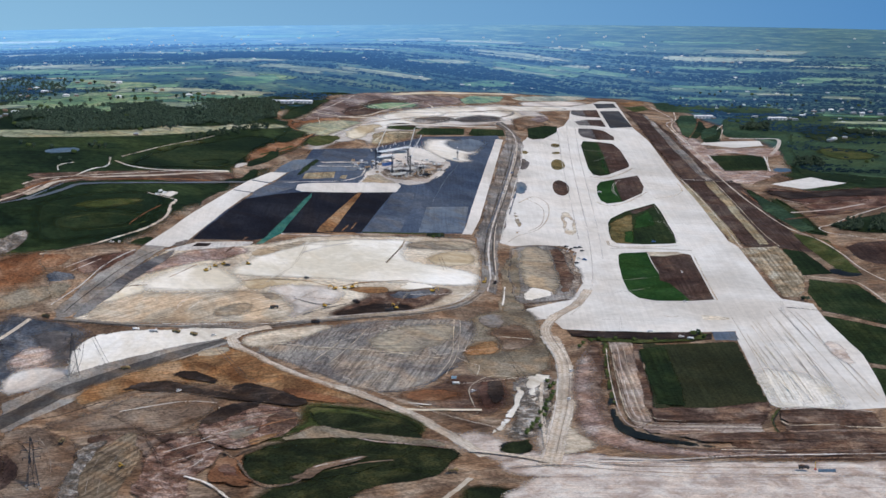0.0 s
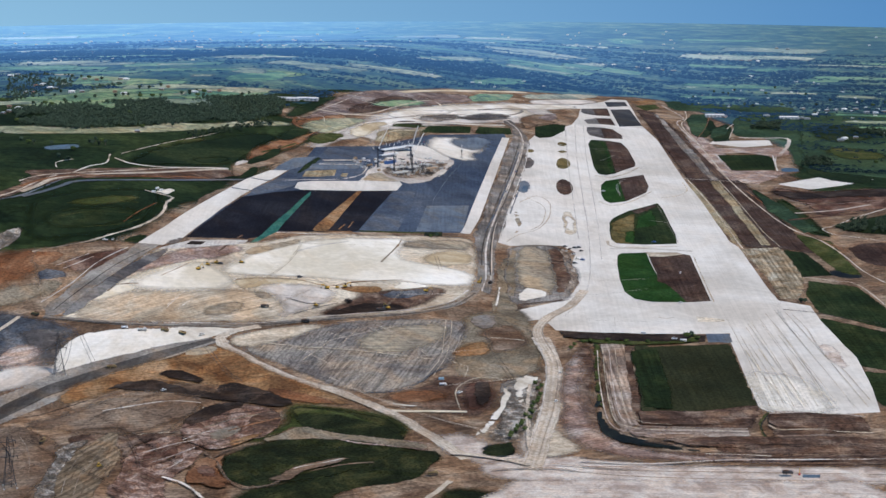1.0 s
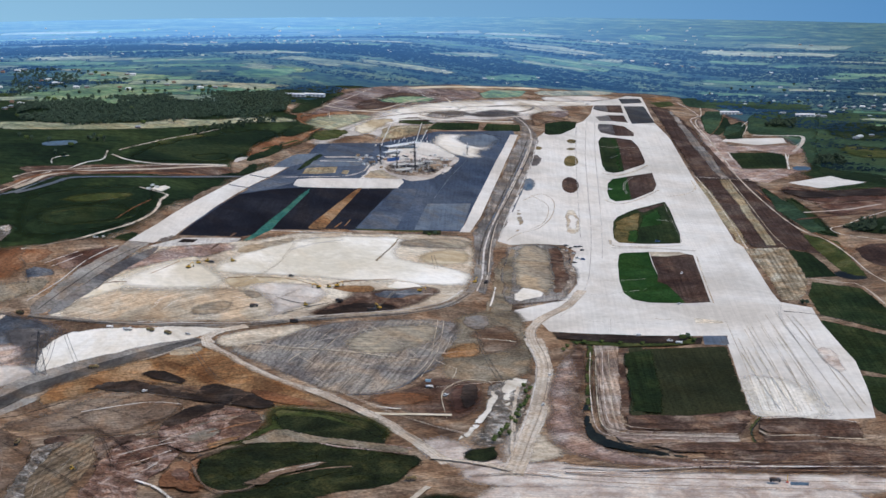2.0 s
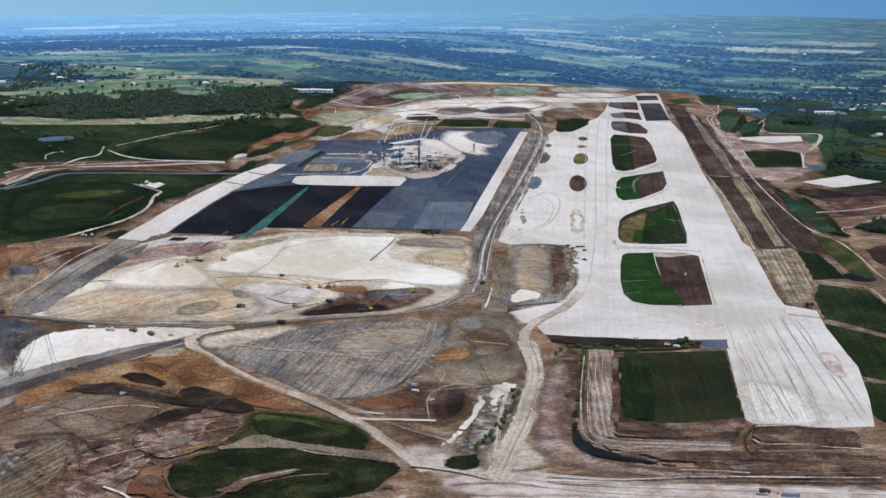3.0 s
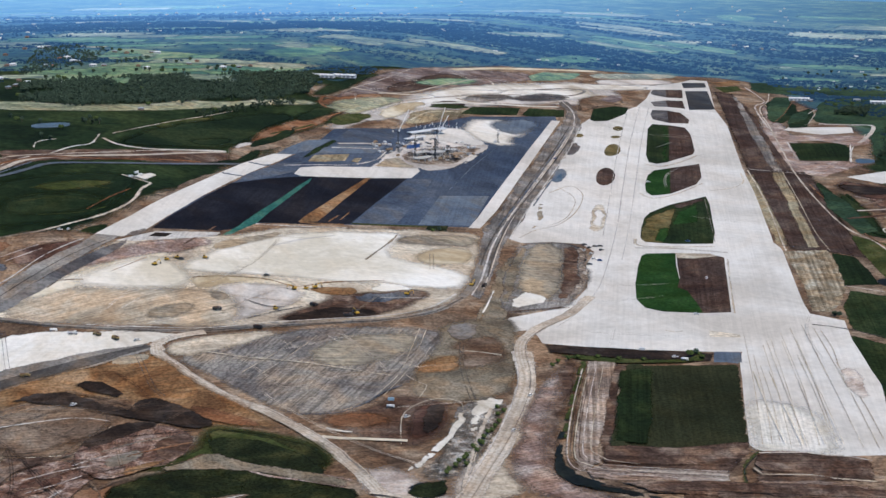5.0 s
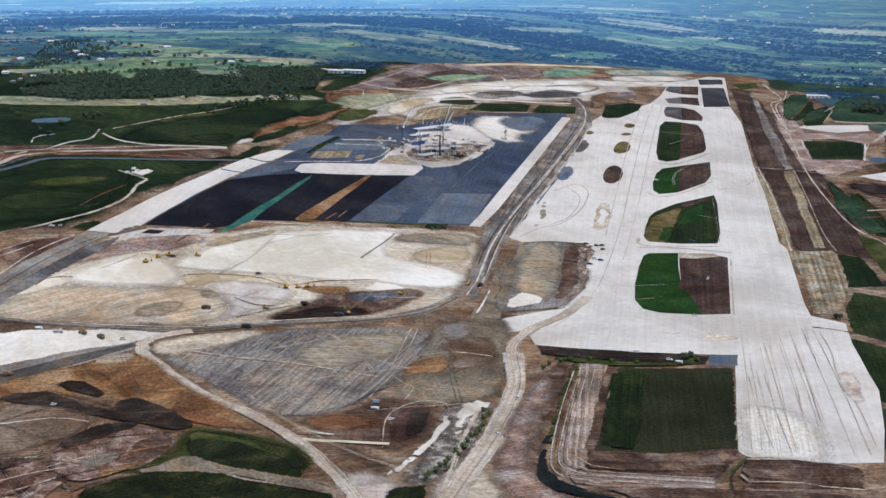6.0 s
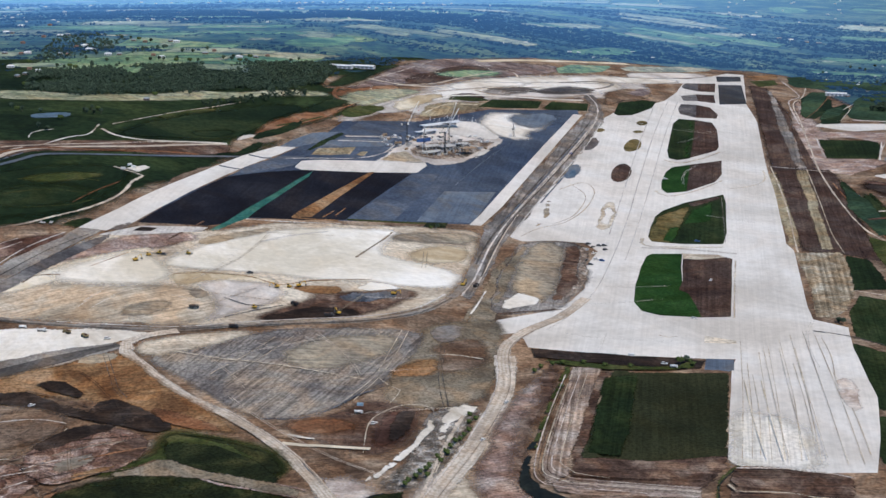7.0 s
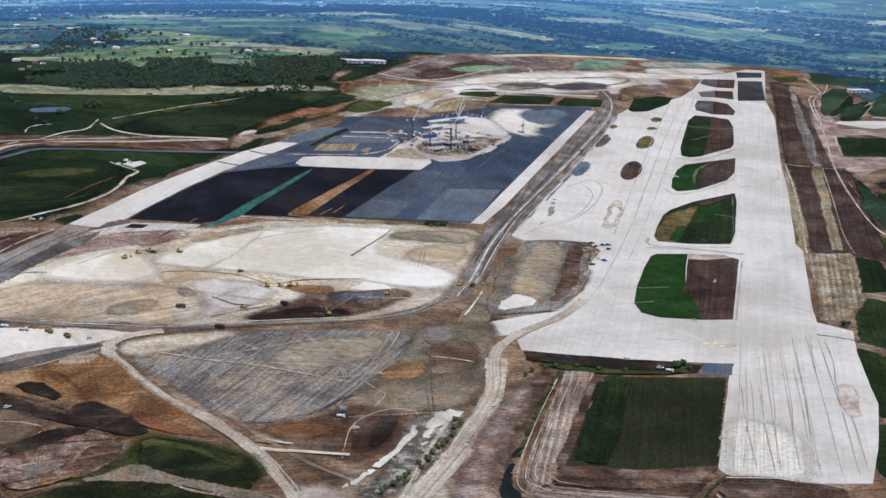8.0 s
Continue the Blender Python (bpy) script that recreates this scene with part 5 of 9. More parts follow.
road("road", [(-420.2, 370.1), (-412.7, 370.8), (-409.9, 374.1)], 6.1, light_gravel, "grey joint across the strip")
patch("apron", [(-300.2, 346.7), (-295.5, 349.8), (-297.0, 387.8), (-306.3, 494.9), (-318.6, 635.4), (-323.1, 631.8), (-313.9, 515.3), (-305.3, 411.6), (-301.2, 367.1)], white_fill, 0.5, 0, 0, "pale concrete strip beside the apron")
patch("corridor", [(-333.4, 694.0), (-329.4, 707.7), (-315.2, 678.0), (-304.6, 632.2), (-297.6, 572.3), (-289.3, 480.0), (-283.3, 393.5), (-279.3, 343.6), (-273.8, 300.1), (-267.7, 262.3), (-267.7, 241.4), (-272.2, 243.2), (-279.4, 279.4), (-287.2, 318.3), (-294.5, 349.4), (-296.5, 386.9), (-305.8, 493.8), (-317.9, 633.9), (-321.5, 672.2)], grey_track, 2, 0, 1.5, "grey haul corridor with many wheel tracks")
road("road", [(-331.1, 700.0), (-318.0, 671.9), (-308.6, 627.4), (-300.2, 540.1), (-292.7, 436.4), (-287.6, 369.0), (-282.5, 322.3), (-274.3, 272.8), (-271.7, 245.4)], 3.5, pale_sand, "pale haul road")
road("road", [(-308.7, 634.1), (-301.4, 568.0), (-293.8, 467.2), (-287.8, 389.4), (-281.5, 335.5), (-274.9, 293.7), (-269.7, 258.1)], 3.1, road_beige, "pale haul road")
road("road", [(-310.0, 621.2), (-303.2, 546.4), (-295.3, 441.6), (-289.0, 365.0), (-283.5, 315.5), (-275.8, 271.7)], 3.4, track_dark, "dark wheel track")
road("road", [(-301.6, 584.1), (-295.1, 496.4), (-289.0, 403.9), (-284.7, 355.6), (-278.9, 313.4), (-272.2, 274.3)], 2.9, track_dark, "dark wheel track")
road("road", [(-303.5, 569.7), (-296.0, 468.3), (-290.3, 388.5)], 2.6, track_dark, "dark wheel track")
road("road", [(-305.8, 591.6), (-297.8, 493.5), (-291.8, 410.0), (-289.3, 360.8)], 2.5, light_gravel, "pale edge of the haul road")
road("road", [(-304.6, 627.8), (-296.9, 563.0), (-290.4, 479.0), (-283.8, 393.1), (-279.3, 343.6)], 2.6, worn_white, "pale edge of the haul road")
road("road", [(-283.9, 411.6), (-286.6, 450.0), (-288.7, 480.6)], 3.1, light_gravel, "pale blue grey silt")
# pale fill south of the apron
patch("fill", [(-435.6, 137.1), (-432.6, 146.2), (-428.7, 170.2), (-424.0, 200.0), (-423.8, 214.9), (-416.2, 228.5), (-410.1, 236.8), (-383.4, 251.9), (-361.6, 284.1), (-344.3, 300.0), (-312.4, 327.3), (-294.5, 341.7), (-287.7, 317.9), (-280.1, 278.9), (-277.1, 251.2), (-277.3, 228.3), (-286.9, 207.4), (-304.6, 191.3), (-321.8, 175.9), (-343.7, 162.3), (-375.5, 150.3), (-412.2, 139.5), (-432.1, 134.9)], pale_grey, 3, 1, 4, "pale beige graded fill")
patch("fill", [(-433.9, 138.7), (-427.0, 161.0), (-414.8, 173.3), (-395.3, 181.0), (-374.0, 191.2), (-364.5, 192.6), (-352.9, 188.2), (-345.0, 174.3), (-348.5, 162.1), (-376.1, 151.9), (-412.8, 141.0)], tan_field, 3, 1, 8, "tan graded field with long rake marks")
patch("fill", [(-425.4, 185.4), (-420.9, 208.1), (-412.9, 223.7), (-401.2, 234.6), (-388.0, 245.9), (-385.6, 235.9), (-393.5, 221.7), (-405.0, 210.8), (-415.1, 197.6)], pink_earth, 3, 1, 4.3, "pinkish stripped earth")
patch("fill", [(-431.8, 157.6), (-423.4, 175.3), (-415.1, 197.6), (-402.5, 217.9), (-393.8, 219.2), (-401.1, 204.6), (-408.0, 189.9), (-413.6, 176.2), (-420.5, 163.4), (-426.9, 155.3)], cream_sand, 3, 1, 3.4, "yellowish sand")
patch("fill", [(-417.5, 176.4), (-415.6, 189.7), (-408.1, 205.7), (-401.1, 214.3), (-390.8, 211.5), (-379.1, 205.9), (-376.0, 193.6), (-384.2, 184.8), (-395.8, 182.0), (-406.5, 177.3)], white_bright, 3, 1, 7.2, "bright cream sand fill")
patch("fill", [(-386.9, 208.0), (-383.0, 221.9), (-379.0, 239.6), (-369.6, 258.8), (-354.6, 279.6), (-338.3, 298.8), (-321.2, 312.4), (-321.5, 296.3), (-319.6, 281.2), (-314.0, 272.5), (-299.0, 274.4), (-286.9, 273.7), (-279.2, 269.2), (-278.1, 255.3), (-284.2, 246.4), (-295.9, 242.0), (-305.8, 240.5), (-319.2, 233.1), (-330.5, 227.9), (-350.8, 218.8), (-368.9, 211.7), (-380.2, 207.4)], white_bright, 3, 1, 5, "bright white sand fill")
patch("fill", [(-385.4, 242.6), (-376.8, 256.0), (-363.9, 274.4), (-365.6, 263.0), (-374.3, 248.9), (-381.1, 230.9)], grey_beige, 3, 1, 2.1, "grey beige dust")
patch("fill", [(-324.5, 303.0), (-310.6, 320.3), (-292.6, 333.3), (-289.5, 316.3), (-304.1, 305.6), (-320.2, 295.2)], grey_beige, 3, 1, 4.7, "grey beige graded earth")
patch("fill", [(-303.9, 274.6), (-308.4, 287.9), (-298.9, 306.8), (-288.6, 310.0), (-283.7, 291.1), (-292.1, 278.9)], cream_sand, 3, 1, 5.3, "yellowish sand")
patch("fill", [(-378.2, 202.1), (-365.9, 210.5), (-345.2, 217.6), (-337.8, 214.4), (-347.3, 208.7), (-363.2, 203.2), (-370.2, 191.1), (-374.7, 194.2)], cream_sand, 3, 1, 3.1, "yellow excavated sand")
patch("fill", [(-366.8, 197.7), (-354.8, 208.0), (-338.0, 211.2), (-330.7, 204.0), (-335.7, 188.7), (-342.6, 172.8), (-347.6, 166.4), (-347.3, 180.7), (-356.0, 190.1)], pale_sand, 3, 1, 5.3, "pale dusty ground")
patch("fill", [(-381.3, 155.9), (-376.1, 170.5), (-368.3, 177.3), (-363.0, 171.2), (-369.0, 158.5)], grey_beige, 3, 1, 3.1, "grey brown damp ground")
patch("fill", [(-366.6, 188.1), (-362.6, 194.3), (-356.2, 190.7), (-358.4, 182.7)], grey_beige, 3, 1, 1.8, "grey damp ground")
patch("fill", [(-333.4, 175.8), (-326.5, 190.8), (-321.2, 205.7), (-321.5, 215.0), (-315.9, 221.8), (-302.8, 229.4), (-293.8, 238.9), (-287.0, 239.0), (-287.6, 225.4), (-292.5, 209.8), (-305.3, 194.0), (-322.3, 177.8)], mud_brown, 3, 1, 4, "dark wet earth")
patch("fill", [(-330.2, 178.1), (-321.7, 191.1), (-315.0, 201.6), (-297.0, 208.1), (-305.5, 194.6), (-322.7, 179.0)], dark_mud, 3, 1, 3, "dark wet mud")
patch("fill", [(-314.9, 218.3), (-292.9, 235.1), (-292.0, 226.9), (-301.6, 215.9), (-310.9, 213.4)], blue_mud, 3, 1, 2.8, "blue grey wet clay")
patch("fill", [(-334.0, 211.3), (-326.3, 222.5), (-314.8, 226.7), (-315.1, 219.0), (-321.9, 212.3)], ochre_earth, 3, 1, 2.6, "ochre excavated earth")
patch("fill", [(-311.4, 225.5), (-307.8, 238.3), (-300.0, 240.1), (-292.8, 237.8), (-302.4, 228.0)], white_bright, 2, 0, 2, "white sand tongue")
road("road", [(-377.7, 200.9), (-365.4, 209.2), (-349.5, 215.0), (-337.6, 213.8), (-327.3, 225.9), (-308.6, 241.3)], 3.3, ochre_earth, "ochre line of subsoil")
road("road", [(-323.7, 262.5), (-323.1, 279.2), (-322.7, 296.3), (-323.5, 307.6)], 4.2, olive_mud, "brown drift mark")
road("road", [(-303.0, 290.4), (-299.6, 279.1), (-296.4, 268.3)], 1.4, grey_beige, "wheel track over the sand")
road("road", [(-301.7, 291.5), (-298.3, 280.2), (-295.1, 269.4)], 1.4, grey_beige, "wheel track over the sand")
road("road", [(-425.4, 167.4), (-424.5, 174.8), (-415.6, 179.6)], 3.2, brown_earth, "low brown ridge")
road("road", [(-409.3, 191.2), (-405.6, 200.9), (-402.3, 210.8)], 2.2, brown_earth, "low brown ridge")
road("road", [(-394.7, 231.6), (-393.1, 245.7), (-391.6, 259.2)], 4.2, mud_brown, "brown cut")
road("road", [(-394.8, 227.7), (-392.7, 226.6), (-389.4, 230.3)], 3.9, brown_earth, "brown cut")
road("road", [(-362.6, 252.4), (-356.1, 267.1), (-345.3, 285.0)], 4.5, white_fill, "white sand track")
road("road", [(-351.2, 190.5), (-340.3, 187.7), (-333.8, 190.5)], 3.5, grey_mud, "dark drainage line")
road("road", [(-342.6, 172.8), (-334.5, 185.1), (-327.7, 194.5)], 2.3, grey_mud, "faint soil line")
patch("fill", [(-420.7, 220.8), (-410.6, 238.1), (-387.2, 253.4), (-387.6, 247.0), (-401.2, 234.6), (-413.1, 224.3)], worn_white, 1, 0, 0, "white flat before the apron")
patch("fill", [(-410.8, 231.7), (-410.1, 236.8), (-403.6, 240.2), (-404.5, 234.9)], dark_mud, 1, 0, 0, "dark tipped mud")
patch("fill", [(-419.7, 227.3), (-416.9, 238.9), (-413.9, 240.8), (-414.4, 228.8)], grey_mud, 2, 0, 2, "dark tipped soil")
patch("corridor", [(-446.8, 144.5), (-443.9, 159.2), (-441.1, 180.3), (-438.3, 196.8), (-434.3, 208.4), (-431.1, 222.5), (-419.3, 227.5), (-423.1, 213.2), (-426.5, 193.7), (-429.9, 172.7), (-433.7, 148.6), (-436.8, 139.4), (-442.1, 135.2)], road_grey, 2, 0, 2, "pale grey haul ramp")
road("road", [(-448.6, 148.3), (-443.5, 168.9), (-440.3, 195.3), (-433.5, 215.6)], 2.5, worn_white, "pale edge of the haul ramp")
patch("corridor", [(-436.5, 139.0), (-431.7, 165.6), (-424.9, 202.2), (-423.1, 213.2), (-416.6, 227.5), (-417.5, 212.6), (-422.4, 181.7), (-428.3, 150.4), (-432.8, 137.4)], grey_mud, 3, 1, 2.3, "dark side of the haul ramp")
road("road", [(-440.5, 142.1), (-436.4, 170.3), (-431.0, 198.1), (-424.2, 218.9)], 2.5, track_dark, "dark wheel track")
road("road", [(-442.1, 135.2), (-427.8, 136.2), (-406.8, 138.5), (-374.0, 146.7), (-353.1, 155.0), (-333.7, 168.2), (-314.0, 182.0), (-294.2, 197.7), (-279.6, 217.4), (-274.5, 239.9), (-275.4, 264.0), (-279.7, 289.9)], 9.7, road_grey, "grey haul road")
road("road", [(-441.6, 134.2), (-427.3, 135.2), (-406.4, 137.5), (-373.8, 146.2), (-352.9, 154.5), (-333.5, 167.6), (-313.8, 181.4), (-294.0, 197.1), (-279.4, 216.7), (-274.0, 240.2)], 4.1, track_dark, "dark wheel track on the haul road")
road("road", [(-396.5, 142.6), (-374.8, 148.8), (-353.7, 156.7), (-334.7, 171.1), (-315.1, 185.8), (-295.3, 201.8), (-282.7, 219.8), (-277.8, 243.2)], 2.9, pale_sand, "pale edge of the haul road")
# sand yard and paved road
patch("fill", [(-466.6, 135.6), (-450.5, 133.6), (-431.9, 131.2), (-425.9, 125.7), (-423.7, 109.2), (-430.9, 96.4), (-442.8, 78.7)], blue_mud, 3, 1, 5, "dark blue grey mud")
patch("fill", [(-445.6, 121.3), (-430.0, 125.9), (-424.4, 117.5), (-426.2, 103.0), (-438.5, 103.3)], grey_mud, 3, 1, 4.3, "grey brown mud")
patch("fill", [(-442.8, 78.7), (-432.3, 87.8), (-420.1, 88.4), (-417.5, 99.1), (-411.1, 82.1), (-424.9, 69.4), (-435.3, 60.9)], pale_sand, 3, 1, 4, "pale streaks in the mud")
patch("fill", [(-445.1, 91.0), (-444.0, 103.9), (-434.2, 108.0), (-428.1, 100.3), (-432.9, 89.4), (-440.5, 84.6)], pink_earth, 3, 1, 3.8, "pinkish mud")
patch("fill", [(-422.0, 104.7), (-419.6, 119.2), (-415.7, 127.3), (-394.3, 137.6), (-366.1, 144.9), (-354.9, 148.0), (-365.3, 136.8), (-374.8, 125.3), (-388.2, 107.6), (-404.5, 88.0), (-413.5, 78.4), (-421.1, 93.3)], white_sand, 3, 1, 3, "pale sand yard")
road("road", [(-424.0, 123.3), (-416.7, 99.7), (-413.3, 81.6)], 0.92, track_dark, "wheel track over the yard")
road("road", [(-425.2, 122.9), (-418.4, 99.3), (-414.9, 81.2)], 0.92, track_dark, "wheel track over the yard")
road("road", [(-421.8, 123.9), (-412.7, 108.8), (-404.0, 94.6)], 0.82, grey_track, "wheel track over the yard")
road("road", [(-420.6, 124.3), (-412.1, 110.6), (-404.1, 97.7)], 0.82, grey_track, "wheel track over the yard")
patch("corridor", [(-431.7, 52.4), (-418.5, 83.0), (-401.1, 103.7), (-386.2, 120.4), (-369.0, 135.8), (-361.1, 135.6), (-376.5, 112.5), (-390.7, 90.8), (-404.7, 59.1), (-415.0, 33.9), (-417.4, 18.9)], road_grey, 2, 0, 2, "grey bed of the haul road")
patch("corridor", [(-427.1, 41.5), (-414.6, 72.9), (-397.4, 96.4), (-384.2, 114.2), (-367.2, 133.8), (-364.4, 132.7), (-378.5, 111.4), (-393.8, 89.5), (-410.7, 62.7), (-421.4, 28.1)], track_dark, 1, 0, 0, "dark paved haul road")
# middle ground
patch("fill", [(-275.7, 191.8), (-262.6, 218.6), (-246.8, 225.4), (-233.1, 164.4), (-230.6, 129.1), (-239.4, 124.9), (-255.4, 119.5), (-267.8, 135.3), (-269.3, 164.4)], olive_mud, 3, 1, 5, "brown graded earth")
patch("fill", [(-350.9, 127.0), (-345.0, 145.7), (-327.0, 162.4), (-304.4, 182.4), (-279.0, 195.6), (-270.7, 192.8), (-268.0, 172.4), (-267.3, 150.8), (-268.3, 139.9), (-270.9, 122.1), (-272.7, 111.1), (-280.0, 98.7), (-293.2, 92.8), (-311.5, 102.2), (-331.9, 116.1), (-342.8, 120.8)], grey_plough, 3, 1, 4, "grey graded field with wheel marks")
patch("fill", [(-360.1, 132.7), (-351.3, 150.1), (-332.1, 163.5), (-323.8, 167.3), (-340.7, 140.5), (-349.3, 125.8)], pale_grey, 3, 1, 3.8, "pale dusty ground")
patch("fill", [(-312.3, 146.1), (-301.3, 171.6), (-282.1, 188.6), (-276.1, 183.9), (-279.3, 160.1), (-292.3, 140.8)], grey_beige, 3, 1, 6, "pale side of the grey field")
patch("fill", [(-268.4, 148.2), (-267.2, 165.3), (-257.3, 176.5), (-252.4, 156.8), (-265.5, 147.3)], ochre_earth, 3, 1, 3.5, "ochre soil")
patch("fill", [(-265.9, 181.0), (-257.7, 196.9), (-246.1, 198.4), (-239.4, 177.3), (-247.7, 162.4), (-251.9, 157.0), (-257.2, 175.8)], tan_earth, 3, 1, 5, "tan brown graded earth")
patch("fill", [(-270.1, 198.7), (-261.6, 214.0), (-257.8, 192.8), (-265.1, 187.7)], grey_mud, 3, 1, 2.6, "grey damp ground")
road("road", [(-346.1, 136.0), (-330.0, 136.5), (-310.2, 139.7), (-292.1, 140.2), (-274.1, 140.5)], 3.4, pale_grey, "pale wheel track")
road("road", [(-278.9, 193.3), (-275.2, 169.2), (-271.7, 143.4), (-273.0, 120.1)], 1.2, pale_grey, "pale wheel track")
road("road", [(-276.4, 194.6), (-272.6, 170.3), (-269.7, 142.8), (-270.3, 119.7)], 1.2, pale_grey, "pale wheel track")
road("road", [(-270.5, 143.9), (-264.4, 137.9), (-258.7, 134.5), (-257.7, 120.0)], 1.4, pale_grey, "pale wheel track")
road("road", [(-317.9, 163.8), (-320.5, 142.8), (-325.0, 122.1)], 1.5, pale_grey, "pale wheel track")
road("road", [(-312.1, 167.9), (-314.3, 145.2), (-318.0, 121.5)], 1.4, pale_grey, "pale wheel track")
road("road", [(-260.0, 183.8), (-254.3, 163.4), (-247.7, 144.2), (-240.1, 126.0)], 0.9, track_dark, "dark wheel track")
road("road", [(-258.7, 184.4), (-253.1, 163.9), (-246.0, 144.8), (-238.5, 126.5)], 0.9, track_dark, "dark wheel track")
road("road", [(-267.1, 166.9), (-255.5, 176.6), (-241.8, 177.8)], 2.7, pale_grey, "pale wheel track")
road("road", [(-269.1, 175.0), (-268.1, 163.5), (-267.7, 150.7)], 1.1, pale_sand, "pale bank")
road("road", [(-292.8, 92.9), (-280.0, 98.7), (-273.1, 112.3), (-270.7, 123.5), (-266.8, 131.6)], 3.3, blue_mud, "dark ditch round the grey field")
patch("fill", [(-271.1, 105.3), (-267.0, 122.1), (-251.7, 122.1), (-243.9, 118.0), (-240.2, 96.5), (-242.1, 77.5), (-252.9, 76.3), (-273.2, 82.5), (-286.2, 90.7)], mud_brown, 3, 1, 5, "dark brown tracked earth")
patch("fill", [(-258.3, 112.0), (-251.6, 121.4), (-244.5, 115.1), (-241.7, 94.2), (-245.2, 79.7), (-252.7, 88.4)], red_earth, 3, 1, 4, "rusty tracked earth")
patch("fill", [(-253.2, 114.9), (-248.7, 120.4), (-244.7, 112.4), (-242.9, 95.7), (-245.3, 86.9), (-250.6, 99.7)], dark_mud, 3, 1, 2.4, "dark tracked earth")
patch("fill", [(-284.2, 91.3), (-272.1, 101.2), (-258.8, 99.0), (-264.2, 87.5), (-275.8, 84.1)], rust_earth, 3, 1, 3.6, "orange brown earth")
patch("fill", [(-244.3, 117.9), (-239.1, 123.6), (-233.3, 121.4), (-237.5, 106.9), (-237.2, 94.2)], grey_track, 3, 1, 1.8, "grey tracked margin")
road("road", [(-250.6, 76.9), (-257.6, 100.7), (-256.6, 113.8), (-251.7, 122.1), (-243.1, 122.3), (-237.5, 106.9)], 1.8, pale_grey, "pale wheel track round the tracked earth")
patch("fill", [(-241.3, 118.8), (-233.9, 129.4), (-227.7, 128.7), (-224.8, 104.2), (-222.9, 68.0), (-227.3, 61.1), (-235.7, 55.4), (-236.1, 91.4)], grey_rubble, 3, 1, 4, "grey stony ground")
patch("fill", [(-241.3, 116.2), (-237.0, 112.2), (-235.1, 98.0), (-235.8, 79.3), (-237.9, 60.5), (-242.7, 50.3), (-241.0, 64.3), (-238.4, 85.2), (-238.8, 101.3)], white_sand, 3, 0, 1.3, "white sand spill")
patch("fill", [(-237.9, 124.0), (-233.9, 129.4), (-227.7, 128.7), (-228.2, 120.4), (-231.0, 111.5), (-229.9, 93.2), (-225.5, 67.3), (-226.6, 67.0), (-232.5, 95.6), (-235.6, 111.4)], white_sand, 3, 0, 1.6, "white sand spill")
road("road", [(-230.7, 122.3), (-228.2, 96.8), (-223.6, 67.8)], 2, white_sand, "white sand wheel track")
road("road", [(-277.9, 75.8), (-265.4, 77.0), (-249.3, 79.7)], 6.3, cream_sand, "cream sand strip")
road("road", [(-278.7, 82.7), (-274.0, 81.7), (-269.2, 81.8)], 5.1, white_sand, "white sand spill")
road("road", [(-291.4, 80.2), (-282.8, 79.7), (-274.6, 80.3)], 4.3, brown_earth, "brown track")
road("road", [(-351.9, 153.0), (-360.7, 144.5), (-364.2, 135.4), (-360.5, 128.4), (-346.1, 117.3), (-325.1, 103.3), (-303.4, 91.0), (-281.5, 75.4), (-264.6, 59.7), (-251.5, 44.7), (-241.0, 30.2)], 14, road_beige, "pale gravel road")
road("road", [(-361.1, 132.3), (-346.5, 119.6), (-325.5, 105.6), (-303.7, 93.2), (-281.8, 77.7), (-264.8, 62.0), (-251.7, 46.8)], 1.3, track_tan, "brown wheel track")
road("road", [(-216.6, 23.4), (-218.2, 57.8), (-219.2, 86.9), (-222.3, 124.9), (-226.7, 155.5), (-236.3, 184.9)], 23, road_beige, "pale gravel road")
road("road", [(-230.2, 165.5), (-237.0, 186.2), (-238.7, 201.8), (-236.1, 220.2), (-229.3, 243.4), (-226.6, 272.0)], 14, road_beige, "pale gravel road")
road("road", [(-216.1, 36.5), (-217.1, 63.8), (-217.9, 90.4), (-220.6, 125.4), (-225.4, 155.9), (-234.6, 185.6), (-236.7, 201.1), (-234.0, 219.4), (-227.8, 242.3)], 1.4, track_tan, "brown wheel track")
road("road", [(-220.3, 30.2), (-221.1, 59.8), (-222.3, 89.1), (-225.1, 124.0), (-229.8, 154.4), (-238.9, 183.8)], 2.7, pale_sand, "pale edge of the gravel road")
# foreground earth
patch("fill", [(-407.7, 67.0), (-395.0, 87.2), (-380.5, 106.0), (-364.8, 124.0), (-357.9, 125.2), (-330.1, 104.7), (-307.7, 90.9), (-289.4, 75.5), (-308.6, 74.8), (-319.6, 75.8), (-334.2, 80.4), (-350.9, 89.3), (-371.3, 84.8), (-388.6, 73.8), (-395.9, 61.3), (-401.4, 54.6)], ochre_earth, 3, 1, 4, "orange brown earth")
patch("fill", [(-398.2, 48.3), (-390.1, 58.3), (-380.4, 70.4), (-364.8, 70.0), (-348.7, 65.8), (-346.4, 60.3), (-350.4, 51.7), (-353.3, 34.5), (-366.4, 31.3), (-380.5, 30.2), (-388.0, 28.3)], tan_earth, 3, 1, 4, "pinkish tan graded pad")
patch("fill", [(-333.4, 89.7), (-319.6, 87.9), (-297.5, 79.7), (-302.4, 75.4), (-320.1, 77.4)], rust_earth, 3, 1, 2.6, "rusty soil")
patch("fill", [(-373.8, 111.9), (-369.0, 122.6), (-362.8, 125.8), (-359.1, 121.2), (-363.2, 114.1)], grey_beige, 3, 1, 2.3, "grey stony patch")
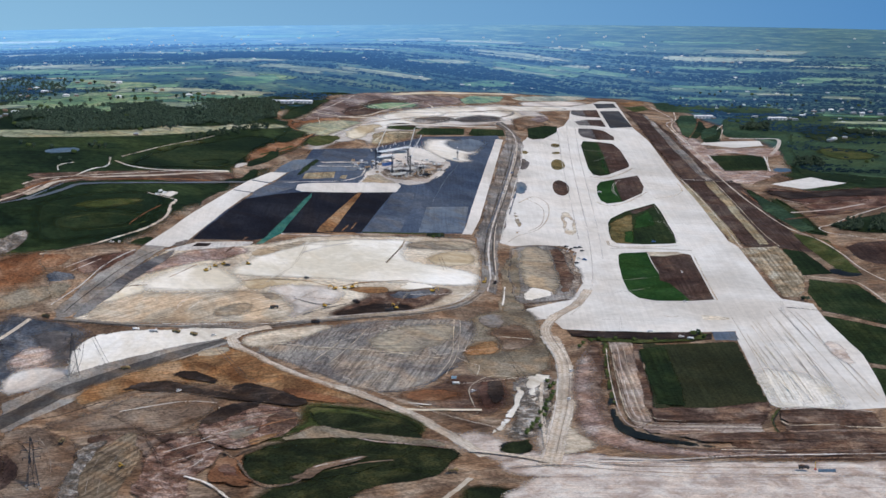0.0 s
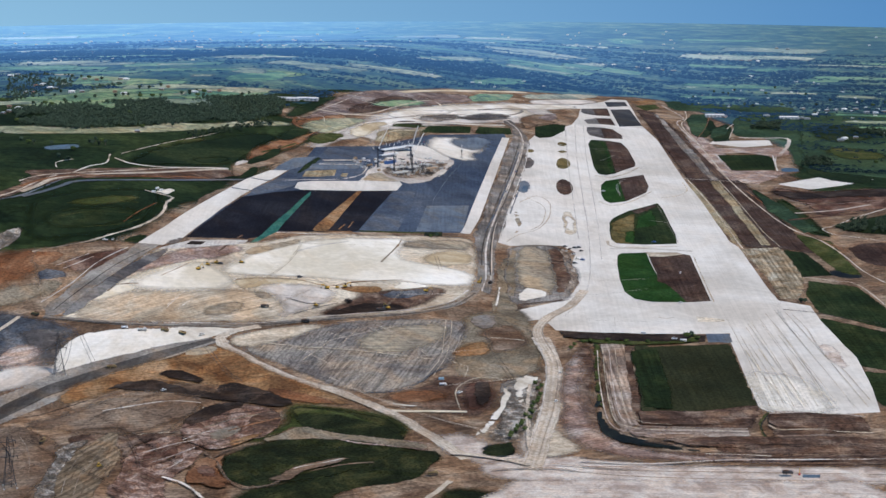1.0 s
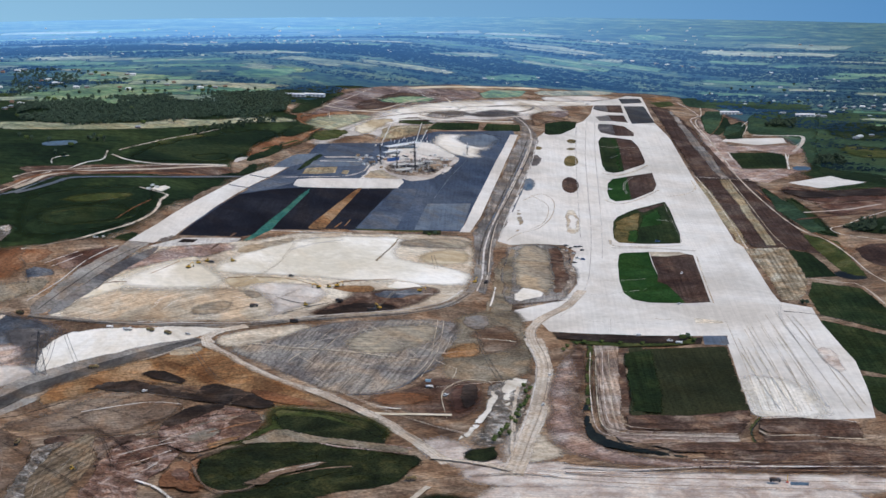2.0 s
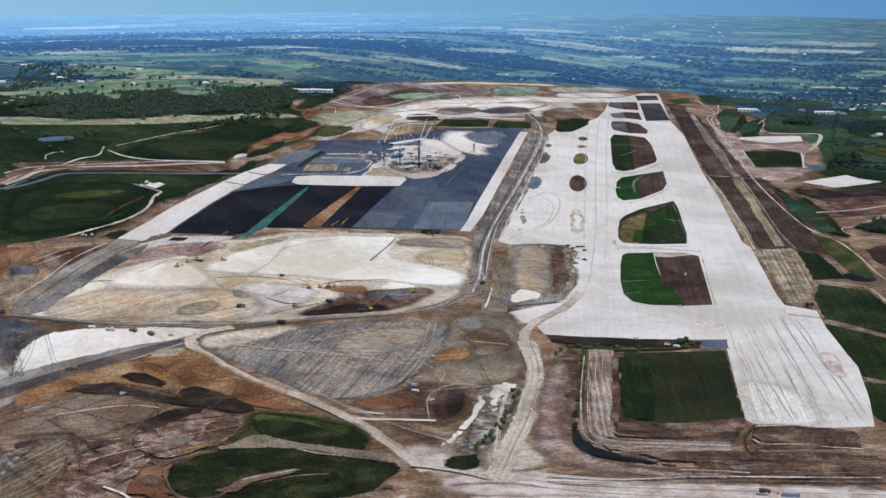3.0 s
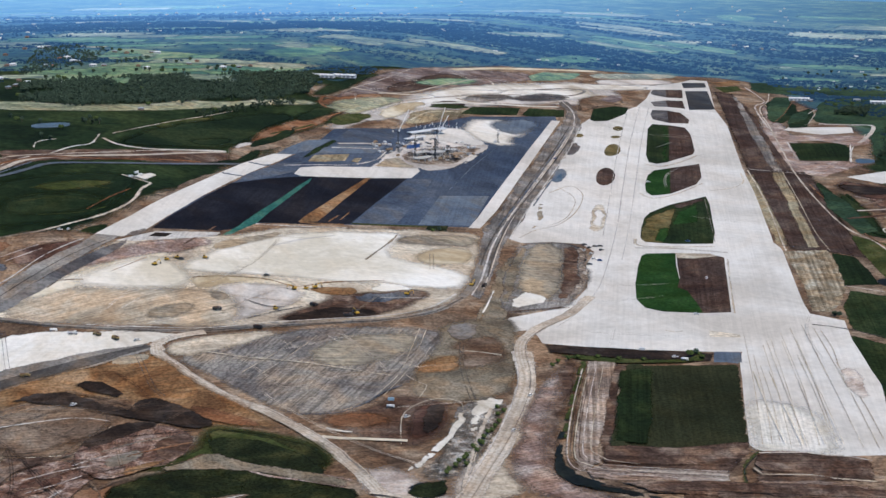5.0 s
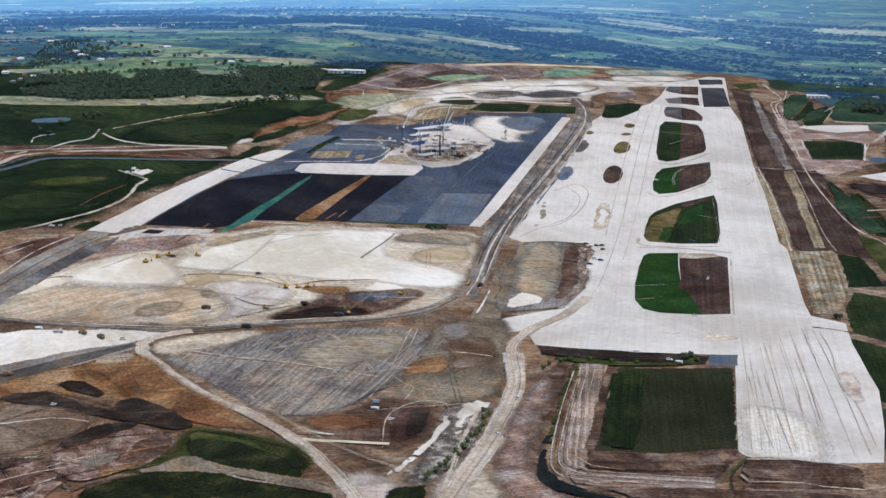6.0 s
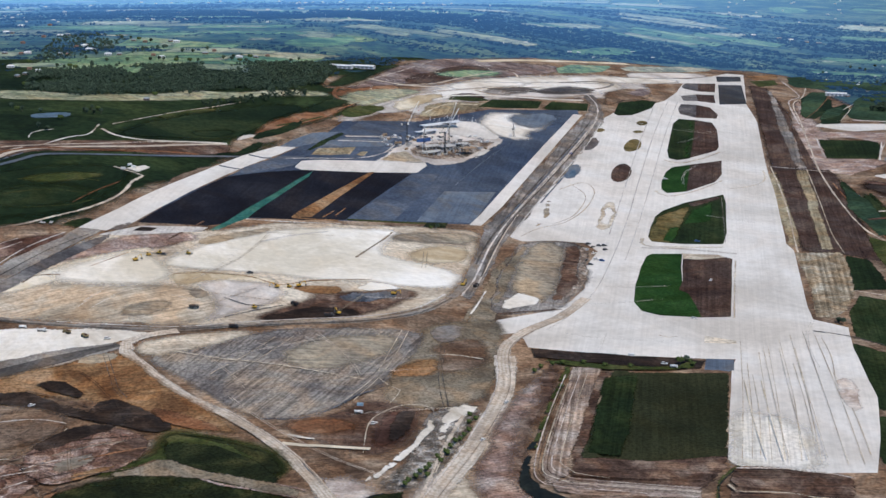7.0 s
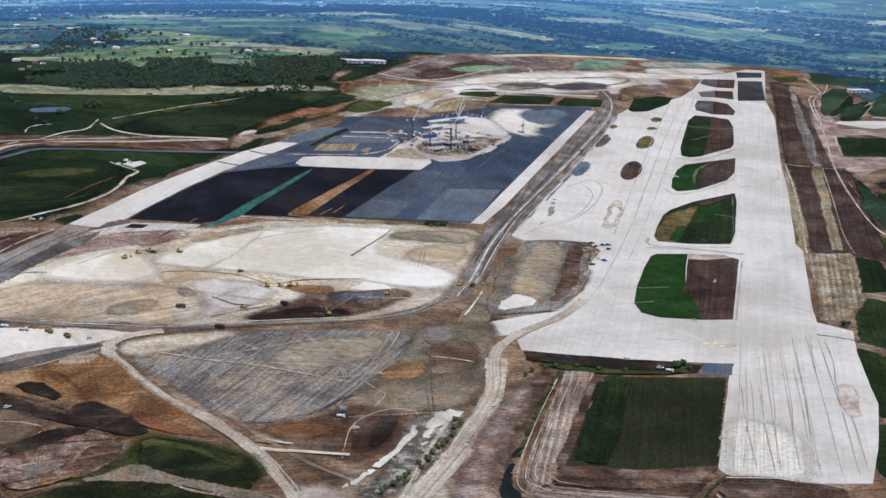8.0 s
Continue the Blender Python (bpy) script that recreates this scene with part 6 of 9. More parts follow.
road("road", [(-366.9, 123.3), (-358.3, 111.0), (-349.7, 98.7), (-343.3, 92.6)], 0.95, track_dark, "dark wheel track")
road("road", [(-365.3, 123.8), (-356.6, 111.5), (-348.1, 99.2), (-341.7, 93.1)], 0.95, track_dark, "dark wheel track")
road("road", [(-403.9, 59.4), (-397.7, 53.3), (-391.3, 48.3)], 0.99, track_dark, "dark wheel track")
road("road", [(-389.7, 53.0), (-391.0, 59.2), (-385.3, 71.4), (-370.7, 78.4)], 1.7, track_dark, "dark wheel track")
patch("fill", [(-356.6, 32.6), (-348.7, 47.7), (-346.8, 59.2), (-342.1, 67.6), (-325.2, 68.1), (-315.8, 68.3), (-313.4, 54.3), (-317.9, 43.2), (-328.9, 35.0), (-335.7, 26.8), (-342.3, 14.3), (-342.9, -1.8), (-343.9, -12.2), (-350.8, -14.0), (-356.6, 6.3), (-359.3, 24.9)], brown_earth, 3, 1, 4, "dark brown slope")
patch("fill", [(-353.3, 20.8), (-351.1, 29.6), (-342.1, 37.2), (-331.9, 42.5), (-324.9, 40.4), (-333.2, 30.7), (-338.2, 16.4), (-340.2, 5.2), (-340.4, -11.4), (-349.0, -13.6), (-352.6, 2.0)], pink_rubble, 3, 1, 4, "pale pink broken clay")
patch("fill", [(-348.9, 49.3), (-345.4, 65.0), (-329.8, 64.6), (-329.8, 59.0), (-338.8, 50.1), (-345.1, 44.2)], red_earth, 3, 1, 3.4, "dark red disturbed earth")
patch("fill", [(-336.9, 49.5), (-327.8, 58.4), (-319.4, 63.9), (-314.1, 60.8), (-315.6, 48.2), (-324.3, 38.9), (-332.8, 39.5)], brown_rubble, 3, 1, 4, "brown stony ground")
patch("fill", [(-340.4, 40.4), (-333.5, 51.4), (-327.1, 56.4), (-327.0, 50.9), (-333.2, 40.5)], grey_beige, 3, 1, 1.8, "grey clay band")
patch("fill", [(-386.5, 25.4), (-376.5, 30.6), (-364.1, 30.8), (-352.7, 33.0), (-358.1, 24.6), (-354.5, 6.9), (-349.0, -13.6), (-353.2, -14.6), (-360.7, 10.7), (-370.1, 21.6), (-380.7, 14.0)], mud_brown, 3, 1, 3, "dark soil edge")
patch("fill", [(-379.9, 12.5), (-373.8, 20.7), (-370.1, 23.8), (-365.3, 19.5), (-360.4, 2.7), (-356.8, -15.5), (-364.5, -17.5)], tan_furrow, 3, 1, 3, "tan bed with contour furrows")
road("road", [(-347.7, 63.3), (-346.3, 47.2), (-352.3, 36.9), (-362.7, 32.2)], 1.9, pale_grey, "pale edge track")
patch("fill", [(-390.8, 73.2), (-387.0, 82.3), (-375.8, 86.3), (-361.4, 82.5), (-348.4, 79.3), (-348.9, 88.7), (-343.5, 91.4), (-331.2, 86.9), (-317.6, 78.1), (-315.3, 74.1), (-319.0, 70.3), (-324.8, 69.9), (-335.3, 70.5), (-350.6, 72.0), (-365.7, 73.1), (-380.7, 73.6)], dark_mud, 2, 0, 1.2, "dark brown topsoil strip")
patch("fill", [(-376.9, 91.5), (-375.0, 97.0), (-368.3, 98.9), (-359.6, 93.6), (-355.1, 90.9), (-356.8, 87.1), (-369.1, 88.1)], dark_mud, 2, 0, 1.5, "dark brown topsoil heap")
road("road", [(-376.6, 86.7), (-362.4, 85.0), (-347.6, 81.2)], 2.3, brown_earth, "bare gap in the topsoil")
patch("grassland", [(-317.5, 70.1), (-312.6, 74.3), (-298.6, 73.5), (-278.6, 69.2), (-264.1, 58.1), (-264.8, 46.8), (-278.9, 41.0), (-295.0, 44.6), (-309.5, 37.1), (-321.0, 30.4), (-328.9, 35.0), (-316.0, 43.7), (-311.3, 53.2)], olive_grass, 3, 1, 5, "olive weedy margin")
patch("grassland", [(-315.6, 67.2), (-311.7, 71.7), (-298.3, 70.7), (-278.7, 66.3), (-265.9, 57.1), (-266.2, 48.6), (-279.8, 44.0), (-294.6, 46.3), (-307.5, 54.1)], rank_grass, 3, 1, 4, "dark rank grass")
patch("grassland", [(-324.2, 8.1), (-323.5, 21.7), (-315.3, 31.3), (-304.7, 40.5), (-291.7, 43.8), (-278.2, 39.0), (-262.2, 37.6), (-252.1, 34.8), (-256.0, 26.4), (-271.2, 16.8), (-289.1, -2.4), (-314.8, -8.9)], rank_grass, 3, 1, 4, "dark rank grass round a pool")
patch("grassland", [(-318.6, 21.3), (-316.5, 26.7), (-308.1, 26.1), (-304.8, 17.3), (-309.7, 11.8), (-314.7, 13.7)], dark_scrub, 2, 0, 2, "dark wet hollow in the grass")
patch("fill", [(-308.1, 50.1), (-308.1, 53.4), (-304.4, 48.8), (-305.2, 46.4)], pale_sand, 2, 0, 2, "white spilled stone")
road("road", [(-299.2, 47.9), (-284.0, 44.6), (-267.7, 43.3), (-255.5, 41.5)], 3.1, pink_earth, "pinkish bank")
road("road", [(-304.5, -11.2), (-299.1, -0.9), (-289.7, 9.6), (-279.2, 17.9), (-265.3, 22.5), (-255.1, 26.6)], 3.8, tan_earth, "tan earth track")
patch("fill", [(-333.6, -2.6), (-332.4, 9.8), (-328.0, 15.7), (-324.3, 19.9), (-322.8, 8.5), (-316.0, -3.2), (-310.5, -10.3), (-329.2, -15.0)], rust_earth, 2, 0, 2, "raw orange pit")
patch("fill", [(-408.2, 39.2), (-396.1, 42.4), (-383.5, 69.9), (-371.5, 75.1), (-354.9, 72.9), (-349.8, 67.8), (-349.7, 55.7), (-355.4, 45.6), (-365.4, 31.2), (-372.3, 37.3), (-387.5, 31.2), (-403.0, 31.7)], tan_earth, 3, 1, 4, "pinkish tan graded pad")
patch("fill", [(-419.4, 23.5), (-413.6, 30.5), (-408.3, 33.8), (-398.9, 26.9), (-390.6, 22.1), (-383.8, 11.0), (-380.6, -6.5), (-379.2, -23.3), (-380.5, -39.7), (-391.5, -41.6)], tan_earth, 3, 1, 3, "tan graded ground round a bed")
patch("fill", [(-410.7, 3.2), (-407.0, 2.0), (-400.1, -7.0), (-394.0, -20.3), (-393.4, -30.2), (-395.2, -33.2)], brown_soil, 2, 0, 1.5, "dark brown round bed")
road("road", [(-407.6, 22.4), (-400.0, 8.1), (-391.4, -14.1), (-385.3, -27.1)], 1.2, dark_mud, "dark drain round the bed")
road("road", [(-404.7, 22.8), (-395.3, 8.9), (-387.4, -7.7), (-382.2, -23.8)], 0.89, track_tan, "curved wheel track")
road("road", [(-409.6, 15.8), (-400.8, 4.9), (-392.9, -11.5)], 1.3, dark_mud, "dark drain")
patch("fill", [(-373.2, -38.4), (-379.3, -17.7), (-380.8, -0.6), (-383.1, 13.5), (-379.2, 20.4), (-375.6, 23.5), (-377.7, 8.3), (-375.4, -5.6), (-371.3, -21.9), (-366.6, -37.3)], grey_rubble, 3, 1, 2.3, "grey stony bank")
patch("fill", [(-371.9, -20.9), (-375.8, -5.6), (-377.9, 8.9), (-376.2, 24.0), (-372.7, 35.5), (-368.1, 29.0), (-364.3, 14.3), (-358.5, -8.4), (-351.9, -34.7), (-365.9, -37.1)], tan_furrow, 2, 0, 2, "tan bed with contour furrows")
road("road", [(-365.9, -31.9), (-371.2, -13.5), (-373.9, 3.6), (-372.9, 17.8), (-370.1, 28.6)], 0.84, track_tan, "furrow line")
road("road", [(-364.1, -31.5), (-369.3, -13.2), (-371.3, 2.2), (-370.7, 15.7), (-368.3, 24.7)], 0.84, brown_earth, "furrow line")
road("road", [(-361.9, -31.1), (-366.8, -13.3), (-368.5, 0.3), (-367.9, 11.3), (-366.3, 18.9)], 0.84, track_tan, "furrow line")
road("road", [(-359.3, -30.7), (-363.8, -13.9), (-365.4, -1.5), (-365.1, 6.9)], 0.74, brown_earth, "furrow line")
patch("fill", [(-367.1, 26.1), (-358.3, 34.3), (-348.8, 32.8), (-355.1, 24.5), (-360.3, 17.5), (-356.1, -2.2), (-352.4, -16.4), (-356.9, -8.1)], mud_brown, 3, 1, 1.9, "dark soil edge")
patch("fill", [(-359.0, 8.0), (-357.1, 24.2), (-349.0, 32.2), (-337.9, 25.0), (-333.2, 19.1), (-333.3, 1.8), (-334.6, -7.1), (-336.6, -13.6), (-331.0, -31.1), (-349.0, -34.2), (-355.0, -9.0)], pink_rubble, 3, 1, 3, "pale pink broken clay")
patch("fill", [(-353.5, 7.1), (-349.4, 20.0), (-342.5, 18.1), (-342.8, 6.0), (-347.0, -6.4)], red_earth, 3, 1, 2.7, "dark red disturbed earth")
patch("fill", [(-349.3, 47.3), (-348.3, 62.6), (-340.0, 67.9), (-324.5, 68.4), (-315.2, 59.6), (-313.8, 43.7), (-320.9, 30.3), (-328.6, 20.5), (-334.9, 20.6), (-346.6, 32.6)], pink_rubble, 3, 1, 3, "reddish broken clay")
patch("fill", [(-350.7, 45.8), (-348.3, 64.4), (-338.5, 70.6), (-331.3, 68.9), (-339.4, 58.2), (-344.2, 44.5)], dark_mud, 3, 1, 3, "dark disturbed soil")
patch("fill", [(-327.8, 56.0), (-321.6, 65.8), (-314.9, 58.4), (-314.6, 43.6), (-321.3, 40.0)], mud_brown, 3, 1, 3, "dark disturbed soil")
patch("fill", [(-337.1, 32.4), (-331.8, 46.7), (-325.8, 45.3), (-330.1, 28.7)], grey_beige, 3, 1, 2.2, "grey clay band")
patch("fill", [(-328.2, 26.6), (-323.1, 38.4), (-318.2, 44.2), (-317.8, 34.5), (-323.3, 23.8)], ochre_earth, 3, 1, 1.9, "ochre clay band")
patch("grassland", [(-321.2, 0.4), (-322.8, 18.5), (-313.5, 26.1), (-302.3, 31.7), (-290.2, 33.2), (-284.5, 28.1), (-289.4, 11.8), (-298.0, 1.6), (-302.3, -8.8), (-309.3, -12.2), (-316.7, -6.8)], rank_grass, 3, 1, 3, "dark rank grass round a hollow")
patch("grassland", [(-314.3, 67.3), (-311.6, 69.7), (-297.8, 67.3), (-281.0, 59.7), (-280.0, 54.8), (-300.3, 59.2), (-308.6, 57.7)], olive_grass, 3, 1, 2.8, "olive weedy margin")
patch("grassland", [(-311.9, 62.1), (-301.6, 64.7), (-283.0, 58.7), (-268.4, 49.4), (-264.2, 45.2), (-270.6, 39.1), (-285.0, 38.4), (-296.1, 40.7), (-305.4, 48.9)], rank_grass, 3, 1, 3, "dark rank grass")
patch("grassland", [(-298.8, -18.0), (-293.7, -3.9), (-283.8, 4.6), (-271.1, 20.8), (-264.9, 30.9), (-253.6, 36.6), (-249.5, 31.2), (-252.1, 15.3), (-256.4, 6.0), (-273.6, -6.0), (-281.5, -22.5), (-303.5, -26.3)], rank_grass, 3, 1, 3, "dark rank grass")
road("road", [(-296.6, 43.1), (-282.8, 37.5), (-270.1, 36.7), (-255.4, 35.0)], 5.4, pink_earth, "pinkish bank")
road("road", [(-332.7, 17.4), (-325.0, 7.9), (-316.0, -7.8), (-308.3, -14.2), (-301.4, -10.8), (-296.9, -0.5), (-293.3, 11.1)], 5.4, tan_earth, "tan earth track")
patch("fill", [(-332.2, -7.2), (-333.1, 10.7), (-332.3, 16.2), (-325.0, 7.9), (-317.5, -6.9), (-313.4, -17.3), (-321.4, -16.5), (-328.5, -10.0)], rust_earth, 2, 0, 2, "raw orange pit")
patch("fill", [(-329.7, -3.4), (-328.8, 7.2), (-322.8, -1.0), (-319.3, -11.7), (-323.4, -12.5)], red_earth, 2, 0, 1.5, "dark red pit floor")
road("road", [(-338.7, -9.5), (-331.7, -12.8), (-324.6, -19.3), (-316.4, -29.6)], 5.2, white_sand, "white sand track")
patch("grassland", [(-238.0, 38.7), (-236.4, 45.2), (-227.9, 50.5), (-225.1, 41.6), (-226.9, 34.6), (-233.7, 32.8)], rank_grass, 2, 0, 1.5, "dark rank grass hollow")
# walled field beside the runway
patch("embankment", [(-222, 153), (-216, 182), (-213, 187), (-203, 96), (-198, 71), (-184, 54), (-158, 52), (-86, 68), (-87, 51), (-154, 42), (-193, 43), (-206, 60), (-213, 80)], mud_brown, 3, 1, 4, "brown bank round the field")
patch("embankment", [(-221, 153), (-219, 173), (-210, 116), (-205, 83), (-197, 61), (-182, 52), (-158, 49), (-130, 52), (-130, 47), (-173, 42), (-198, 45), (-208, 59), (-215, 93)], pink_earth, 3, 1, 6, "pinkish bank of the ditch")
patch("field", [(-201, 184), (-196, 186), (-188, 121), (-184, 88), (-165, 95), (-143, 108), (-140, 105), (-144, 83), (-184, 77), (-189, 98)], mud_brown, 2, 0, 3, "reddish brown soil round the field")
patch("field", [(-210, 183), (-199, 186), (-192, 128), (-187, 88), (-184, 79), (-189, 69), (-192, 72), (-197, 91), (-202, 126)], plough_pale, 1, 0, 2, "pale ploughed strip")
patch("field", [(-189, 71), (-184, 78), (-144, 84), (-143, 74), (-185, 64)], plough_cross, 1, 0, 2, "pale ploughed strip")
patch("field", [(-137, 82), (-119, 85), (-101, 82), (-99, 77), (-134, 75)], plough_cross, 1, 0, 2, "pale ploughed strip")
road("road", [(-137, 105), (-140, 94), (-140, 85), (-138, 74)], 5, olive_grass, "grassy culvert ditch")
road("road", [(-137, 103), (-139, 94), (-140, 85), (-138, 76)], 2.5, pool_water, "dark water in a culvert ditch")
patch("embankment", [(-139, 97), (-129, 102), (-102, 101), (-99, 85), (-135, 76)], mud_brown, 2, 0, 2, "bare brown soil block")
patch("embankment", [(-158, 63), (-134, 70), (-89, 78), (-90, 65), (-154, 54)], mud_brown, 2, 0, 3, "bare brown soil bank")
patch("field", [(-196, 184), (-155, 197), (-141, 111), (-147, 107), (-167, 96), (-185, 91)], field_grass, 1, 0, 1, "dark green grass field")
patch("field", [(-213, 185), (-210, 186), (-202, 118), (-199, 98), (-202, 96), (-208, 140)], olive_grass, 1, 0, 1, "green ditch bank")
patch("ditch", [(-206, 117), (-202, 110), (-198, 84), (-193, 69), (-178, 59), (-159, 56), (-160, 53), (-180, 54), (-194, 59), (-200, 75)], pool_water, 1, 1, 1, "dark water in the ditch")
patch("embankment", [(-230, 199), (-206, 205), (-176, 209), (-165, 208), (-165, 197), (-173, 193), (-226, 188)], dark_mud, 2, 0, 2, "dark soil bank")
patch("embankment", [(-225, 187), (-205, 191), (-175, 195), (-172, 206), (-168, 205), (-168, 194), (-194, 185), (-214, 183)], olive_grass, 2, 1, 2, "grass on the bank")
road("road", [(-158, 238), (-146, 169), (-137, 111)], 1.1, pale_grey, "worn lengthwise rut in the runway")
road("road", [(-151, 210), (-141, 157), (-134, 112)], 1.1, pale_grey, "worn lengthwise rut in the runway")
road("road", [(-149, 225), (-137, 164), (-128, 113)], 1.1, pale_grey, "worn lengthwise rut in the runway")
road("road", [(-147, 234), (-134, 169), (-124, 114)], 1.1, pale_grey, "worn lengthwise rut in the runway")
road("road", [(-144, 243), (-129, 173), (-119, 115)], 1.1, pale_grey, "worn lengthwise rut in the runway")
road("road", [(-141, 251), (-125, 177), (-113, 116)], 1.1, pale_grey, "worn lengthwise rut in the runway")
road("road", [(-137, 257), (-119, 179), (-105, 117)], 1.1, pale_grey, "worn lengthwise rut in the runway")
road("road", [(-132, 254), (-114, 180), (-100, 118)], 1.1, pale_grey, "worn lengthwise rut in the runway")
road("road", [(-129, 251), (-123, 229), (-119, 206)], 1.1, pale_grey, "worn lengthwise rut in the runway")
road("road", [(-120, 209), (-108, 166), (-99, 127)], 1.1, pale_grey, "worn lengthwise rut in the runway")
road("road", [(-135, 215), (-125, 171), (-117, 132)], 1.1, pale_grey, "worn lengthwise rut in the runway")
road("road", [(-147, 197), (-138, 154), (-132, 116)], 1.1, pale_grey, "worn lengthwise rut in the runway")
patch("field", [(-196, 175), (-186, 183), (-178, 135), (-173, 99), (-184, 99), (-189, 131)], green_dark, 1, 0, 3, "darker green side of the field")
patch("embankment", [(-185, 95), (-166, 98), (-149, 107), (-141, 114), (-142, 106), (-144, 96), (-144, 90), (-163, 85), (-183, 79)], mud_brown, 2, 1, 3, "reddish brown soil below the field")
patch("embankment", [(-138, 104), (-135, 106), (-109, 107), (-102, 105), (-102, 94), (-117, 91), (-135, 90)], mud_brown, 2, 1, 3, "reddish brown soil block")
# haul roads
road("road", [(-452, 133), (-455, 119), (-460, 102)], 6, road_beige, "pale site track")
road("road", [(-231, 19), (-212, 25), (-188, 24), (-153, 27), (-88, 37)], 3, track_tan, "brown wheel track")
road("road", [(-212, 30), (-189, 29), (-154, 34), (-88, 44)], 3, track_tan, "brown wheel track")
road("road", [(-247, 33), (-239, 33), (-228, 31), (-218, 27)], 7, road_beige, "pale gravel road")
road("road", [(-231, 119), (-228, 91), (-224, 64), (-220, 40)], 5, road_beige, "pale gravel track")
road("road", [(-250, -22), (-246, -7), (-242, 6)], 7, white_sand, "white sand track")
road("road", [(-216, 898), (-211, 840), (-212, 797), (-198, 727), (-181, 639), (-167, 569), (-146, 488), (-130, 438), (-114, 410), (-103, 378), (-93, 341), (-76, 306)], 4, road_beige, "pinkish site track")
road("road", [(-124, 325), (-108, 320), (-97, 313), (-80, 254)], 4, road_beige, "pinkish site track")
road("road", [(-177, 742), (-152, 750), (-136, 753), (-133, 732), (-139, 698), (-141, 658), (-139, 617)], 2.6, white_sand, "white site track")
road("road", [(-60, 527), (-72, 511), (-92, 479), (-106, 451), (-113, 441), (-107, 428), (-92, 422), (-69, 412)], 2.6, white_sand, "white site track")
road("road", [(-207, 1009), (-207, 947), (-201, 915), (-184, 893), (-144, 886)], 3, road_beige, "pale lane")
road("road", [(-159, 393), (-147, 392), (-134, 392)], 3, track_dark, "dark cross drain")
road("road", [(-133, 259), (-121, 257), (-101, 248), (-81, 239)], 3, track_dark, "dark cross drain")
road("road", [(-183, 755), (-177, 799), (-173, 825)], 3, white_sand, "white site track")
patch("tarpaulin", [(-125, 37), (-119, 38), (-119, 35), (-125, 34)], pool_blue, 0.3, 0, 0, "pale blue sheet lying on the road side")


# furrows, ruts and streaks of soil
patch("earthworks", [(-186.0, 93.9), (-168.3, 95.3), (-153.5, 103.4), (-142.6, 110.6), (-144.6, 101.4), (-144.3, 88.2), (-163.0, 82.9), (-183.4, 78.9)], mud_brown, 1, 0, 0, "brown bank round the sown field")
road("road", [(-209.8, 172.7), (-204.5, 130.3), (-197.4, 86.7), (-191.9, 71.5), (-184.2, 68.8), (-161.7, 71.7), (-143.2, 75.2)], 1.8, pale_pink, "pale furrow round the sown field")
road("road", [(-207.7, 173.4), (-202.1, 131.0), (-195.1, 87.3), (-190.8, 76.4), (-183.8, 72.9), (-162.1, 75.6), (-143.4, 78.0)], 1.9, pale_grey, "pale furrow round the sown field")
road("road", [(-205.1, 174.3), (-199.4, 131.7), (-193.1, 90.9), (-189.5, 80.9), (-183.4, 76.6), (-162.5, 78.4), (-144.6, 81.1)], 1.6, pale_pink, "pale furrow round the sown field")
road("road", [(-202.6, 175.1), (-196.8, 132.4), (-191.1, 94.5), (-188.3, 86.0), (-183.0, 80.8), (-172.3, 80.0)], 1.3, pale_grey, "pale furrow round the sown field")
road("road", [(-207.6, 165.7), (-203.3, 130.6), (-196.2, 87.0), (-191.3, 73.9), (-183.9, 70.6), (-161.9, 73.3), (-143.3, 76.3)], 1.4, mud_brown, "brown furrow round the sown field")
road("road", [(-205.2, 166.5), (-200.9, 131.3), (-193.9, 88.8), (-190.1, 78.4), (-183.7, 74.7), (-162.3, 77.2), (-143.9, 79.6)], 1.4, mud_brown, "brown furrow round the sown field")
patch("earthworks", [(-137.4, 98.3), (-122.2, 102.8), (-107.0, 103.6), (-102.6, 102.4), (-100.5, 91.2), (-121.5, 87.0), (-134.6, 86.0), (-137.2, 90.0)], mud_brown, 1, 0, 0, "dark brown bed past the ditch")
road("road", [(-137.3, 86.5), (-133.9, 81.6), (-121.3, 84.8), (-99.1, 86.4)], 3.6, pale_grey, "pale rim of the brown bed")
road("road", [(-137.2, 100.8), (-122.4, 105.2), (-107.0, 106.6), (-101.7, 105.0)], 3, pale_pink, "pale rim of the brown bed")
patch("earthworks", [(-175.9, 64.1), (-143.0, 72.5), (-121.0, 76.9), (-93.9, 80.5), (-93.8, 68.5), (-123.8, 62.0), (-141.8, 59.1), (-163.6, 56.2)], mud_brown, 2, 0, 2, "dark brown strip along the ditch")
road("road", [(-180.7, 58.5), (-171.2, 57.6), (-158.3, 58.7)], 5.1, dark_mud, "wet dark foot of the bank")
road("road", [(-156.8, 61.2), (-134.9, 64.6), (-93.8, 71.7)], 2.4, dark_mud, "dark rut in the brown strip")
road("road", [(-201.7, 39.1), (-183.3, 39.1), (-158.6, 44.8), (-123.5, 55.8), (-93.8, 61.2)], 2.6, brown_earth, "brown rut")
road("road", [(-200.8, 34.1), (-175.6, 36.4), (-149.6, 45.0), (-123.2, 50.6), (-93.7, 57.1)], 3.8, pale_sand, "pale worn line of the haul way")
road("road", [(-199.9, 29.2), (-175.0, 32.4), (-147.4, 41.4), (-119.5, 47.5), (-93.7, 53.0)], 2.2, brown_earth, "brown rut")
road("road", [(-159.1, 49.4), (-148.4, 51.0), (-135.8, 51.6)], 2.9, white_sand, "white streak of spilled sand")
patch("pavement", [(-119.6, 204.6), (-111.8, 201.8), (-105.0, 171.6), (-108.6, 166.3), (-114.7, 185.5)], pale_pink, 3, 1, 2.3, "scuffed pinkish edge of the runway")
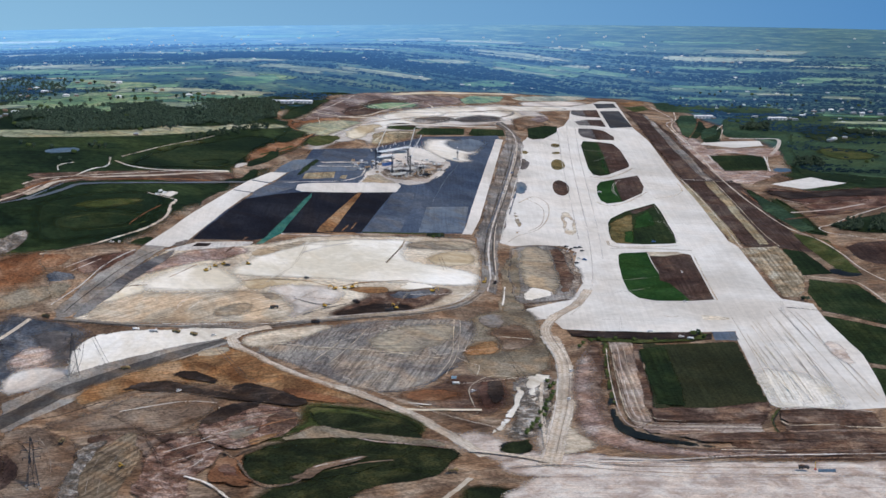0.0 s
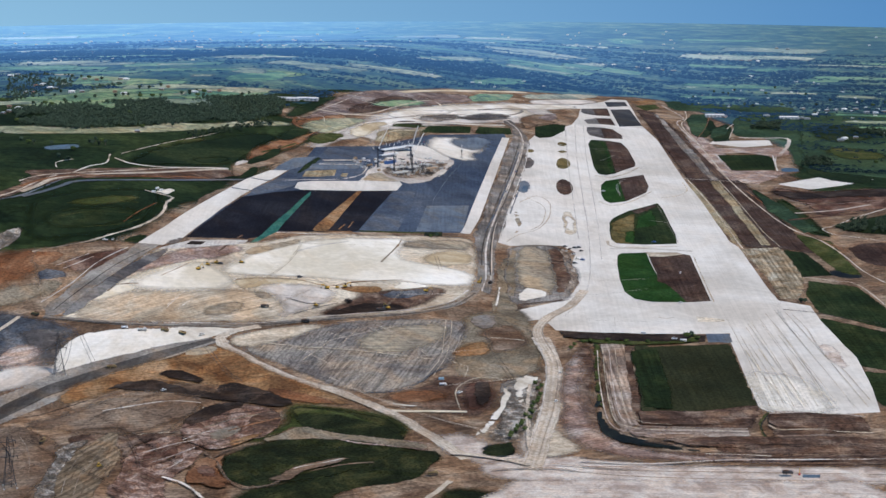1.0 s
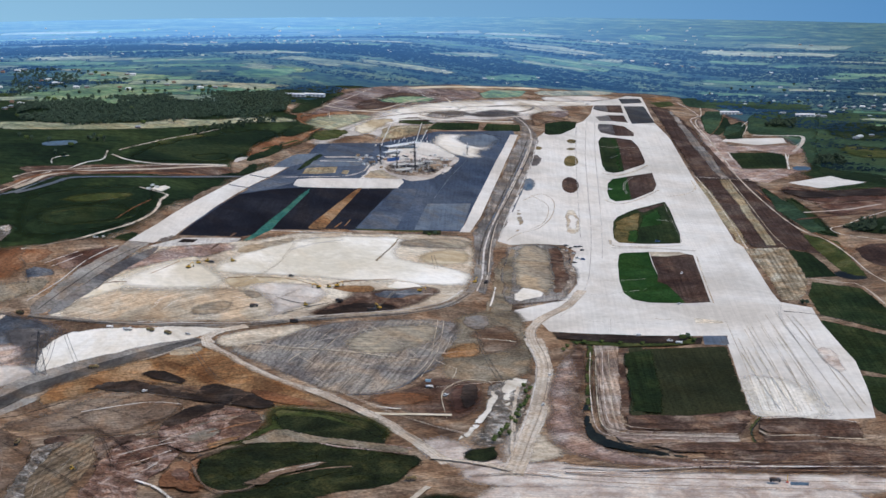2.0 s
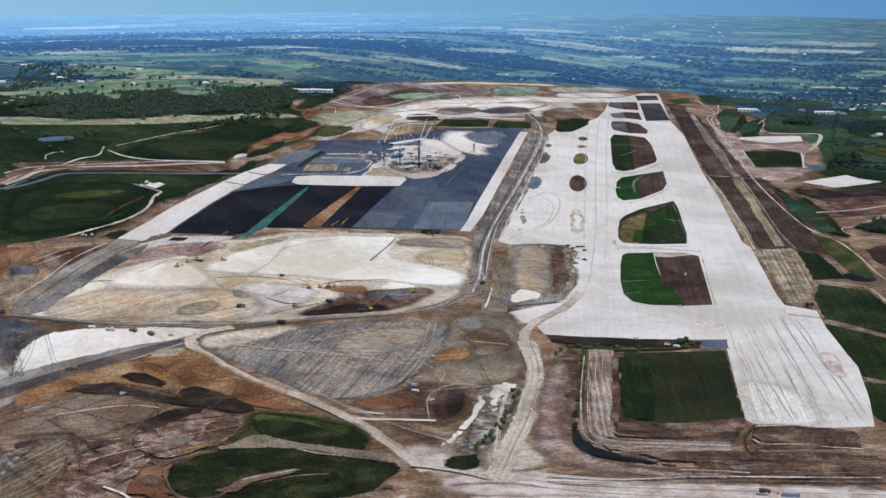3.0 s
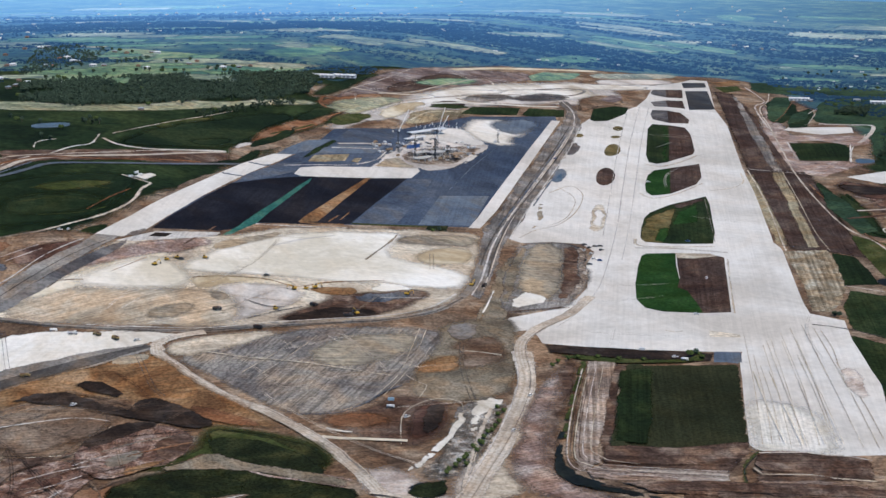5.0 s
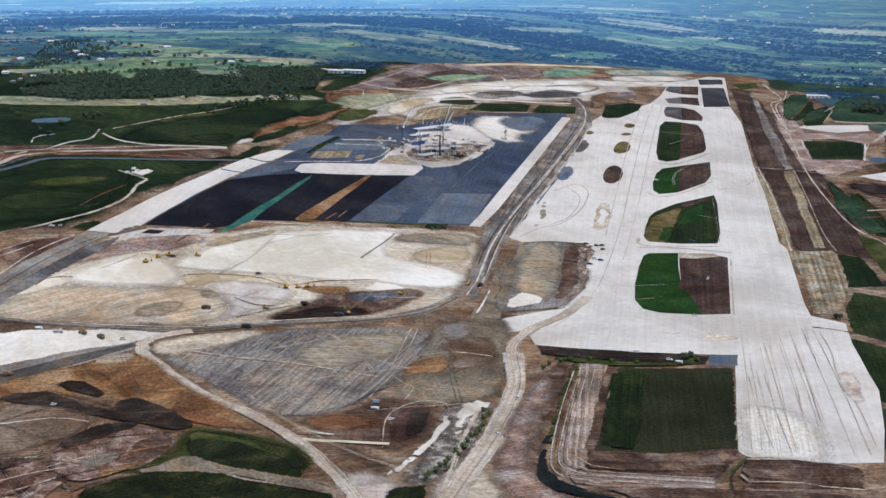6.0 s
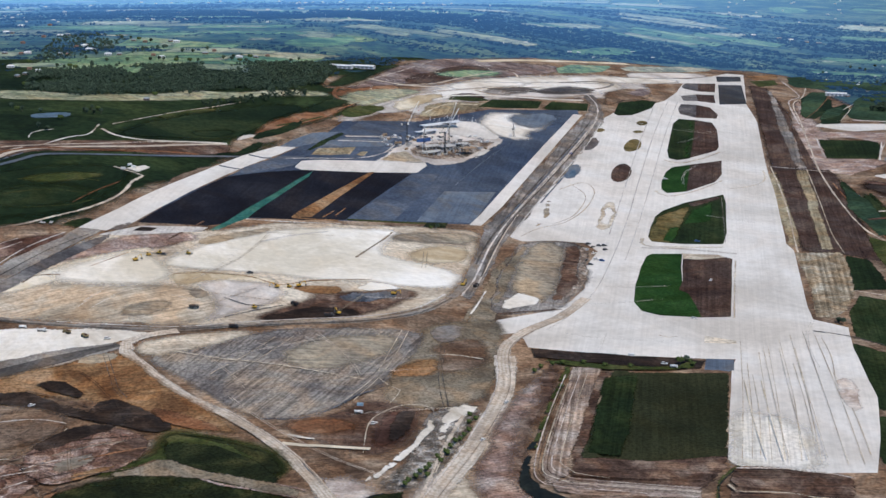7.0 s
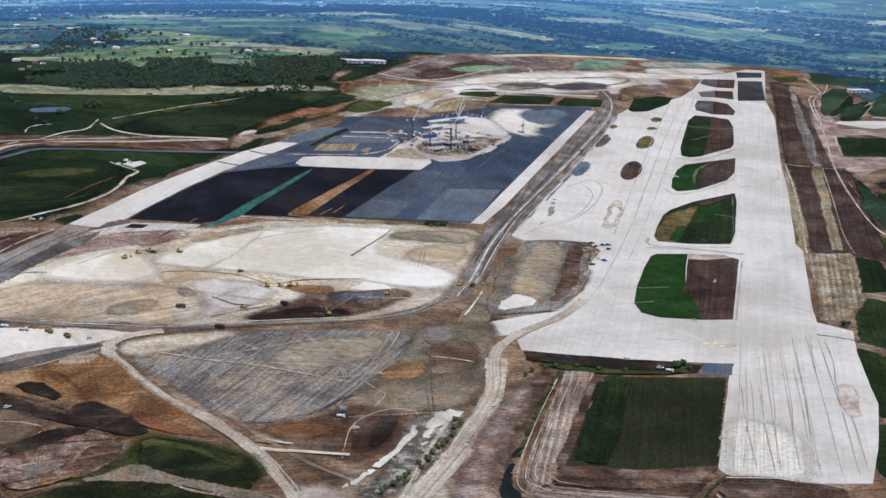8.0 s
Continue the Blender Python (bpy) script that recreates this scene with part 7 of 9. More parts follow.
road("road", [(-148.3, 230.8), (-135.2, 169.8), (-122.8, 113.7)], 1, pale_grey, "long rut in the end of the runway")
road("road", [(-142.6, 232.3), (-129.5, 171.2), (-117.0, 115.2)], 1, pale_grey, "long rut in the end of the runway")
road("road", [(-148.9, 189.2), (-138.9, 147.3), (-129.4, 112.0)], 1.4, cream_sand, "yellowish rut in the end of the runway")
road("road", [(-143.1, 190.7), (-133.2, 148.7), (-124.3, 113.3)], 1.4, cream_sand, "yellowish rut in the end of the runway")
road("road", [(-136.9, 233.8), (-123.6, 172.7), (-111.2, 116.7)], 1, pale_grey, "long rut in the end of the runway")
patch("grassland", [(-317.3, 31.4), (-311.0, 41.1), (-306.3, 50.6), (-296.3, 45.3), (-279.2, 42.0), (-263.5, 42.2), (-252.7, 38.4), (-259.5, 35.1), (-277.6, 36.9), (-294.2, 39.3), (-303.4, 37.0)], olive_mud, 3, 1, 2.5, "thin olive weeds between the grass")
road("road", [(-329.5, 21.8), (-325.9, 27.6), (-317.2, 36.3), (-311.1, 41.6), (-308.5, 48.3)], 3.7, tan_earth, "bare tan edge of the grass")
patch("fill", [(-306.3, -6.7), (-300.1, 1.8), (-298.7, 8.3), (-293.1, 13.9), (-284.0, 20.9), (-279.5, 20.0), (-286.5, 11.4), (-293.7, 5.0), (-294.3, -3.7)], tan_earth, 2, 0, 2, "bare tan tongue in the grass")
road("road", [(-297.3, 7.1), (-293.8, 10.6), (-287.8, 15.2), (-282.8, 20.2)], 2.7, pale_sand, "pale sand in the bare tongue")
patch("fill", [(-333.3, -2.5), (-333.0, 9.1), (-329.2, 15.4), (-324.7, 10.1), (-321.8, 0.4), (-313.6, -11.0), (-329.2, -15.0)], rust_earth, 2, 0, 1.2, "raw orange pit")
patch("fill", [(-330.7, -1.3), (-329.6, 7.8), (-322.5, 1.3), (-319.7, -7.1), (-325.8, -7.7)], red_earth, 2, 0, 1.2, "dark red pit floor")
road("road", [(-327.3, 12.7), (-326.1, 18.4), (-324.1, 23.2)], 3.5, tan_earth, "orange tan rim of the pit")
road("road", [(-340.8, 41.4), (-333.7, 51.9), (-324.2, 59.9)], 4.7, grey_beige, "grey clay streak")
road("road", [(-347.7, 47.9), (-337.6, 56.5), (-320.2, 66.0)], 3.1, dark_mud, "dark soil streak")
road("road", [(-344.3, 28.0), (-338.2, 37.7), (-328.8, 44.9)], 3.2, pale_pink, "pale clay streak")
road("road", [(-330.9, 40.0), (-324.1, 48.8), (-315.8, 57.0)], 4.7, rust_earth, "rusty streak")
road("road", [(-340.5, 14.7), (-334.4, 23.9), (-327.7, 32.1)], 2.4, dark_mud, "dark soil streak")
road("road", [(-353.3, 12.1), (-346.0, 22.6), (-338.7, 29.3)], 3.8, pale_pink, "pale clay streak")
road("road", [(-347.0, 2.9), (-341.4, 12.3), (-337.2, 21.0)], 2.8, pale_pink, "pale clay streak")
road("road", [(-351.2, 34.5), (-346.3, 42.2), (-341.8, 47.2)], 4.6, red_earth, "red clay streak")
road("road", [(-357.2, 24.8), (-348.3, 32.5), (-334.5, 33.7)], 3.4, mud_brown, "dark soil streak")
road("road", [(-341.2, -5.5), (-338.5, 1.4), (-337.5, 8.0)], 2.3, pale_pink, "pale clay streak")
road("road", [(-352.6, 2.0), (-347.2, 7.6), (-341.5, 8.0)], 3.2, brown_earth, "brown soil streak")
road("road", [(-361.5, -17.7), (-364.2, 3.4), (-369.7, 27.8), (-373.8, 41.6)], 0.87, brown_earth, "contour furrow")
road("road", [(-360.0, -17.3), (-362.2, 2.2), (-367.8, 25.5)], 0.74, grey_beige, "contour furrow")
road("road", [(-358.2, -16.9), (-360.1, 1.2), (-365.7, 22.7)], 0.87, brown_earth, "contour furrow")
road("road", [(-366.0, -12.8), (-368.1, 6.1), (-372.4, 29.9)], 0.78, grey_beige, "contour furrow")
road("road", [(-383.6, 51.8), (-363.1, 66.1), (-349.9, 66.6)], 2.4, pale_sand, "pale edge line")
patch("earthworks", [(-435.6, 528.7), (-431.1, 566.6), (-416.8, 593.5), (-405.9, 594.4), (-412.4, 552.7), (-417.9, 523.3)], haze_dry_grass, 3, 1, 4, "yellow dry grass of the far works")
patch("earthworks", [(-409.2, 541.6), (-404.9, 590.9), (-396.8, 604.9), (-394.0, 566.9), (-399.6, 532.9)], cream_sand, 3, 1, 4.1, "cream yellow bare ground")
patch("earthworks", [(-331.3, 811.8), (-312.1, 851.3), (-286.3, 884.5), (-283.2, 861.8), (-327.5, 790.5)], pale_sand, 3, 1, 4, "pale graded strip")
patch("earthworks", [(-407.0, 640.4), (-371.2, 720.3), (-328.4, 795.7), (-296.2, 832.0), (-293.3, 812.3), (-323.9, 770.4), (-366.5, 699.0)], white_sand, 3, 1, 5, "white dust on the far works")
patch("field", [(-392.2, 587.6), (-389.2, 608.6), (-378.2, 617.1), (-370.5, 616.2), (-377.9, 600.9)], green_dark, 2, 0, 1.2, "dark green grass sliver")
road("road", [(-317.2, 842.7), (-302.1, 871.7), (-285.4, 894.1)], 13, ochre_earth, "orange bare strip")
road("road", [(-395.5, 597.2), (-373.9, 630.6), (-343.0, 662.6), (-329.0, 679.5)], 7.8, white_sand, "white haul track")
road("road", [(-354.9, 719.7), (-337.2, 753.1), (-327.5, 755.8), (-332.0, 725.8), (-351.4, 702.6)], 7.2, grey_track, "grey haul track")
road("road", [(-411.5, 574.7), (-399.2, 611.2), (-379.8, 654.8), (-357.4, 693.6)], 5.3, track_tan, "brown site track")
patch("field", [(-237.4, 947.8), (-190.1, 940.9), (-129.9, 945.7), (-128.3, 885.6), (-170.7, 895.5), (-210.8, 879.4), (-226.9, 884.4)], east_green, 3, 1, 3, "green flats past the end of the runway")
patch("field", [(-172.6, 876.2), (-130.3, 904.3), (-91.8, 857.6), (-91.5, 752.7), (-103.5, 631.5), (-125.5, 627.5), (-130.3, 694.8), (-133.8, 752.9), (-168.2, 746.5), (-175.0, 778.6)], east_green, 3, 1, 3, "green pasture behind the pads")
patch("field", [(-210.2, 864.9), (-194.8, 871.3), (-192.6, 804.9), (-194.4, 738.6), (-203.3, 757.6), (-209.8, 807.9)], east_green, 2, 0, 2, "green block between the site tracks")
patch("field", [(-189.8, 784.5), (-177.7, 807.9), (-175.9, 764.2), (-189.0, 734.6)], east_green, 2, 0, 2, "green block between the site tracks")
patch("field", [(-125.8, 905.3), (-46.7, 903.9), (-17.6, 873.9), (-41.1, 597.4), (-89.9, 608.7), (-118.3, 624.5), (-124.5, 695.9)], east_green, 3, 1, 4, "green pasture past the site")
patch("field", [(-118.4, 819.5), (-88.3, 835.1), (-65.7, 785.2), (-84.0, 741.0), (-111.7, 748.9)], moss_green, 3, 1, 8, "darker hollow in the pasture")
patch("field", [(-108.5, 718.5), (-77.5, 714.3), (-60.9, 683.8), (-87.3, 667.5), (-105.7, 680.3)], olive_grass, 3, 1, 8, "olive rise in the pasture")
patch("earthworks", [(-188.9, 696.3), (-136.0, 713.4), (-130.5, 682.8), (-140.1, 669.4), (-163.2, 684.0), (-182.3, 673.4)], pink_earth, 2, 0, 2, "pinkish bare ground round the pads")
patch("earthworks", [(-173.0, 606.3), (-143.9, 607.3), (-138.5, 593.9), (-150.9, 565.9), (-161.5, 567.9)], pink_earth, 2, 0, 2, "pinkish bare ground round the pads")
road("road", [(-181.5, 673.6), (-174.5, 636.1), (-170.4, 619.4)], 4.1, pale_sand, "pale edge of the sown pad")
road("road", [(-143.1, 675.8), (-141.3, 646.5), (-139.5, 618.6)], 3.9, white_sand, "white stone edge of the sown pad")
patch("pond", [(-137.3, 629.7), (-126.2, 629.5), (-125.3, 616.9), (-136.3, 612.8)], pool_blue, 0.5, 1, 0, "small blue basin beside the pad")
road("road", [(-235.0, 906.1), (-213.4, 838.6), (-216.1, 804.7), (-197.7, 719.3)], 4.8, pale_pink, "pinkish site track")
road("road", [(-194.2, 867.8), (-194.1, 789.4), (-197.8, 732.3)], 2.9, rust_earth, "rusty site track")
road("road", [(-168.2, 749.1), (-147.9, 750.2), (-134.2, 752.8), (-132.8, 724.2), (-138.1, 681.4)], 8.2, pale_sand, "pale site track")
road("road", [(-174.6, 742.6), (-173.6, 793.5)], 2.7, road_beige, "pale site track")
road("road", [(-157.0, 542.0), (-134.3, 466.4), (-116.4, 417.5), (-99.8, 384.0)], 4.1, rust_earth, "rusty bank line")
patch("field", [(-153.5, 542.6), (-134.0, 503.1), (-112.9, 434.4), (-122.4, 425.3), (-143.3, 481.2)], east_green, 2, 0, 2, "green strip along the bank")
road("road", [(-127.5, 494.1), (-110.6, 514.2), (-86.8, 527.3)], 8.5, mud_brown, "dark ridge in the torn ground")
road("road", [(-127.7, 480.7), (-104.6, 494.7), (-84.1, 515.5)], 6.6, pale_pink, "pale ridge in the torn ground")
road("road", [(-131.2, 460.6), (-108.4, 477.5), (-92.0, 487.0)], 8.5, red_earth, "red ridge in the torn ground")
patch("earthworks", [(-262.8, 906.9), (-241.9, 943.5), (-238.1, 920.3), (-252.2, 889.4)], ochre_earth, 2, 0, 2, "orange bare ground past the runway")
patch("field", [(-256.2, 881.1), (-239.8, 910.1), (-232.9, 887.5), (-244.6, 858.2)], olive_grass, 2, 0, 2, "olive grass past the runway")
patch("field", [(-434.7, 410.6), (-432.2, 440.9), (-429.7, 473.1), (-425.9, 446.7), (-427.0, 416.2), (-429.4, 395.8)], moss_green, 3, 1, 2.1, "green scrub on the torn slope")
patch("field", [(-439.5, 487.2), (-438.6, 527.0), (-426.3, 529.7), (-427.7, 504.2), (-431.1, 477.3)], moss_green, 3, 1, 3.9, "green scrub on the torn slope")
patch("field", [(-424.6, 499.8), (-419.8, 529.5), (-407.8, 536.9), (-409.8, 496.5), (-416.2, 486.2)], olive_grass, 3, 1, 3, "olive grass on the slope")
patch("field", [(-428.9, 356.8), (-428.2, 383.7), (-424.8, 411.7), (-421.7, 384.7), (-424.1, 363.9)], moss_green, 3, 1, 1.8, "green scrub on the torn slope")
road("road", [(-429.8, 453.3), (-427.2, 486.3), (-423.3, 531.5)], 4.8, rust_earth, "orange bank on the slope")
patch("field", [(-455.1, 549.8), (-457.0, 596.9), (-452.2, 640.8), (-441.7, 666.7), (-444.0, 608.8), (-444.2, 563.7)], moss_green, 3, 1, 4, "green scrub past the works")
patch("field", [(-340.7, 828.5), (-317.1, 883.3), (-286.9, 922.1), (-287.7, 894.7), (-332.2, 817.3)], haze_dry_grass, 3, 1, 3, "pale dry grass of the far works")


# ------------------------------------------------ things: helpers
class Solid:
    """Gathers boxes, bars and prisms into one mesh."""

    def __init__(self):
        self.v, self.f = [], []

    def hull(self, low, high):
        """A prism between two rings of the same number of points."""
        a, n = len(self.v), len(low)
        self.v += list(low) + list(high)
        self.f += [tuple(range(a + n - 1, a - 1, -1)), tuple(range(a + n, a + 2 * n))]
        self.f += [(a + i, a + (i + 1) % n, a + n + (i + 1) % n, a + n + i) for i in range(n)]
        return self

    def box(self, x, y, z, sx, sy, sz, taper=1.0, chamfer=0.12):
        """A block on the point x, y, z with cut corners; taper narrows its top."""
        c = min(sx, sy) * chamfer
        ring = [(sx / 2 - c, -sy / 2), (sx / 2, -sy / 2 + c), (sx / 2, sy / 2 - c), (sx / 2 - c, sy / 2),
                (-sx / 2 + c, sy / 2), (-sx / 2, sy / 2 - c), (-sx / 2, -sy / 2 + c), (-sx / 2 + c, -sy / 2)]
        return self.hull([(x + p, y + q, z) for p, q in ring], [(x + p * taper, y + q * taper, z + sz) for p, q in ring])

    def bar(self, p, q, r, sides=6, r2=None):
        p, q = Vector(p), Vector(q)
        d = (q - p).normalized()
        u = d.orthogonal().normalized()
        w = d.cross(u)
        ring = lambda o, k: [tuple(o + (u * math.cos(2 * math.pi * i / sides) + w * math.sin(2 * math.pi * i / sides)) * k) for i in range(sides)]
        return self.hull(ring(p, r), ring(q, r if r2 is None else r2))

    def side(self, outline, y0, y1):
        """A side view in x and z, drawn out from y0 to y1."""
        return self.hull([(x, y1, z) for x, z in outline], [(x, y0, z) for x, z in outline])

    def part(self, name, material, parent, label="", smooth_shade=False):
        ob = mesh_object(name, self.v, self.f, material, parent)
        if smooth_shade:
            for p in ob.data.polygons:
                p.use_smooth = True
        return tagged(ob, label)


def thing(name, label, category, group=""):
    return tagged(new(name), label, category, group)


def spread(proto, rows, lift=0.0, scale=1.0, z_turn=0.0):
    """Stands a thing at the first row's place and copies of it at the others: x, y, bearing in degrees."""
    top = lambda x, y: lifted(x, y, layer_at(x, y)) + lift
    proto.scale = (scale,) * 3
    first = True
    for x, y, turn in rows:
        m = pose(x, y, top(x, y), 0, 0, turn + z_turn)
        if first:
            proto.matrix_basis = m @ Matrix.Diagonal((*proto.scale, 1))
            first = False
        else:
            copy_thing(proto, m)


def wheel(x, y, r, w, parent, tyre, rim):
    t = Solid()
    ring = lambda k, yy: [(x + k * math.cos(2 * math.pi * i / 12), yy, r + k * math.sin(2 * math.pi * i / 12)) for i in range(12)]
    t.hull(ring(r * 0.88, y + w / 2), ring(r, y + w * 0.3)).hull(ring(r, y + w * 0.3), ring(r, y - w * 0.3)).hull(ring(r, y - w * 0.3), ring(r * 0.88, y - w / 2))
    whole = t.part("wheel", tyre, parent)
    s = Solid().hull([(x + r * 0.5 * math.cos(2 * math.pi * i / 10), y + w * 0.54, r + r * 0.5 * math.sin(2 * math.pi * i / 10)) for i in range(10)],
                     [(x + r * 0.5 * math.cos(2 * math.pi * i / 10), y - w * 0.54, r + r * 0.5 * math.sin(2 * math.pi * i / 10)) for i in range(10)])
    s.part("rim", rim, whole, "pale steel rim")


rubber = plain("rubber", (0.02, 0.02, 0.02), 0.85)
steel = plain("steel", (0.35, 0.36, 0.37), 0.4, 0.8)
dark_steel = plain("dark_steel", (0.045, 0.05, 0.06), 0.5, 0.4)
white_paint = plain("white_paint", (0.75, 0.75, 0.74), 0.35)
yellow_paint = plain("yellow_paint", (0.55, 0.33, 0.04), 0.5, 0.0, 0.3)
dusty_yellow = plain("dusty_yellow", (0.30, 0.22, 0.10), 0.8, 0.0, 0.35)
dark_paint = plain("dark_paint", (0.05, 0.05, 0.055), 0.4)
blue_paint = plain("blue_paint", (0.03, 0.09, 0.26), 0.5)
pale_blue = plain("pale_blue", (0.25, 0.4, 0.52), 0.6)
red_paint = plain("red_paint", (0.45, 0.05, 0.04), 0.5)
glass = plain("glass", (0.02, 0.025, 0.03), 0.08)
concrete = plain("concrete", (0.42, 0.41, 0.39), 0.9, 0.0, 0.2, 0.6)
tin_white = plain("tin_white", (0.68, 0.69, 0.7), 0.4, 0.0, 0.1)
tin_grey = plain("tin_grey", (0.3, 0.32, 0.34), 0.45, 0.2, 0.2)
roof_tile = plain("roof_tile", (0.2, 0.1, 0.07), 0.8, 0.0, 0.25)
brick_wall = plain("brick_wall", (0.33, 0.24, 0.18), 0.9, 0.0, 0.2)
formwork = plain("formwork", (0.32, 0.22, 0.14), 0.9, 0.0, 0.3)
bark = plain("bark", (0.09, 0.07, 0.055), 0.95, 0.0, 0.3)


def foliage(name, dark, light):
    """Leaves: each clump has a tint of its own, with a fine mottle."""
    m = bpy.data.materials.new(name)
    m.use_nodes = True
    n, l = m.node_tree.nodes, m.node_tree.links
    b = n["Principled BSDF"]
    b.inputs["Roughness"].default_value = 0.8
    b.inputs["Specular IOR Level"].default_value = 0.15
    geo, f = n.new("ShaderNodeNewGeometry"), n.new("ShaderNodeTexNoise")
    f.inputs["Scale"].default_value, f.inputs["Detail"].default_value = 1.3, 4
    l.new(geo.outputs["Position"], f.inputs["Vector"])
    add = n.new("ShaderNodeMath")
    add.operation = "MULTIPLY_ADD"
    add.inputs[1].default_value = 0.6
    l.new(geo.outputs["Random Per Island"], add.inputs[0])
    l.new(f.outputs["Fac"], add.inputs[2])
    c = ramp(n, [(0.35, dark), (1.1, light)])
    l.new(add.outputs[0], c.inputs[0])
    l.new(c.outputs[0], b.inputs["Base Color"])
    return m


leaf_grey = foliage("leaf_grey", (0.018, 0.034, 0.024), (0.05, 0.082, 0.056))
leaf_dark = foliage("leaf_dark", (0.012, 0.023, 0.018), (0.04, 0.062, 0.036))
leaf_green = foliage("leaf_green", (0.02, 0.04, 0.012), (0.07, 0.1, 0.03))


def clump(s, x, y, z, r, rng):
    """A ragged knot of leaves: six points pulled about, eight faces."""
    a = len(s.v)
    for dx, dy, dz in ((1, 0, 0), (0, 1, 0), (-1, 0, 0), (0, -1, 0), (0, 0, 0.9), (0, 0, -0.7)):
        s.v.append((x + r * (dx + rng.uniform(-0.35, 0.35)), y + r * (dy + rng.uniform(-0.35, 0.35)), z + r * (dz + rng.uniform(-0.3, 0.3))))
    s.f += [(a + i, a + (i + 1) % 4, a + 4) for i in range(4)] + [(a + (i + 1) % 4, a + i, a + 5) for i in range(4)]


def crown(s, x, y, z, wide, high, count, rng):
    for _ in range(count):
        u, a, k = rng.uniform(-1, 1), rng.uniform(0, 2 * math.pi), rng.uniform(0.35, 1) ** 0.6
        w = math.sqrt(max(0, 1 - u * u)) * wide * k
        clump(s, x + w * math.cos(a), y + w * math.sin(a), z + u * high * 0.5 * k, wide * rng.uniform(0.3, 0.5), rng)


# ------------------------------------------------ where things stand: x, y, bearing
CARS = [(-221, 136, 80), (-218, 99, 80), (-372, 136, 20), (-368, 76, 70), (-446, 219, 10), (-443, 221, 100), (-246, 355, 20), (-243, 351, 70), (-241, 355, 0), (-239, 357, 30), (-240, 341, 60), (-240, 328, 90), (-237, 332, 10), (-237, 350, 50), (-244, 345, 80), (-237, 322, 30), (-234, 331, 0), (-180, 261, 5), (-256, 101, 60), (-179, 197, 10), (-352, 218, 30), (-389, 216, 10), (-242, 511, 10), (-298, 527, 80), (-294, 463, 80), (-202, 387, 0), (-184, 321, 90), (-422, 338, 10), (-420, 347, 60), (-419, 353, 0)]
DUMP_TRUCKS = [(-446, 136, 170), (-396, 94, 25), (-397, 133, 10), (-388, 135, 160), (-380, 134, 150), (-393, 17, 95), (-356, 175, 20), (-324, 197, 150), (-335, 165, 10), (-308, 193, 10), (-249, 11, 20), (-130, 34, 5), (-270, 260, 85)]
EXCAVATORS = [(-337, 210, 200), (-330, 216, 40), (-396, 205, 60), (-275, 258, 80), (-306, 197, 140), (-295, 230, 0)]
DOZERS = [(-333, 213, 10), (-391, 216, 170), (-394, 212, 30), (-363, -5, 80), (-336, 186, 0), (-381, 222, 0)]
WATER_CARTS = [(-405, 133, 20), (-264, 108, 15), (-175, 194, 10)]
CONTAINERS = [(-266, 115, 10), (-448, 304, 5), (-450, 298, 5), (-451, 306, 70), (-193, 205, 0), (-126, 35, 0)]
PYLONS = [(-386, -27, 30), (-414, 84, 30)]
HOUSES_WEST = [(-632, 503, 20), (-609, 481, 5), (-602, 479, 60), (-608, 493, 10), (-609, 472, 80), (-617, 499, 30), (-587, 497, 20), (-667, 554, 0), (-656, 555, 20), (-654, 559, 50), (-633, 562, 10), (-627, 561, 60), (-626, 586, 10), (-622, 585, 40), (-640, 595, 0), (-638, 602, 70), (-622, 638, 10), (-611, 633, 0), (-592, 640, 20), (-597, 642, 60), (-576, 576, 20), (-567, 569, 40), (-550, 595, 0), (-550, 608, 30), (-526, 593, 10), (-518, 600, 0), (-514, 609, 20), (-604, 570, 10), (-598, 573, 30), (-683, 602, 0), (-681, 646, 10), (-679, 653, 40), (-688, 637, 10), (-727, 654, 30), (-722, 653, 0), (-728, 714, 10), (-743, 700, 0), (-509, 436, 10)]
HOUSES_EAST = [(-187, 859, 20), (-182, 853, 60), (-150, 867, 10), (-127, 857, 5), (-123, 862, 70), (-119, 856, 20), (-113, 882, 0), (-103, 915, 20), (-96, 920, 60), (-89, 926, 0), (-80, 932, 20), (-72, 910, 40), (-65, 908, 0), (-58, 921, 20), (-51, 903, 10), (-93, 758, 40), (-85, 765, 0), (-96, 750, 20), (-64, 786, 10), (-122, 923, 30), (-282, 1233, 0), (-271, 1235, 30), (-257, 1233, 10), (-246, 1232, 0), (-305, 1232, 20), (-185, 1419, 10), (-176, 1421, 40), (-167, 1416, 0), (-149, 1637, 10), (-136, 1621, 0), (-170, 1211, 10)]
SHEDS = [(-466, 612, 2), (-456, 624, 2), (-190, 855, 10), (-133, 856, 10)]
WOOD_WEST = [(-578, 429), (-609, 483), (-587, 510), (-536, 546), (-508, 579), (-476, 617), (-466, 602), (-456, 556), (-466, 505), (-484, 498), (-508, 458), (-541, 425)]
WOOD_DARK = [(-506, 575), (-475, 615), (-466, 602), (-455, 557), (-474, 528)]
WOOD_HEDGE = [(-480, 442), (-472, 475), (-454, 526), (-450, 516), (-468, 462), (-475, 438)]
WOOD_EAST = [(-161, 790), (-155, 821), (-139, 825), (-140, 788)]
WOOD_EAST_LOW = [(-124, 636), (-121, 666), (-106, 666), (-104, 640)]
WOOD_POND = [(-106, 443), (-99, 460), (-89, 471), (-89, 440), (-97, 432)]
WOOD_POND_FAR = [(-86, 437), (-81, 477), (-62, 502), (-67, 433)]
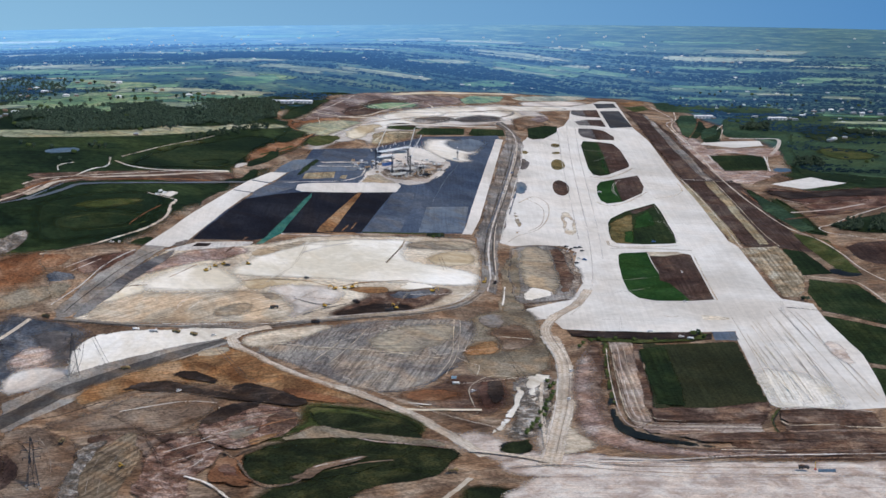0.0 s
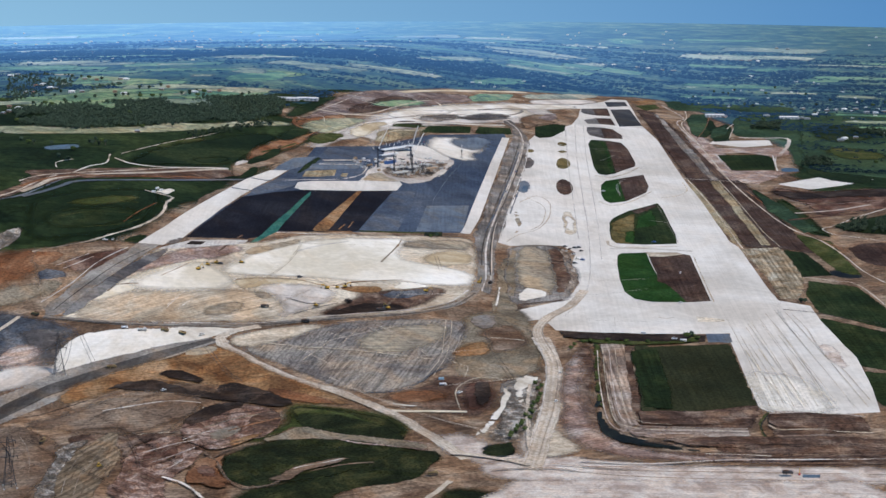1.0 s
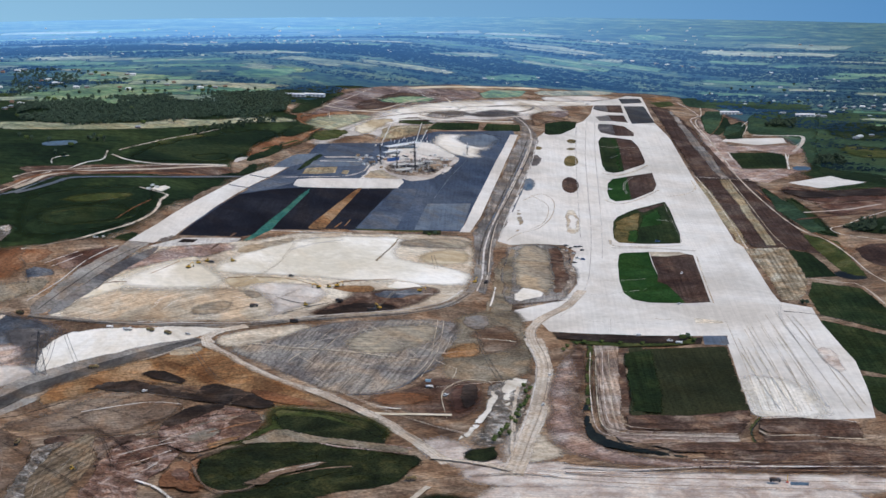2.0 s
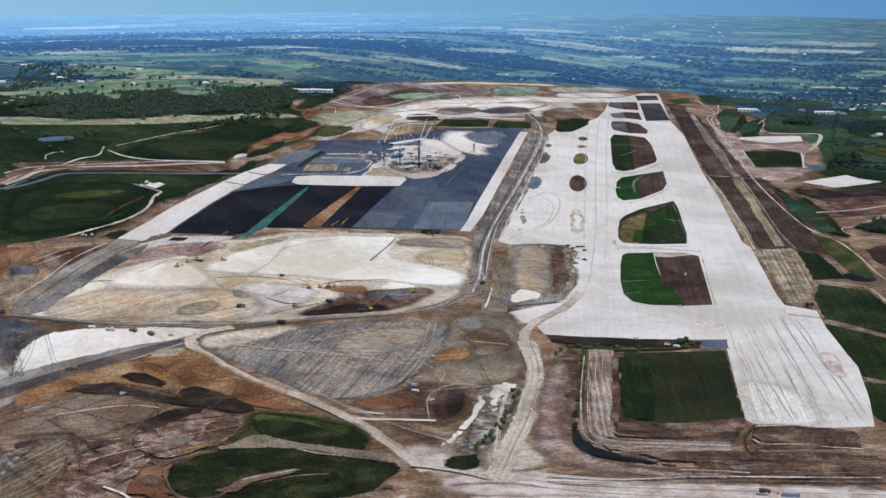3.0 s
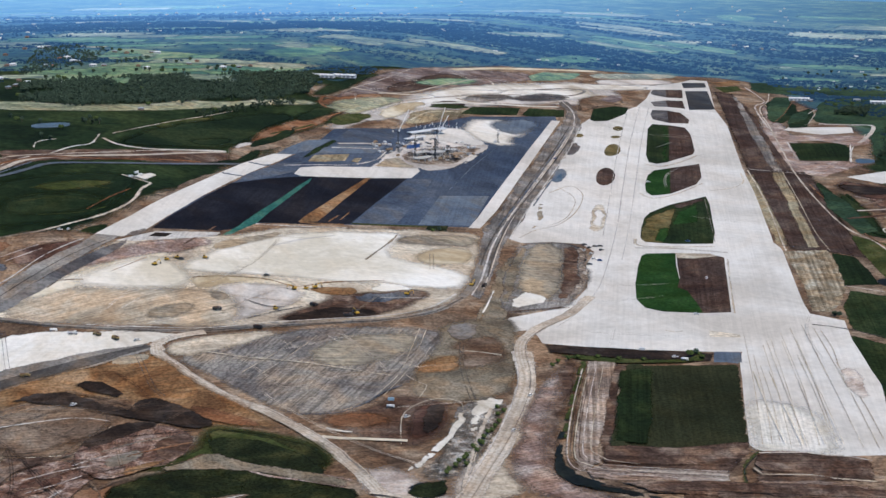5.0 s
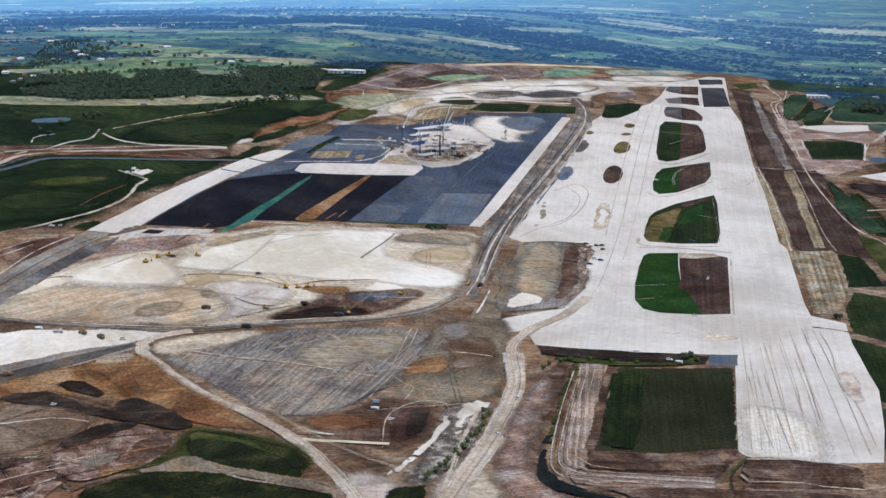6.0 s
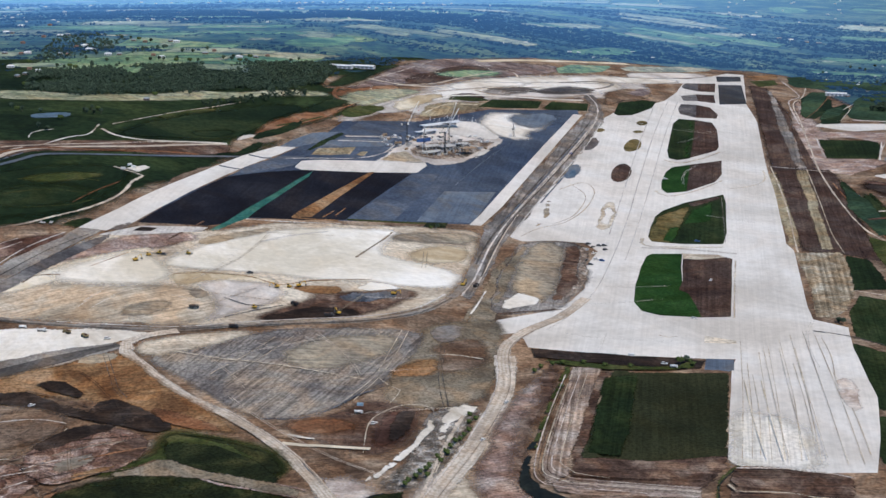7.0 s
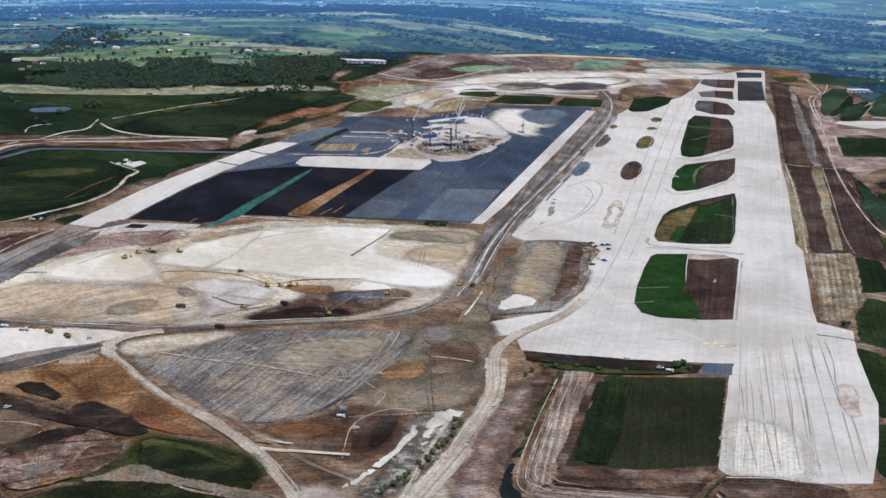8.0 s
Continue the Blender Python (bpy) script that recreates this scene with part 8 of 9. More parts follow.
WOOD_EAST_ROW = [(-89, 804), (-72, 807), (-54, 787), (-55, 770), (-81, 788)]
SITE_OUTLINE = [(-525, 123), (-514, 173), (-489, 190), (-468, 200), (-434, 220), (-424, 365), (-421, 414), (-420, 490), (-440, 542), (-459, 544), (-465, 578), (-451, 615), (-445, 692), (-361, 846), (-305, 912), (-243, 974), (-212, 921), (-188, 872), (-131, 772), (-118, 629), (-68, 558), (-37, 431), (-61, -96), (-238, -144), (-431, -142), (-527, 48)]
WOOD_ROWS = [[(-601, 596), (-591, 625), (-584, 614), (-594, 583)], [(-520, 564), (-511, 597), (-506, 585), (-517, 558)], [(-553, 535), (-536, 565), (-527, 546)], [(-628, 518), (-617, 546), (-615, 597), (-634, 654), (-666, 668), (-680, 639)], [(-584, 521), (-578, 537), (-572, 518), (-577, 507)], [(-537, 528), (-529, 550), (-524, 538), (-532, 520)], [(-609, 492), (-598, 513), (-589, 495), (-602, 478)]]
LONE_TREES = [(-519, 342, 0), (-512, 338, 0), (-546, 372, 0), (-520, 365, 0), (-517, 386, 0), (-514, 388, 0), (-511, 390, 0), (-588, 445, 0), (-582, 442, 0), (-565, 449, 0), (-497, 464, 0), (-594, 512, 0), (-588, 521, 0), (-568, 556, 0), (-554, 564, 0), (-534, 491, 0), (-532, 536, 0), (-529, 538, 0), (-525, 536, 0), (-520, 581, 0), (-516, 581, 0), (-496, 603, 0), (-493, 609, 0), (-556, 532, 0), (-551, 528, 0), (-146, 1093, 0), (-170, 842, 0), (-163, 833, 0), (-198, 1034, 0), (-190, 1027, 0), (-185, 1018, 0), (-139, 944, 0), (-132, 954, 0), (-111, 951, 0), (-123, 761, 0), (-75, 659, 0), (-71, 664, 0), (-113, 889, 0), (-104, 866, 0), (-152, 845, 0), (-169, 937, 0), (-162, 930, 0), (-213, 975, 0), (-153, 1036, 0), (-119, 1035, 0), (-99, 990, 0), (-73, 983, 0), (-65, 962, 0), (-54, 983, 0), (-181, 1056, 0), (-309, 327, 0), (-174, 201, 0), (-172, 202, 0), (-125, 274, 0), (-123, 272, 0)]
LONE_TREES_WEST = [(-550, 374, 0), (-536, 373, 0), (-520, 389, 0), (-519, 395, 0), (-516, 396, 0), (-557, 380, 0), (-607, 513, 0), (-598, 506, 0), (-600, 516, 0), (-579, 548, 0), (-565, 562, 0), (-560, 558, 0), (-552, 559, 0), (-566, 596, 0), (-560, 598, 0), (-539, 562, 0), (-545, 563, 0), (-556, 611, 0), (-529, 591, 0), (-525, 594, 0), (-521, 598, 0), (-531, 581, 0), (-526, 582, 0), (-474, 470, 0), (-477, 462, 0), (-480, 455, 0), (-482, 449, 0), (-543, 433, 0), (-511, 450, 0), (-592, 528, 0), (-591, 544, 0), (-606, 546, 0), (-632, 523, 0), (-626, 525, 0), (-611, 568, 0), (-626, 642, 0), (-621, 644, 0), (-634, 645, 0), (-609, 637, 0)]
BUSHES = [(-227, 113, 0), (-225, 106, 0), (-226, 95, 0), (-225, 77, 0), (-217, 182, 0), (-214, 185, 0), (-207, 188, 0), (-199, 188, 0), (-190, 190, 0), (-171, 203, 0), (-169, 200, 0), (-229, 120, 0), (-226, 117, 0), (-225, 84, 0), (-225, 64, 0), (-220, 177, 0), (-221, 172, 0), (-310, 331, 0), (-312, 327, 0), (-227, 80, 0), (-226, 85, 0), (-227, 72, 0), (-227, 69, 0), (-228, 66, 0), (-228, 62, 0), (-226, 90, 0), (-225, 97, 0), (-225, 101, 0), (-229, 58, 0), (-229, 55, 0)]
FILL_GROUND = [(-439, 138), (-430, 175), (-412, 228), (-344, 302), (-293, 340), (-276, 244), (-287, 209), (-335, 170)]
FORE_GROUND = [(-416, 17), (-402, 47), (-363, 127), (-300, 81), (-315, 68), (-326, 20), (-328, -25), (-362, -66), (-425, -52)]
MID_GROUND = [(-354, 129), (-316, 171), (-271, 204), (-242, 217), (-230, 167), (-224, 64), (-244, 41), (-298, 88)]
PAVED_GROUND = [(-153, 202), (-228, 204), (-228, 287), (-270, 357), (-295, 546), (-293, 800), (-262, 744), (-213, 676), (-158, 381), (-120, 246), (-99, 113), (-139, 110)]
NORTH_GROUND = [(-454, 567), (-442, 678), (-358, 827), (-299, 862), (-325, 713), (-384, 594), (-415, 498)]


# ------------------------------------------------ the building site in the apron
def tower_crane(x, y, tall, jib, lean, turn, label):
    """A luffing tower crane: lattice mast, machinery deck, counterweight, raised lattice jib and its tie."""
    root = thing("tower_crane", label, "crane", "tower cranes")
    z = height(x, y) + 0.2
    root.matrix_basis = pose(x, y, z, 0, 0, turn)
    w = 0.34
    base = Solid().box(0, 0, 0, 2.2, 2.2, 0.5)
    base.part("footing", concrete, root, "pale concrete footing")
    mast = Solid()
    for sx, sy in ((w, w), (-w, w), (-w, -w), (w, -w)):
        mast.bar((sx, sy, 0.4), (sx, sy, tall), 0.09, 4)
    k = int(tall / 0.8)
    for i in range(k):
        a, b = 0.4 + (tall - 0.4) * i / k, 0.4 + (tall - 0.4) * (i + 1) / k
        s = 1 if i % 2 else -1
        for p, q in (((w * s, w, a), (-w * s, w, b)), ((w * s, -w, a), (-w * s, -w, b)), ((w, w * s, a), (w, -w * s, b)), ((-w, w * s, a), (-w, -w * s, b))):
            mast.bar(p, q, 0.05, 3)
    mast.part("mast", dark_steel, root)
    Solid().bar((0, 0, tall), (0, 0, tall + 0.5), 0.7, 10).part("slewing_ring", dark_steel, root)
    deck = Solid().box(-1.3, 0, tall + 0.45, 4.0, 1.1, 0.35)
    deck.part("machinery_deck", dark_steel, root)
    Solid().box(-2.7, 0, tall + 0.1, 0.9, 1.3, 0.9).part("counterweight", concrete, root, "grey concrete counterweight")
    Solid().box(0.6, -0.8, tall + 0.5, 0.9, 0.7, 0.9, 0.9).part("cab", white_paint, root, "white operator cab")
    a = radians(lean)
    tip = Vector((0.5 + jib * math.cos(a), 0, tall + 0.8 + jib * math.sin(a)))
    foot = Vector((0.5, 0, tall + 0.8))
    up = Vector((-math.sin(a), 0, math.cos(a)))
    arm = Solid()
    k = int(jib / 0.7)
    for o in (Vector((0, 0.28, 0)) - up * 0.2, Vector((0, -0.28, 0)) - up * 0.2, up * 0.28):
        arm.bar(foot + o, tip + o * 0.5, 0.07, 4)
    for i in range(k):
        p, q = foot.lerp(tip, i / k), foot.lerp(tip, (i + 1) / k)
        arm.bar(p + up * 0.28, q + Vector((0, 0.26, 0)) - up * 0.2, 0.04, 3).bar(p + up * 0.28, q - Vector((0, 0.26, 0)) - up * 0.2, 0.04, 3)
    arm.part("jib", white_paint, root, "white lattice jib")
    top = Vector((-0.9, 0, tall + 3.4))
    Solid().bar((0.3, 0, tall + 0.8), top, 0.08, 4).bar((-2.2, 0, tall + 0.8), top, 0.08, 4).part("gantry", dark_steel, root)
    Solid().bar(top, foot.lerp(tip, 0.92) + up * 0.25, 0.035, 3).part("tie", steel, root)
    Solid().bar(tip, tip - Vector((0, 0, jib * 0.35)), 0.025, 3).box(tip.x, 0, tip.z - jib * 0.35 - 0.35, 0.25, 0.25, 0.35).part("hook_block", red_paint, root, "red hook block")


tower_crane(-370, 460, 11.3, 13.0, 64, 25, "dark steel tower crane with white raised jib on the pad")
tower_crane(-356, 488, 10.3, 13.0, 72, 30, "dark steel tower crane with white raised jib beside the frame")
tower_crane(-350, 463, 11.2, 14.0, 58, 42, "dark steel tower crane standing in the building works")
tower_crane(-360, 459, 9.0, 4.0, 80, 120, "slim dark tower crane with its jib folded up")
tower_crane(-345, 469, 4.8, 3.0, 75, 200, "short dark crane mast among the works")
tower_crane(-334, 538, 4.4, 3.0, 60, 100, "small dark crane on the gravel apron")

AX, AY = Vector((0.6, 0.8)), Vector((-0.6, 0.8))  # the building's own directions


def at_site(a, b):
    """A place on the pad: a metres along its front, b metres back from its near corner."""
    p = Vector((-356, 448)) + AX * a + AY * b
    return p.x, p.y


def building_frame():
    """The half-built hall: concrete decks on columns, with wall stubs and scaffold."""
    x, y = at_site(0, 0)
    root = thing("building_frame", "half-built concrete hall with bare columns and timber formwork", "building")
    root.matrix_basis = pose(x, y, height(x, y) - 0.2, 0, 0, math.degrees(math.atan2(AX.y, AX.x)))
    rng = random.Random(5)
    for i in range(9):
        for j in range(6):
            if rng.random() < 0.25:
                continue
            px, py = 2.5 + i * 4.2, 1.5 + j * 3.4
            h = rng.choice((1.2, 1.6, 2.2, 2.6))
            Solid().box(px, py, 0.1, 0.55, 0.55, h, 1.0, 0.08).box(px, py, h, 0.8, 0.8, 0.18).part("column", concrete, root)
    for px, py, sx, sy, z in ((8, 5, 11, 5, 1.4), (22, 12, 9, 6, 1.9), (30, 4, 8, 5, 1.2), (14, 15, 10, 5, 2.2), (34, 14, 7, 6, 1.5)):
        Solid().box(px, py, z, sx, sy, 0.35, 1.0, 0.02).part("deck", concrete if z > 1.3 else formwork, root, "raw deck slab")
    for k in range(34):
        px, py = rng.uniform(0, 38), rng.uniform(0, 19)
        if rng.random() < 0.5:
            Solid().box(px, py, 0, rng.uniform(1.2, 3.5), 0.3, rng.uniform(0.7, 1.6), 1.0, 0.05).part("wall_stub", rng.choice((formwork, concrete)), root)
        else:
            Solid().box(px, py, 0, 0.3, rng.uniform(1.2, 3.0), rng.uniform(0.7, 1.6), 1.0, 0.05).part("wall_stub", rng.choice((formwork, concrete)), root)
    for px, py in ((5, 18), (18, 19), (28, 19)):
        s = Solid()
        for i in range(5):
            s.bar((px + i, py, 0), (px + i, py, 3), 0.05, 4).bar((px + i, py + 0.8, 0), (px + i, py + 0.8, 3), 0.05, 4)
        for z in (1, 2, 3):
            s.bar((px, py, z), (px + 4, py, z), 0.05, 4).bar((px, py + 0.8, z), (px + 4, py + 0.8, z), 0.05, 4)
        s.part("scaffold", steel, root, "grey tube scaffold")


building_frame()


def white_hall(x, y, turn, length, depth, label):
    root = thing("roofed_hall", label, "building")
    root.matrix_basis = pose(x, y, height(x, y), 0, 0, turn)
    Solid().side([(0, 1.5), (length, 1.5), (length, 1.8), (0, 1.8)], 0, depth).part("roof", tin_white, root, "white sheet roof")
    for i in range(int(length / 3.4) + 1):
        for yy in (0.5, depth - 0.5):
            Solid().bar((0.4 + i * 3.3, yy, 0), (0.4 + i * 3.3, yy, 1.55), 0.12, 6).part("column", white_paint, root)
    Solid().box(length / 2, depth * 0.6, 0, length * 0.8, depth * 0.4, 1.2, 1.0, 0.03).part("inner_wall", tin_grey, root)


white_hall(-376, 506, 54, 26, 5, "long open hall with a white sheet roof")
white_hall(-374, 489, 54, 14, 3, "low open shed with a white sheet roof")


def raking_columns():
    rng = random.Random(9)
    rows = []
    for i in range(26):
        p = Vector((-380, 522)) + AX * rng.uniform(0, 36) + AY * rng.uniform(0, 10)
        rows.append((p.x, p.y, rng.uniform(0, 360)))
    root = thing("raking_column", "white raking steel column on a small foot", "column", "white steel columns")
    Solid().box(0, 0, 0, 0.6, 0.6, 0.3).part("foot", concrete, root)
    Solid().bar((0, 0, 0.2), (0.9, 0, 2.7), 0.2, 8, 0.14).part("shaft", white_paint, root)
    Solid().box(0.95, 0, 2.6, 1.0, 0.5, 0.14).part("head", white_paint, root)
    spread(root, rows, 0, 0.55)


raking_columns()


def site_stacks():
    rng = random.Random(12)
    mats = (formwork, concrete, tin_white, steel, dark_steel)
    for k, m in enumerate(mats):
        rows = []
        for i in range(14):
            p = Vector((-372, 452)) + AX * rng.uniform(-6, 62) + AY * rng.uniform(-4, 24)
            rows.append((p.x, p.y, rng.uniform(0, 180)))
        root = thing("material_stack", ("bundle of brown timber formwork", "stack of grey precast blocks", "pile of white roofing sheets", "bundle of steel tubes",
                                        "bundle of dark reinforcing bars")[k] + " lying on the pad", "materials", "stacks on the pad")
        if k in (3, 4):
            for i in range(5):
                Solid().bar((-1.3, -0.4 + 0.2 * i, 0.2), (1.3, -0.4 + 0.2 * i, 0.2), 0.1, 6).part("tube", m, root)
            Solid().bar((-1.2, -0.2, 0.37), (1.3, -0.2, 0.37), 0.1, 6).part("tube", m, root)
        else:
            for i in range(3):
                Solid().box(0.1 * i, 0, 0.3 * i, 2.0 - 0.2 * i, 1.1, 0.27, 1.0, 0.04).part("layer", m, root)
        for px in (-0.7, 0.7):
            Solid().box(px, 0, -0.12, 0.15, 1.2, 0.14).part("bearer", formwork, root)
        spread(root, rows, 0.12)


site_stacks()
hoarding = thing("hoarding", "long blue site hoarding on the pad", "fence")
hoarding.matrix_basis = pose(-369, 473, height(-369, 473), 0, 0, 54)
for i in range(6):
    Solid().box(0.75 + i * 1.5, 0, 0.1, 1.46, 0.1, 2.0, 1.0, 0.05).part("panel", blue_paint, hoarding)
for i in range(7):
    Solid().box(i * 1.5, 0.12, 0, 0.14, 0.14, 2.2).part("post", steel, hoarding)


# ------------------------------------------------ vehicles and plant
def car(paint, rows, label):
    root = thing("car", label, "car", "cars on the site")
    Solid().side([(-2.2, 0.35), (2.2, 0.35), (2.25, 0.75), (1.1, 0.95), (-2.2, 1.0)], -0.88, 0.88).part("body", paint, root)
    Solid().side([(-1.9, 0.97), (1.0, 0.95), (0.35, 1.5), (-1.6, 1.52)], -0.76, 0.76).part("cabin", glass, root, "dark tinted cabin glass")
    Solid().side([(-1.6, 1.5), (0.35, 1.49), (0.2, 1.56), (-1.5, 1.58)], -0.74, 0.74).part("roof", paint, root)
    for x in (-1.35, 1.4):
        for y in (-0.8, 0.8):
            wheel(x, y, 0.34, 0.22, root, rubber, steel)
    for y in (-0.6, 0.6):
        Solid().box(2.2, y, 0.6, 0.1, 0.34, 0.14).part("headlight", white_paint, root)
        Solid().box(-2.18, y, 0.7, 0.1, 0.3, 0.16).part("tail_light", red_paint, root)
    spread(root, rows, 0, 0.55)


car(white_paint, CARS[:2] + CARS[2:6] + CARS[10:16:2] + CARS[17:20] + CARS[22:28:2], "white utility car standing on the pale ground")
car(dark_paint, CARS[6:10] + CARS[11:17:2] + CARS[20:22], "dark parked car on the pale ground")
car(blue_paint, [CARS[16]] + CARS[23:26:2], "blue parked car on the pale ground")


def dump_truck(paint, rows, label):
    root = thing("dump_truck", label, "truck", "dump trucks")
    Solid().box(0, 0, 0.9, 8.6, 1.1, 0.5).part("chassis", dark_steel, root)
    Solid().side([(2.2, 1.2), (4.4, 1.2), (4.5, 2.0), (3.4, 2.2), (3.2, 3.3), (2.2, 3.3)], -1.3, 1.3).part("cab", paint, root)
    Solid().side([(3.25, 2.3), (3.5, 2.28), (3.3, 3.1), (3.2, 3.1)], -1.15, 1.15).part("windscreen", glass, root)
    tray = Solid()
    tray.hull([(-4.2, -1.1, 1.5), (1.8, -1.1, 1.35), (1.8, 1.1, 1.35), (-4.2, 1.1, 1.5)], [(-4.7, -1.6, 3.0), (1.9, -1.6, 3.2), (1.9, 1.6, 3.2), (-4.7, 1.6, 3.0)])
    tray.part("tray", paint, root)
    Solid().box(-1.4, 0, 3.02, 5.6, 2.7, 0.5, 0.6).part("load", mud_brown, root, "heap of brown earth")
    for x in (3.2, -1.2, -3.2):
        for y in (-1.15, 1.15):
            wheel(x, y, 0.85, 0.62, root, rubber, paint)
    spread(root, rows, 0, 0.42)


dump_truck(dusty_yellow, DUMP_TRUCKS[:2] + DUMP_TRUCKS[3:6] + DUMP_TRUCKS[10:11], "dusty yellow articulated dump truck on the haul road")
dump_truck(dark_paint, DUMP_TRUCKS[6:10] + DUMP_TRUCKS[11:13], "dark dump truck with a heap of earth")
dump_truck(white_paint, DUMP_TRUCKS[2:3], "white tipper truck parked on the sand yard")


def track_frames(root, length, gauge):
    for y in (-gauge, gauge):
        Solid().side([(-length / 2, 0.35), (-length / 2 + 0.35, 0), (length / 2 - 0.35, 0), (length / 2, 0.35), (length / 2 - 0.3, 0.8), (-length / 2 + 0.3, 0.8)],
                     y - 0.28, y + 0.28).part("crawler_track", rubber, root, "dark steel crawler track")


def excavator(rows):
    root = thing("excavator", "yellow excavator with its arm down on the fill", "excavator", "excavators")
    track_frames(root, 3.8, 1.15)
    Solid().bar((0, 0, 0.7), (0, 0, 1.05), 0.8, 10).part("turntable", dark_steel, root)
    Solid().side([(-2.3, 1.05), (1.3, 1.05), (1.3, 1.9), (-0.2, 2.1), (-2.3, 2.0)], -1.3, 1.3).part("house", yellow_paint, root)
    Solid().side([(0.0, 1.6), (1.35, 1.6), (1.2, 2.9), (0.1, 2.9)], 0.3, 1.3).part("cab", glass, root, "dark glazed cab")
    boom = [(1.0, 1.6), (2.6, 4.0), (5.0, 4.4), (5.0, 4.05), (2.9, 3.6), (1.4, 1.4)]
    Solid().side(boom, -0.3, 0.1).part("boom", yellow_paint, root)
    Solid().side([(4.8, 4.4), (5.3, 4.3), (5.9, 1.4), (5.6, 1.4)], -0.25, 0.05).part("dipper", yellow_paint, root)
    Solid().side([(5.5, 1.5), (6.1, 1.5), (5.9, 0.4), (5.1, 0.3), (4.9, 0.8)], -0.6, 0.4).part("bucket", dark_steel, root)
    spread(root, rows, 0, 0.5)


excavator(EXCAVATORS)


def dozer(rows):
    root = thing("bulldozer", "yellow bulldozer grading the pale fill", "bulldozer", "bulldozers")
    track_frames(root, 3.4, 1.0)
    Solid().side([(-1.6, 0.7), (1.9, 0.7), (1.9, 1.6), (0.4, 1.75), (-1.6, 1.7)], -0.7, 0.7).part("body", yellow_paint, root)
    Solid().box(-0.6, 0, 1.6, 1.4, 1.3, 1.3, 0.85).part("cab", glass, root)
    Solid().box(-0.6, 0, 2.9, 1.4, 1.5, 0.12).part("canopy", yellow_paint, root)
    Solid().side([(2.6, 0.1), (2.9, 0.1), (2.75, 0.7), (2.9, 1.3), (2.6, 1.3), (2.5, 0.7)], -1.7, 1.7).part("blade", steel, root, "worn steel blade")
    for y in (-1.35, 1.35):
        Solid().bar((0, y, 0.5), (2.55, y, 0.5), 0.12, 6).part("push_arm", yellow_paint, root)
    spread(root, rows, 0, 0.5)


dozer(DOZERS)


def water_cart(rows):
    root = thing("water_cart", "white tanker truck on the pale yard", "truck", "tanker trucks")
    Solid().box(0, 0, 0.75, 7.0, 0.9, 0.3).part("chassis", dark_steel, root)
    Solid().side([(2.0, 0.7), (3.7, 0.7), (3.75, 1.6), (3.4, 2.7), (2.0, 2.7)], -1.15, 1.15).part("cab", white_paint, root)
    Solid().side([(3.5, 1.7), (3.8, 1.7), (3.5, 2.5), (3.4, 2.5)], -1.0, 1.0).part("windscreen", glass, root)
    Solid().bar((-3.4, 0, 2.0), (1.7, 0, 2.0), 1.1, 14).part("tank", tin_white, root, "dusty white water tank", True)
    for x in (2.8, -1.3, -2.6):
        for y in (-0.95, 0.95):
            wheel(x, y, 0.52, 0.4, root, rubber, steel)
    spread(root, rows, 0, 0.4)


water_cart(WATER_CARTS)


def container(paint, rows, label):
    root = thing("site_container", label, "container", "site containers")
    Solid().box(0, 0, 0.1, 6.0, 2.4, 2.5, 1.0, 0.02).part("body", paint, root)
    for i in range(9):
        for y in (-1.22, 1.22):
            Solid().box(-2.7 + i * 0.67, y, 0.25, 0.25, 0.06, 2.2).part("rib", paint, root)
    Solid().box(3.02, 0.6, 0.2, 0.06, 1.1, 2.2).part("door", steel, root)
    Solid().box(3.02, -0.6, 0.2, 0.06, 1.1, 2.2).part("door", steel, root)
    spread(root, rows, 0, 0.36)


container(pale_blue, CONTAINERS[:1], "pale blue site container on bare earth")
container(white_paint, CONTAINERS[1:5], "white site container on the yard")


def pylon(rows):
    """A lattice power pylon with three pairs of arms."""
    root = thing("power_pylon", "grey lattice steel power pylon on tan earth", "pylon", "power pylons")
    tall = 17.5
    legs = ((1, 1), (-1, 1), (-1, -1), (1, -1))
    half = lambda z: 1.9 * (1 - z / tall) ** 1.3 + 0.22
    for sx, sy in legs:
        s = Solid()
        for i in range(7):
            a, b = tall * i / 7, tall * (i + 1) / 7
            s.bar((sx * half(a), sy * half(a), a), (sx * half(b), sy * half(b), b), 0.09, 4)
        s.part("leg", dark_steel, root)
        Solid().box(sx * half(0), sy * half(0), -0.2, 0.6, 0.6, 0.5).part("footing", concrete, root)
    brace = Solid()
    for i in range(11):
        a, b = tall * i / 11, tall * (i + 1) / 11
        for (p, q), (r, t) in zip(legs, legs[1:] + legs[:1]):
            brace.bar((p * half(a), q * half(a), a), (r * half(b), t * half(b), b), 0.045, 3).bar((r * half(a), t * half(a), a), (p * half(b), q * half(b), b), 0.045, 3)
    brace.part("bracing", dark_steel, root)
    for z, reach in ((10.5, 3.0), (13.2, 3.6), (15.8, 2.6)):
        for s in (-1, 1):
            Solid().bar((s * 0.3, 0.3, z), (s * reach, 0, z + 0.2), 0.07, 4).bar((s * 0.3, -0.3, z), (s * reach, 0, z + 0.2), 0.07, 4).bar((s * 0.3, 0, z + 0.9), (s * reach, 0, z + 0.25), 0.06, 4).part("arm", dark_steel, root)
            Solid().bar((s * reach, 0, z + 0.15), (s * reach, 0, z - 0.9), 0.09, 6).part("insulator", glass, root)
    spread(root, rows)


pylon(PYLONS)

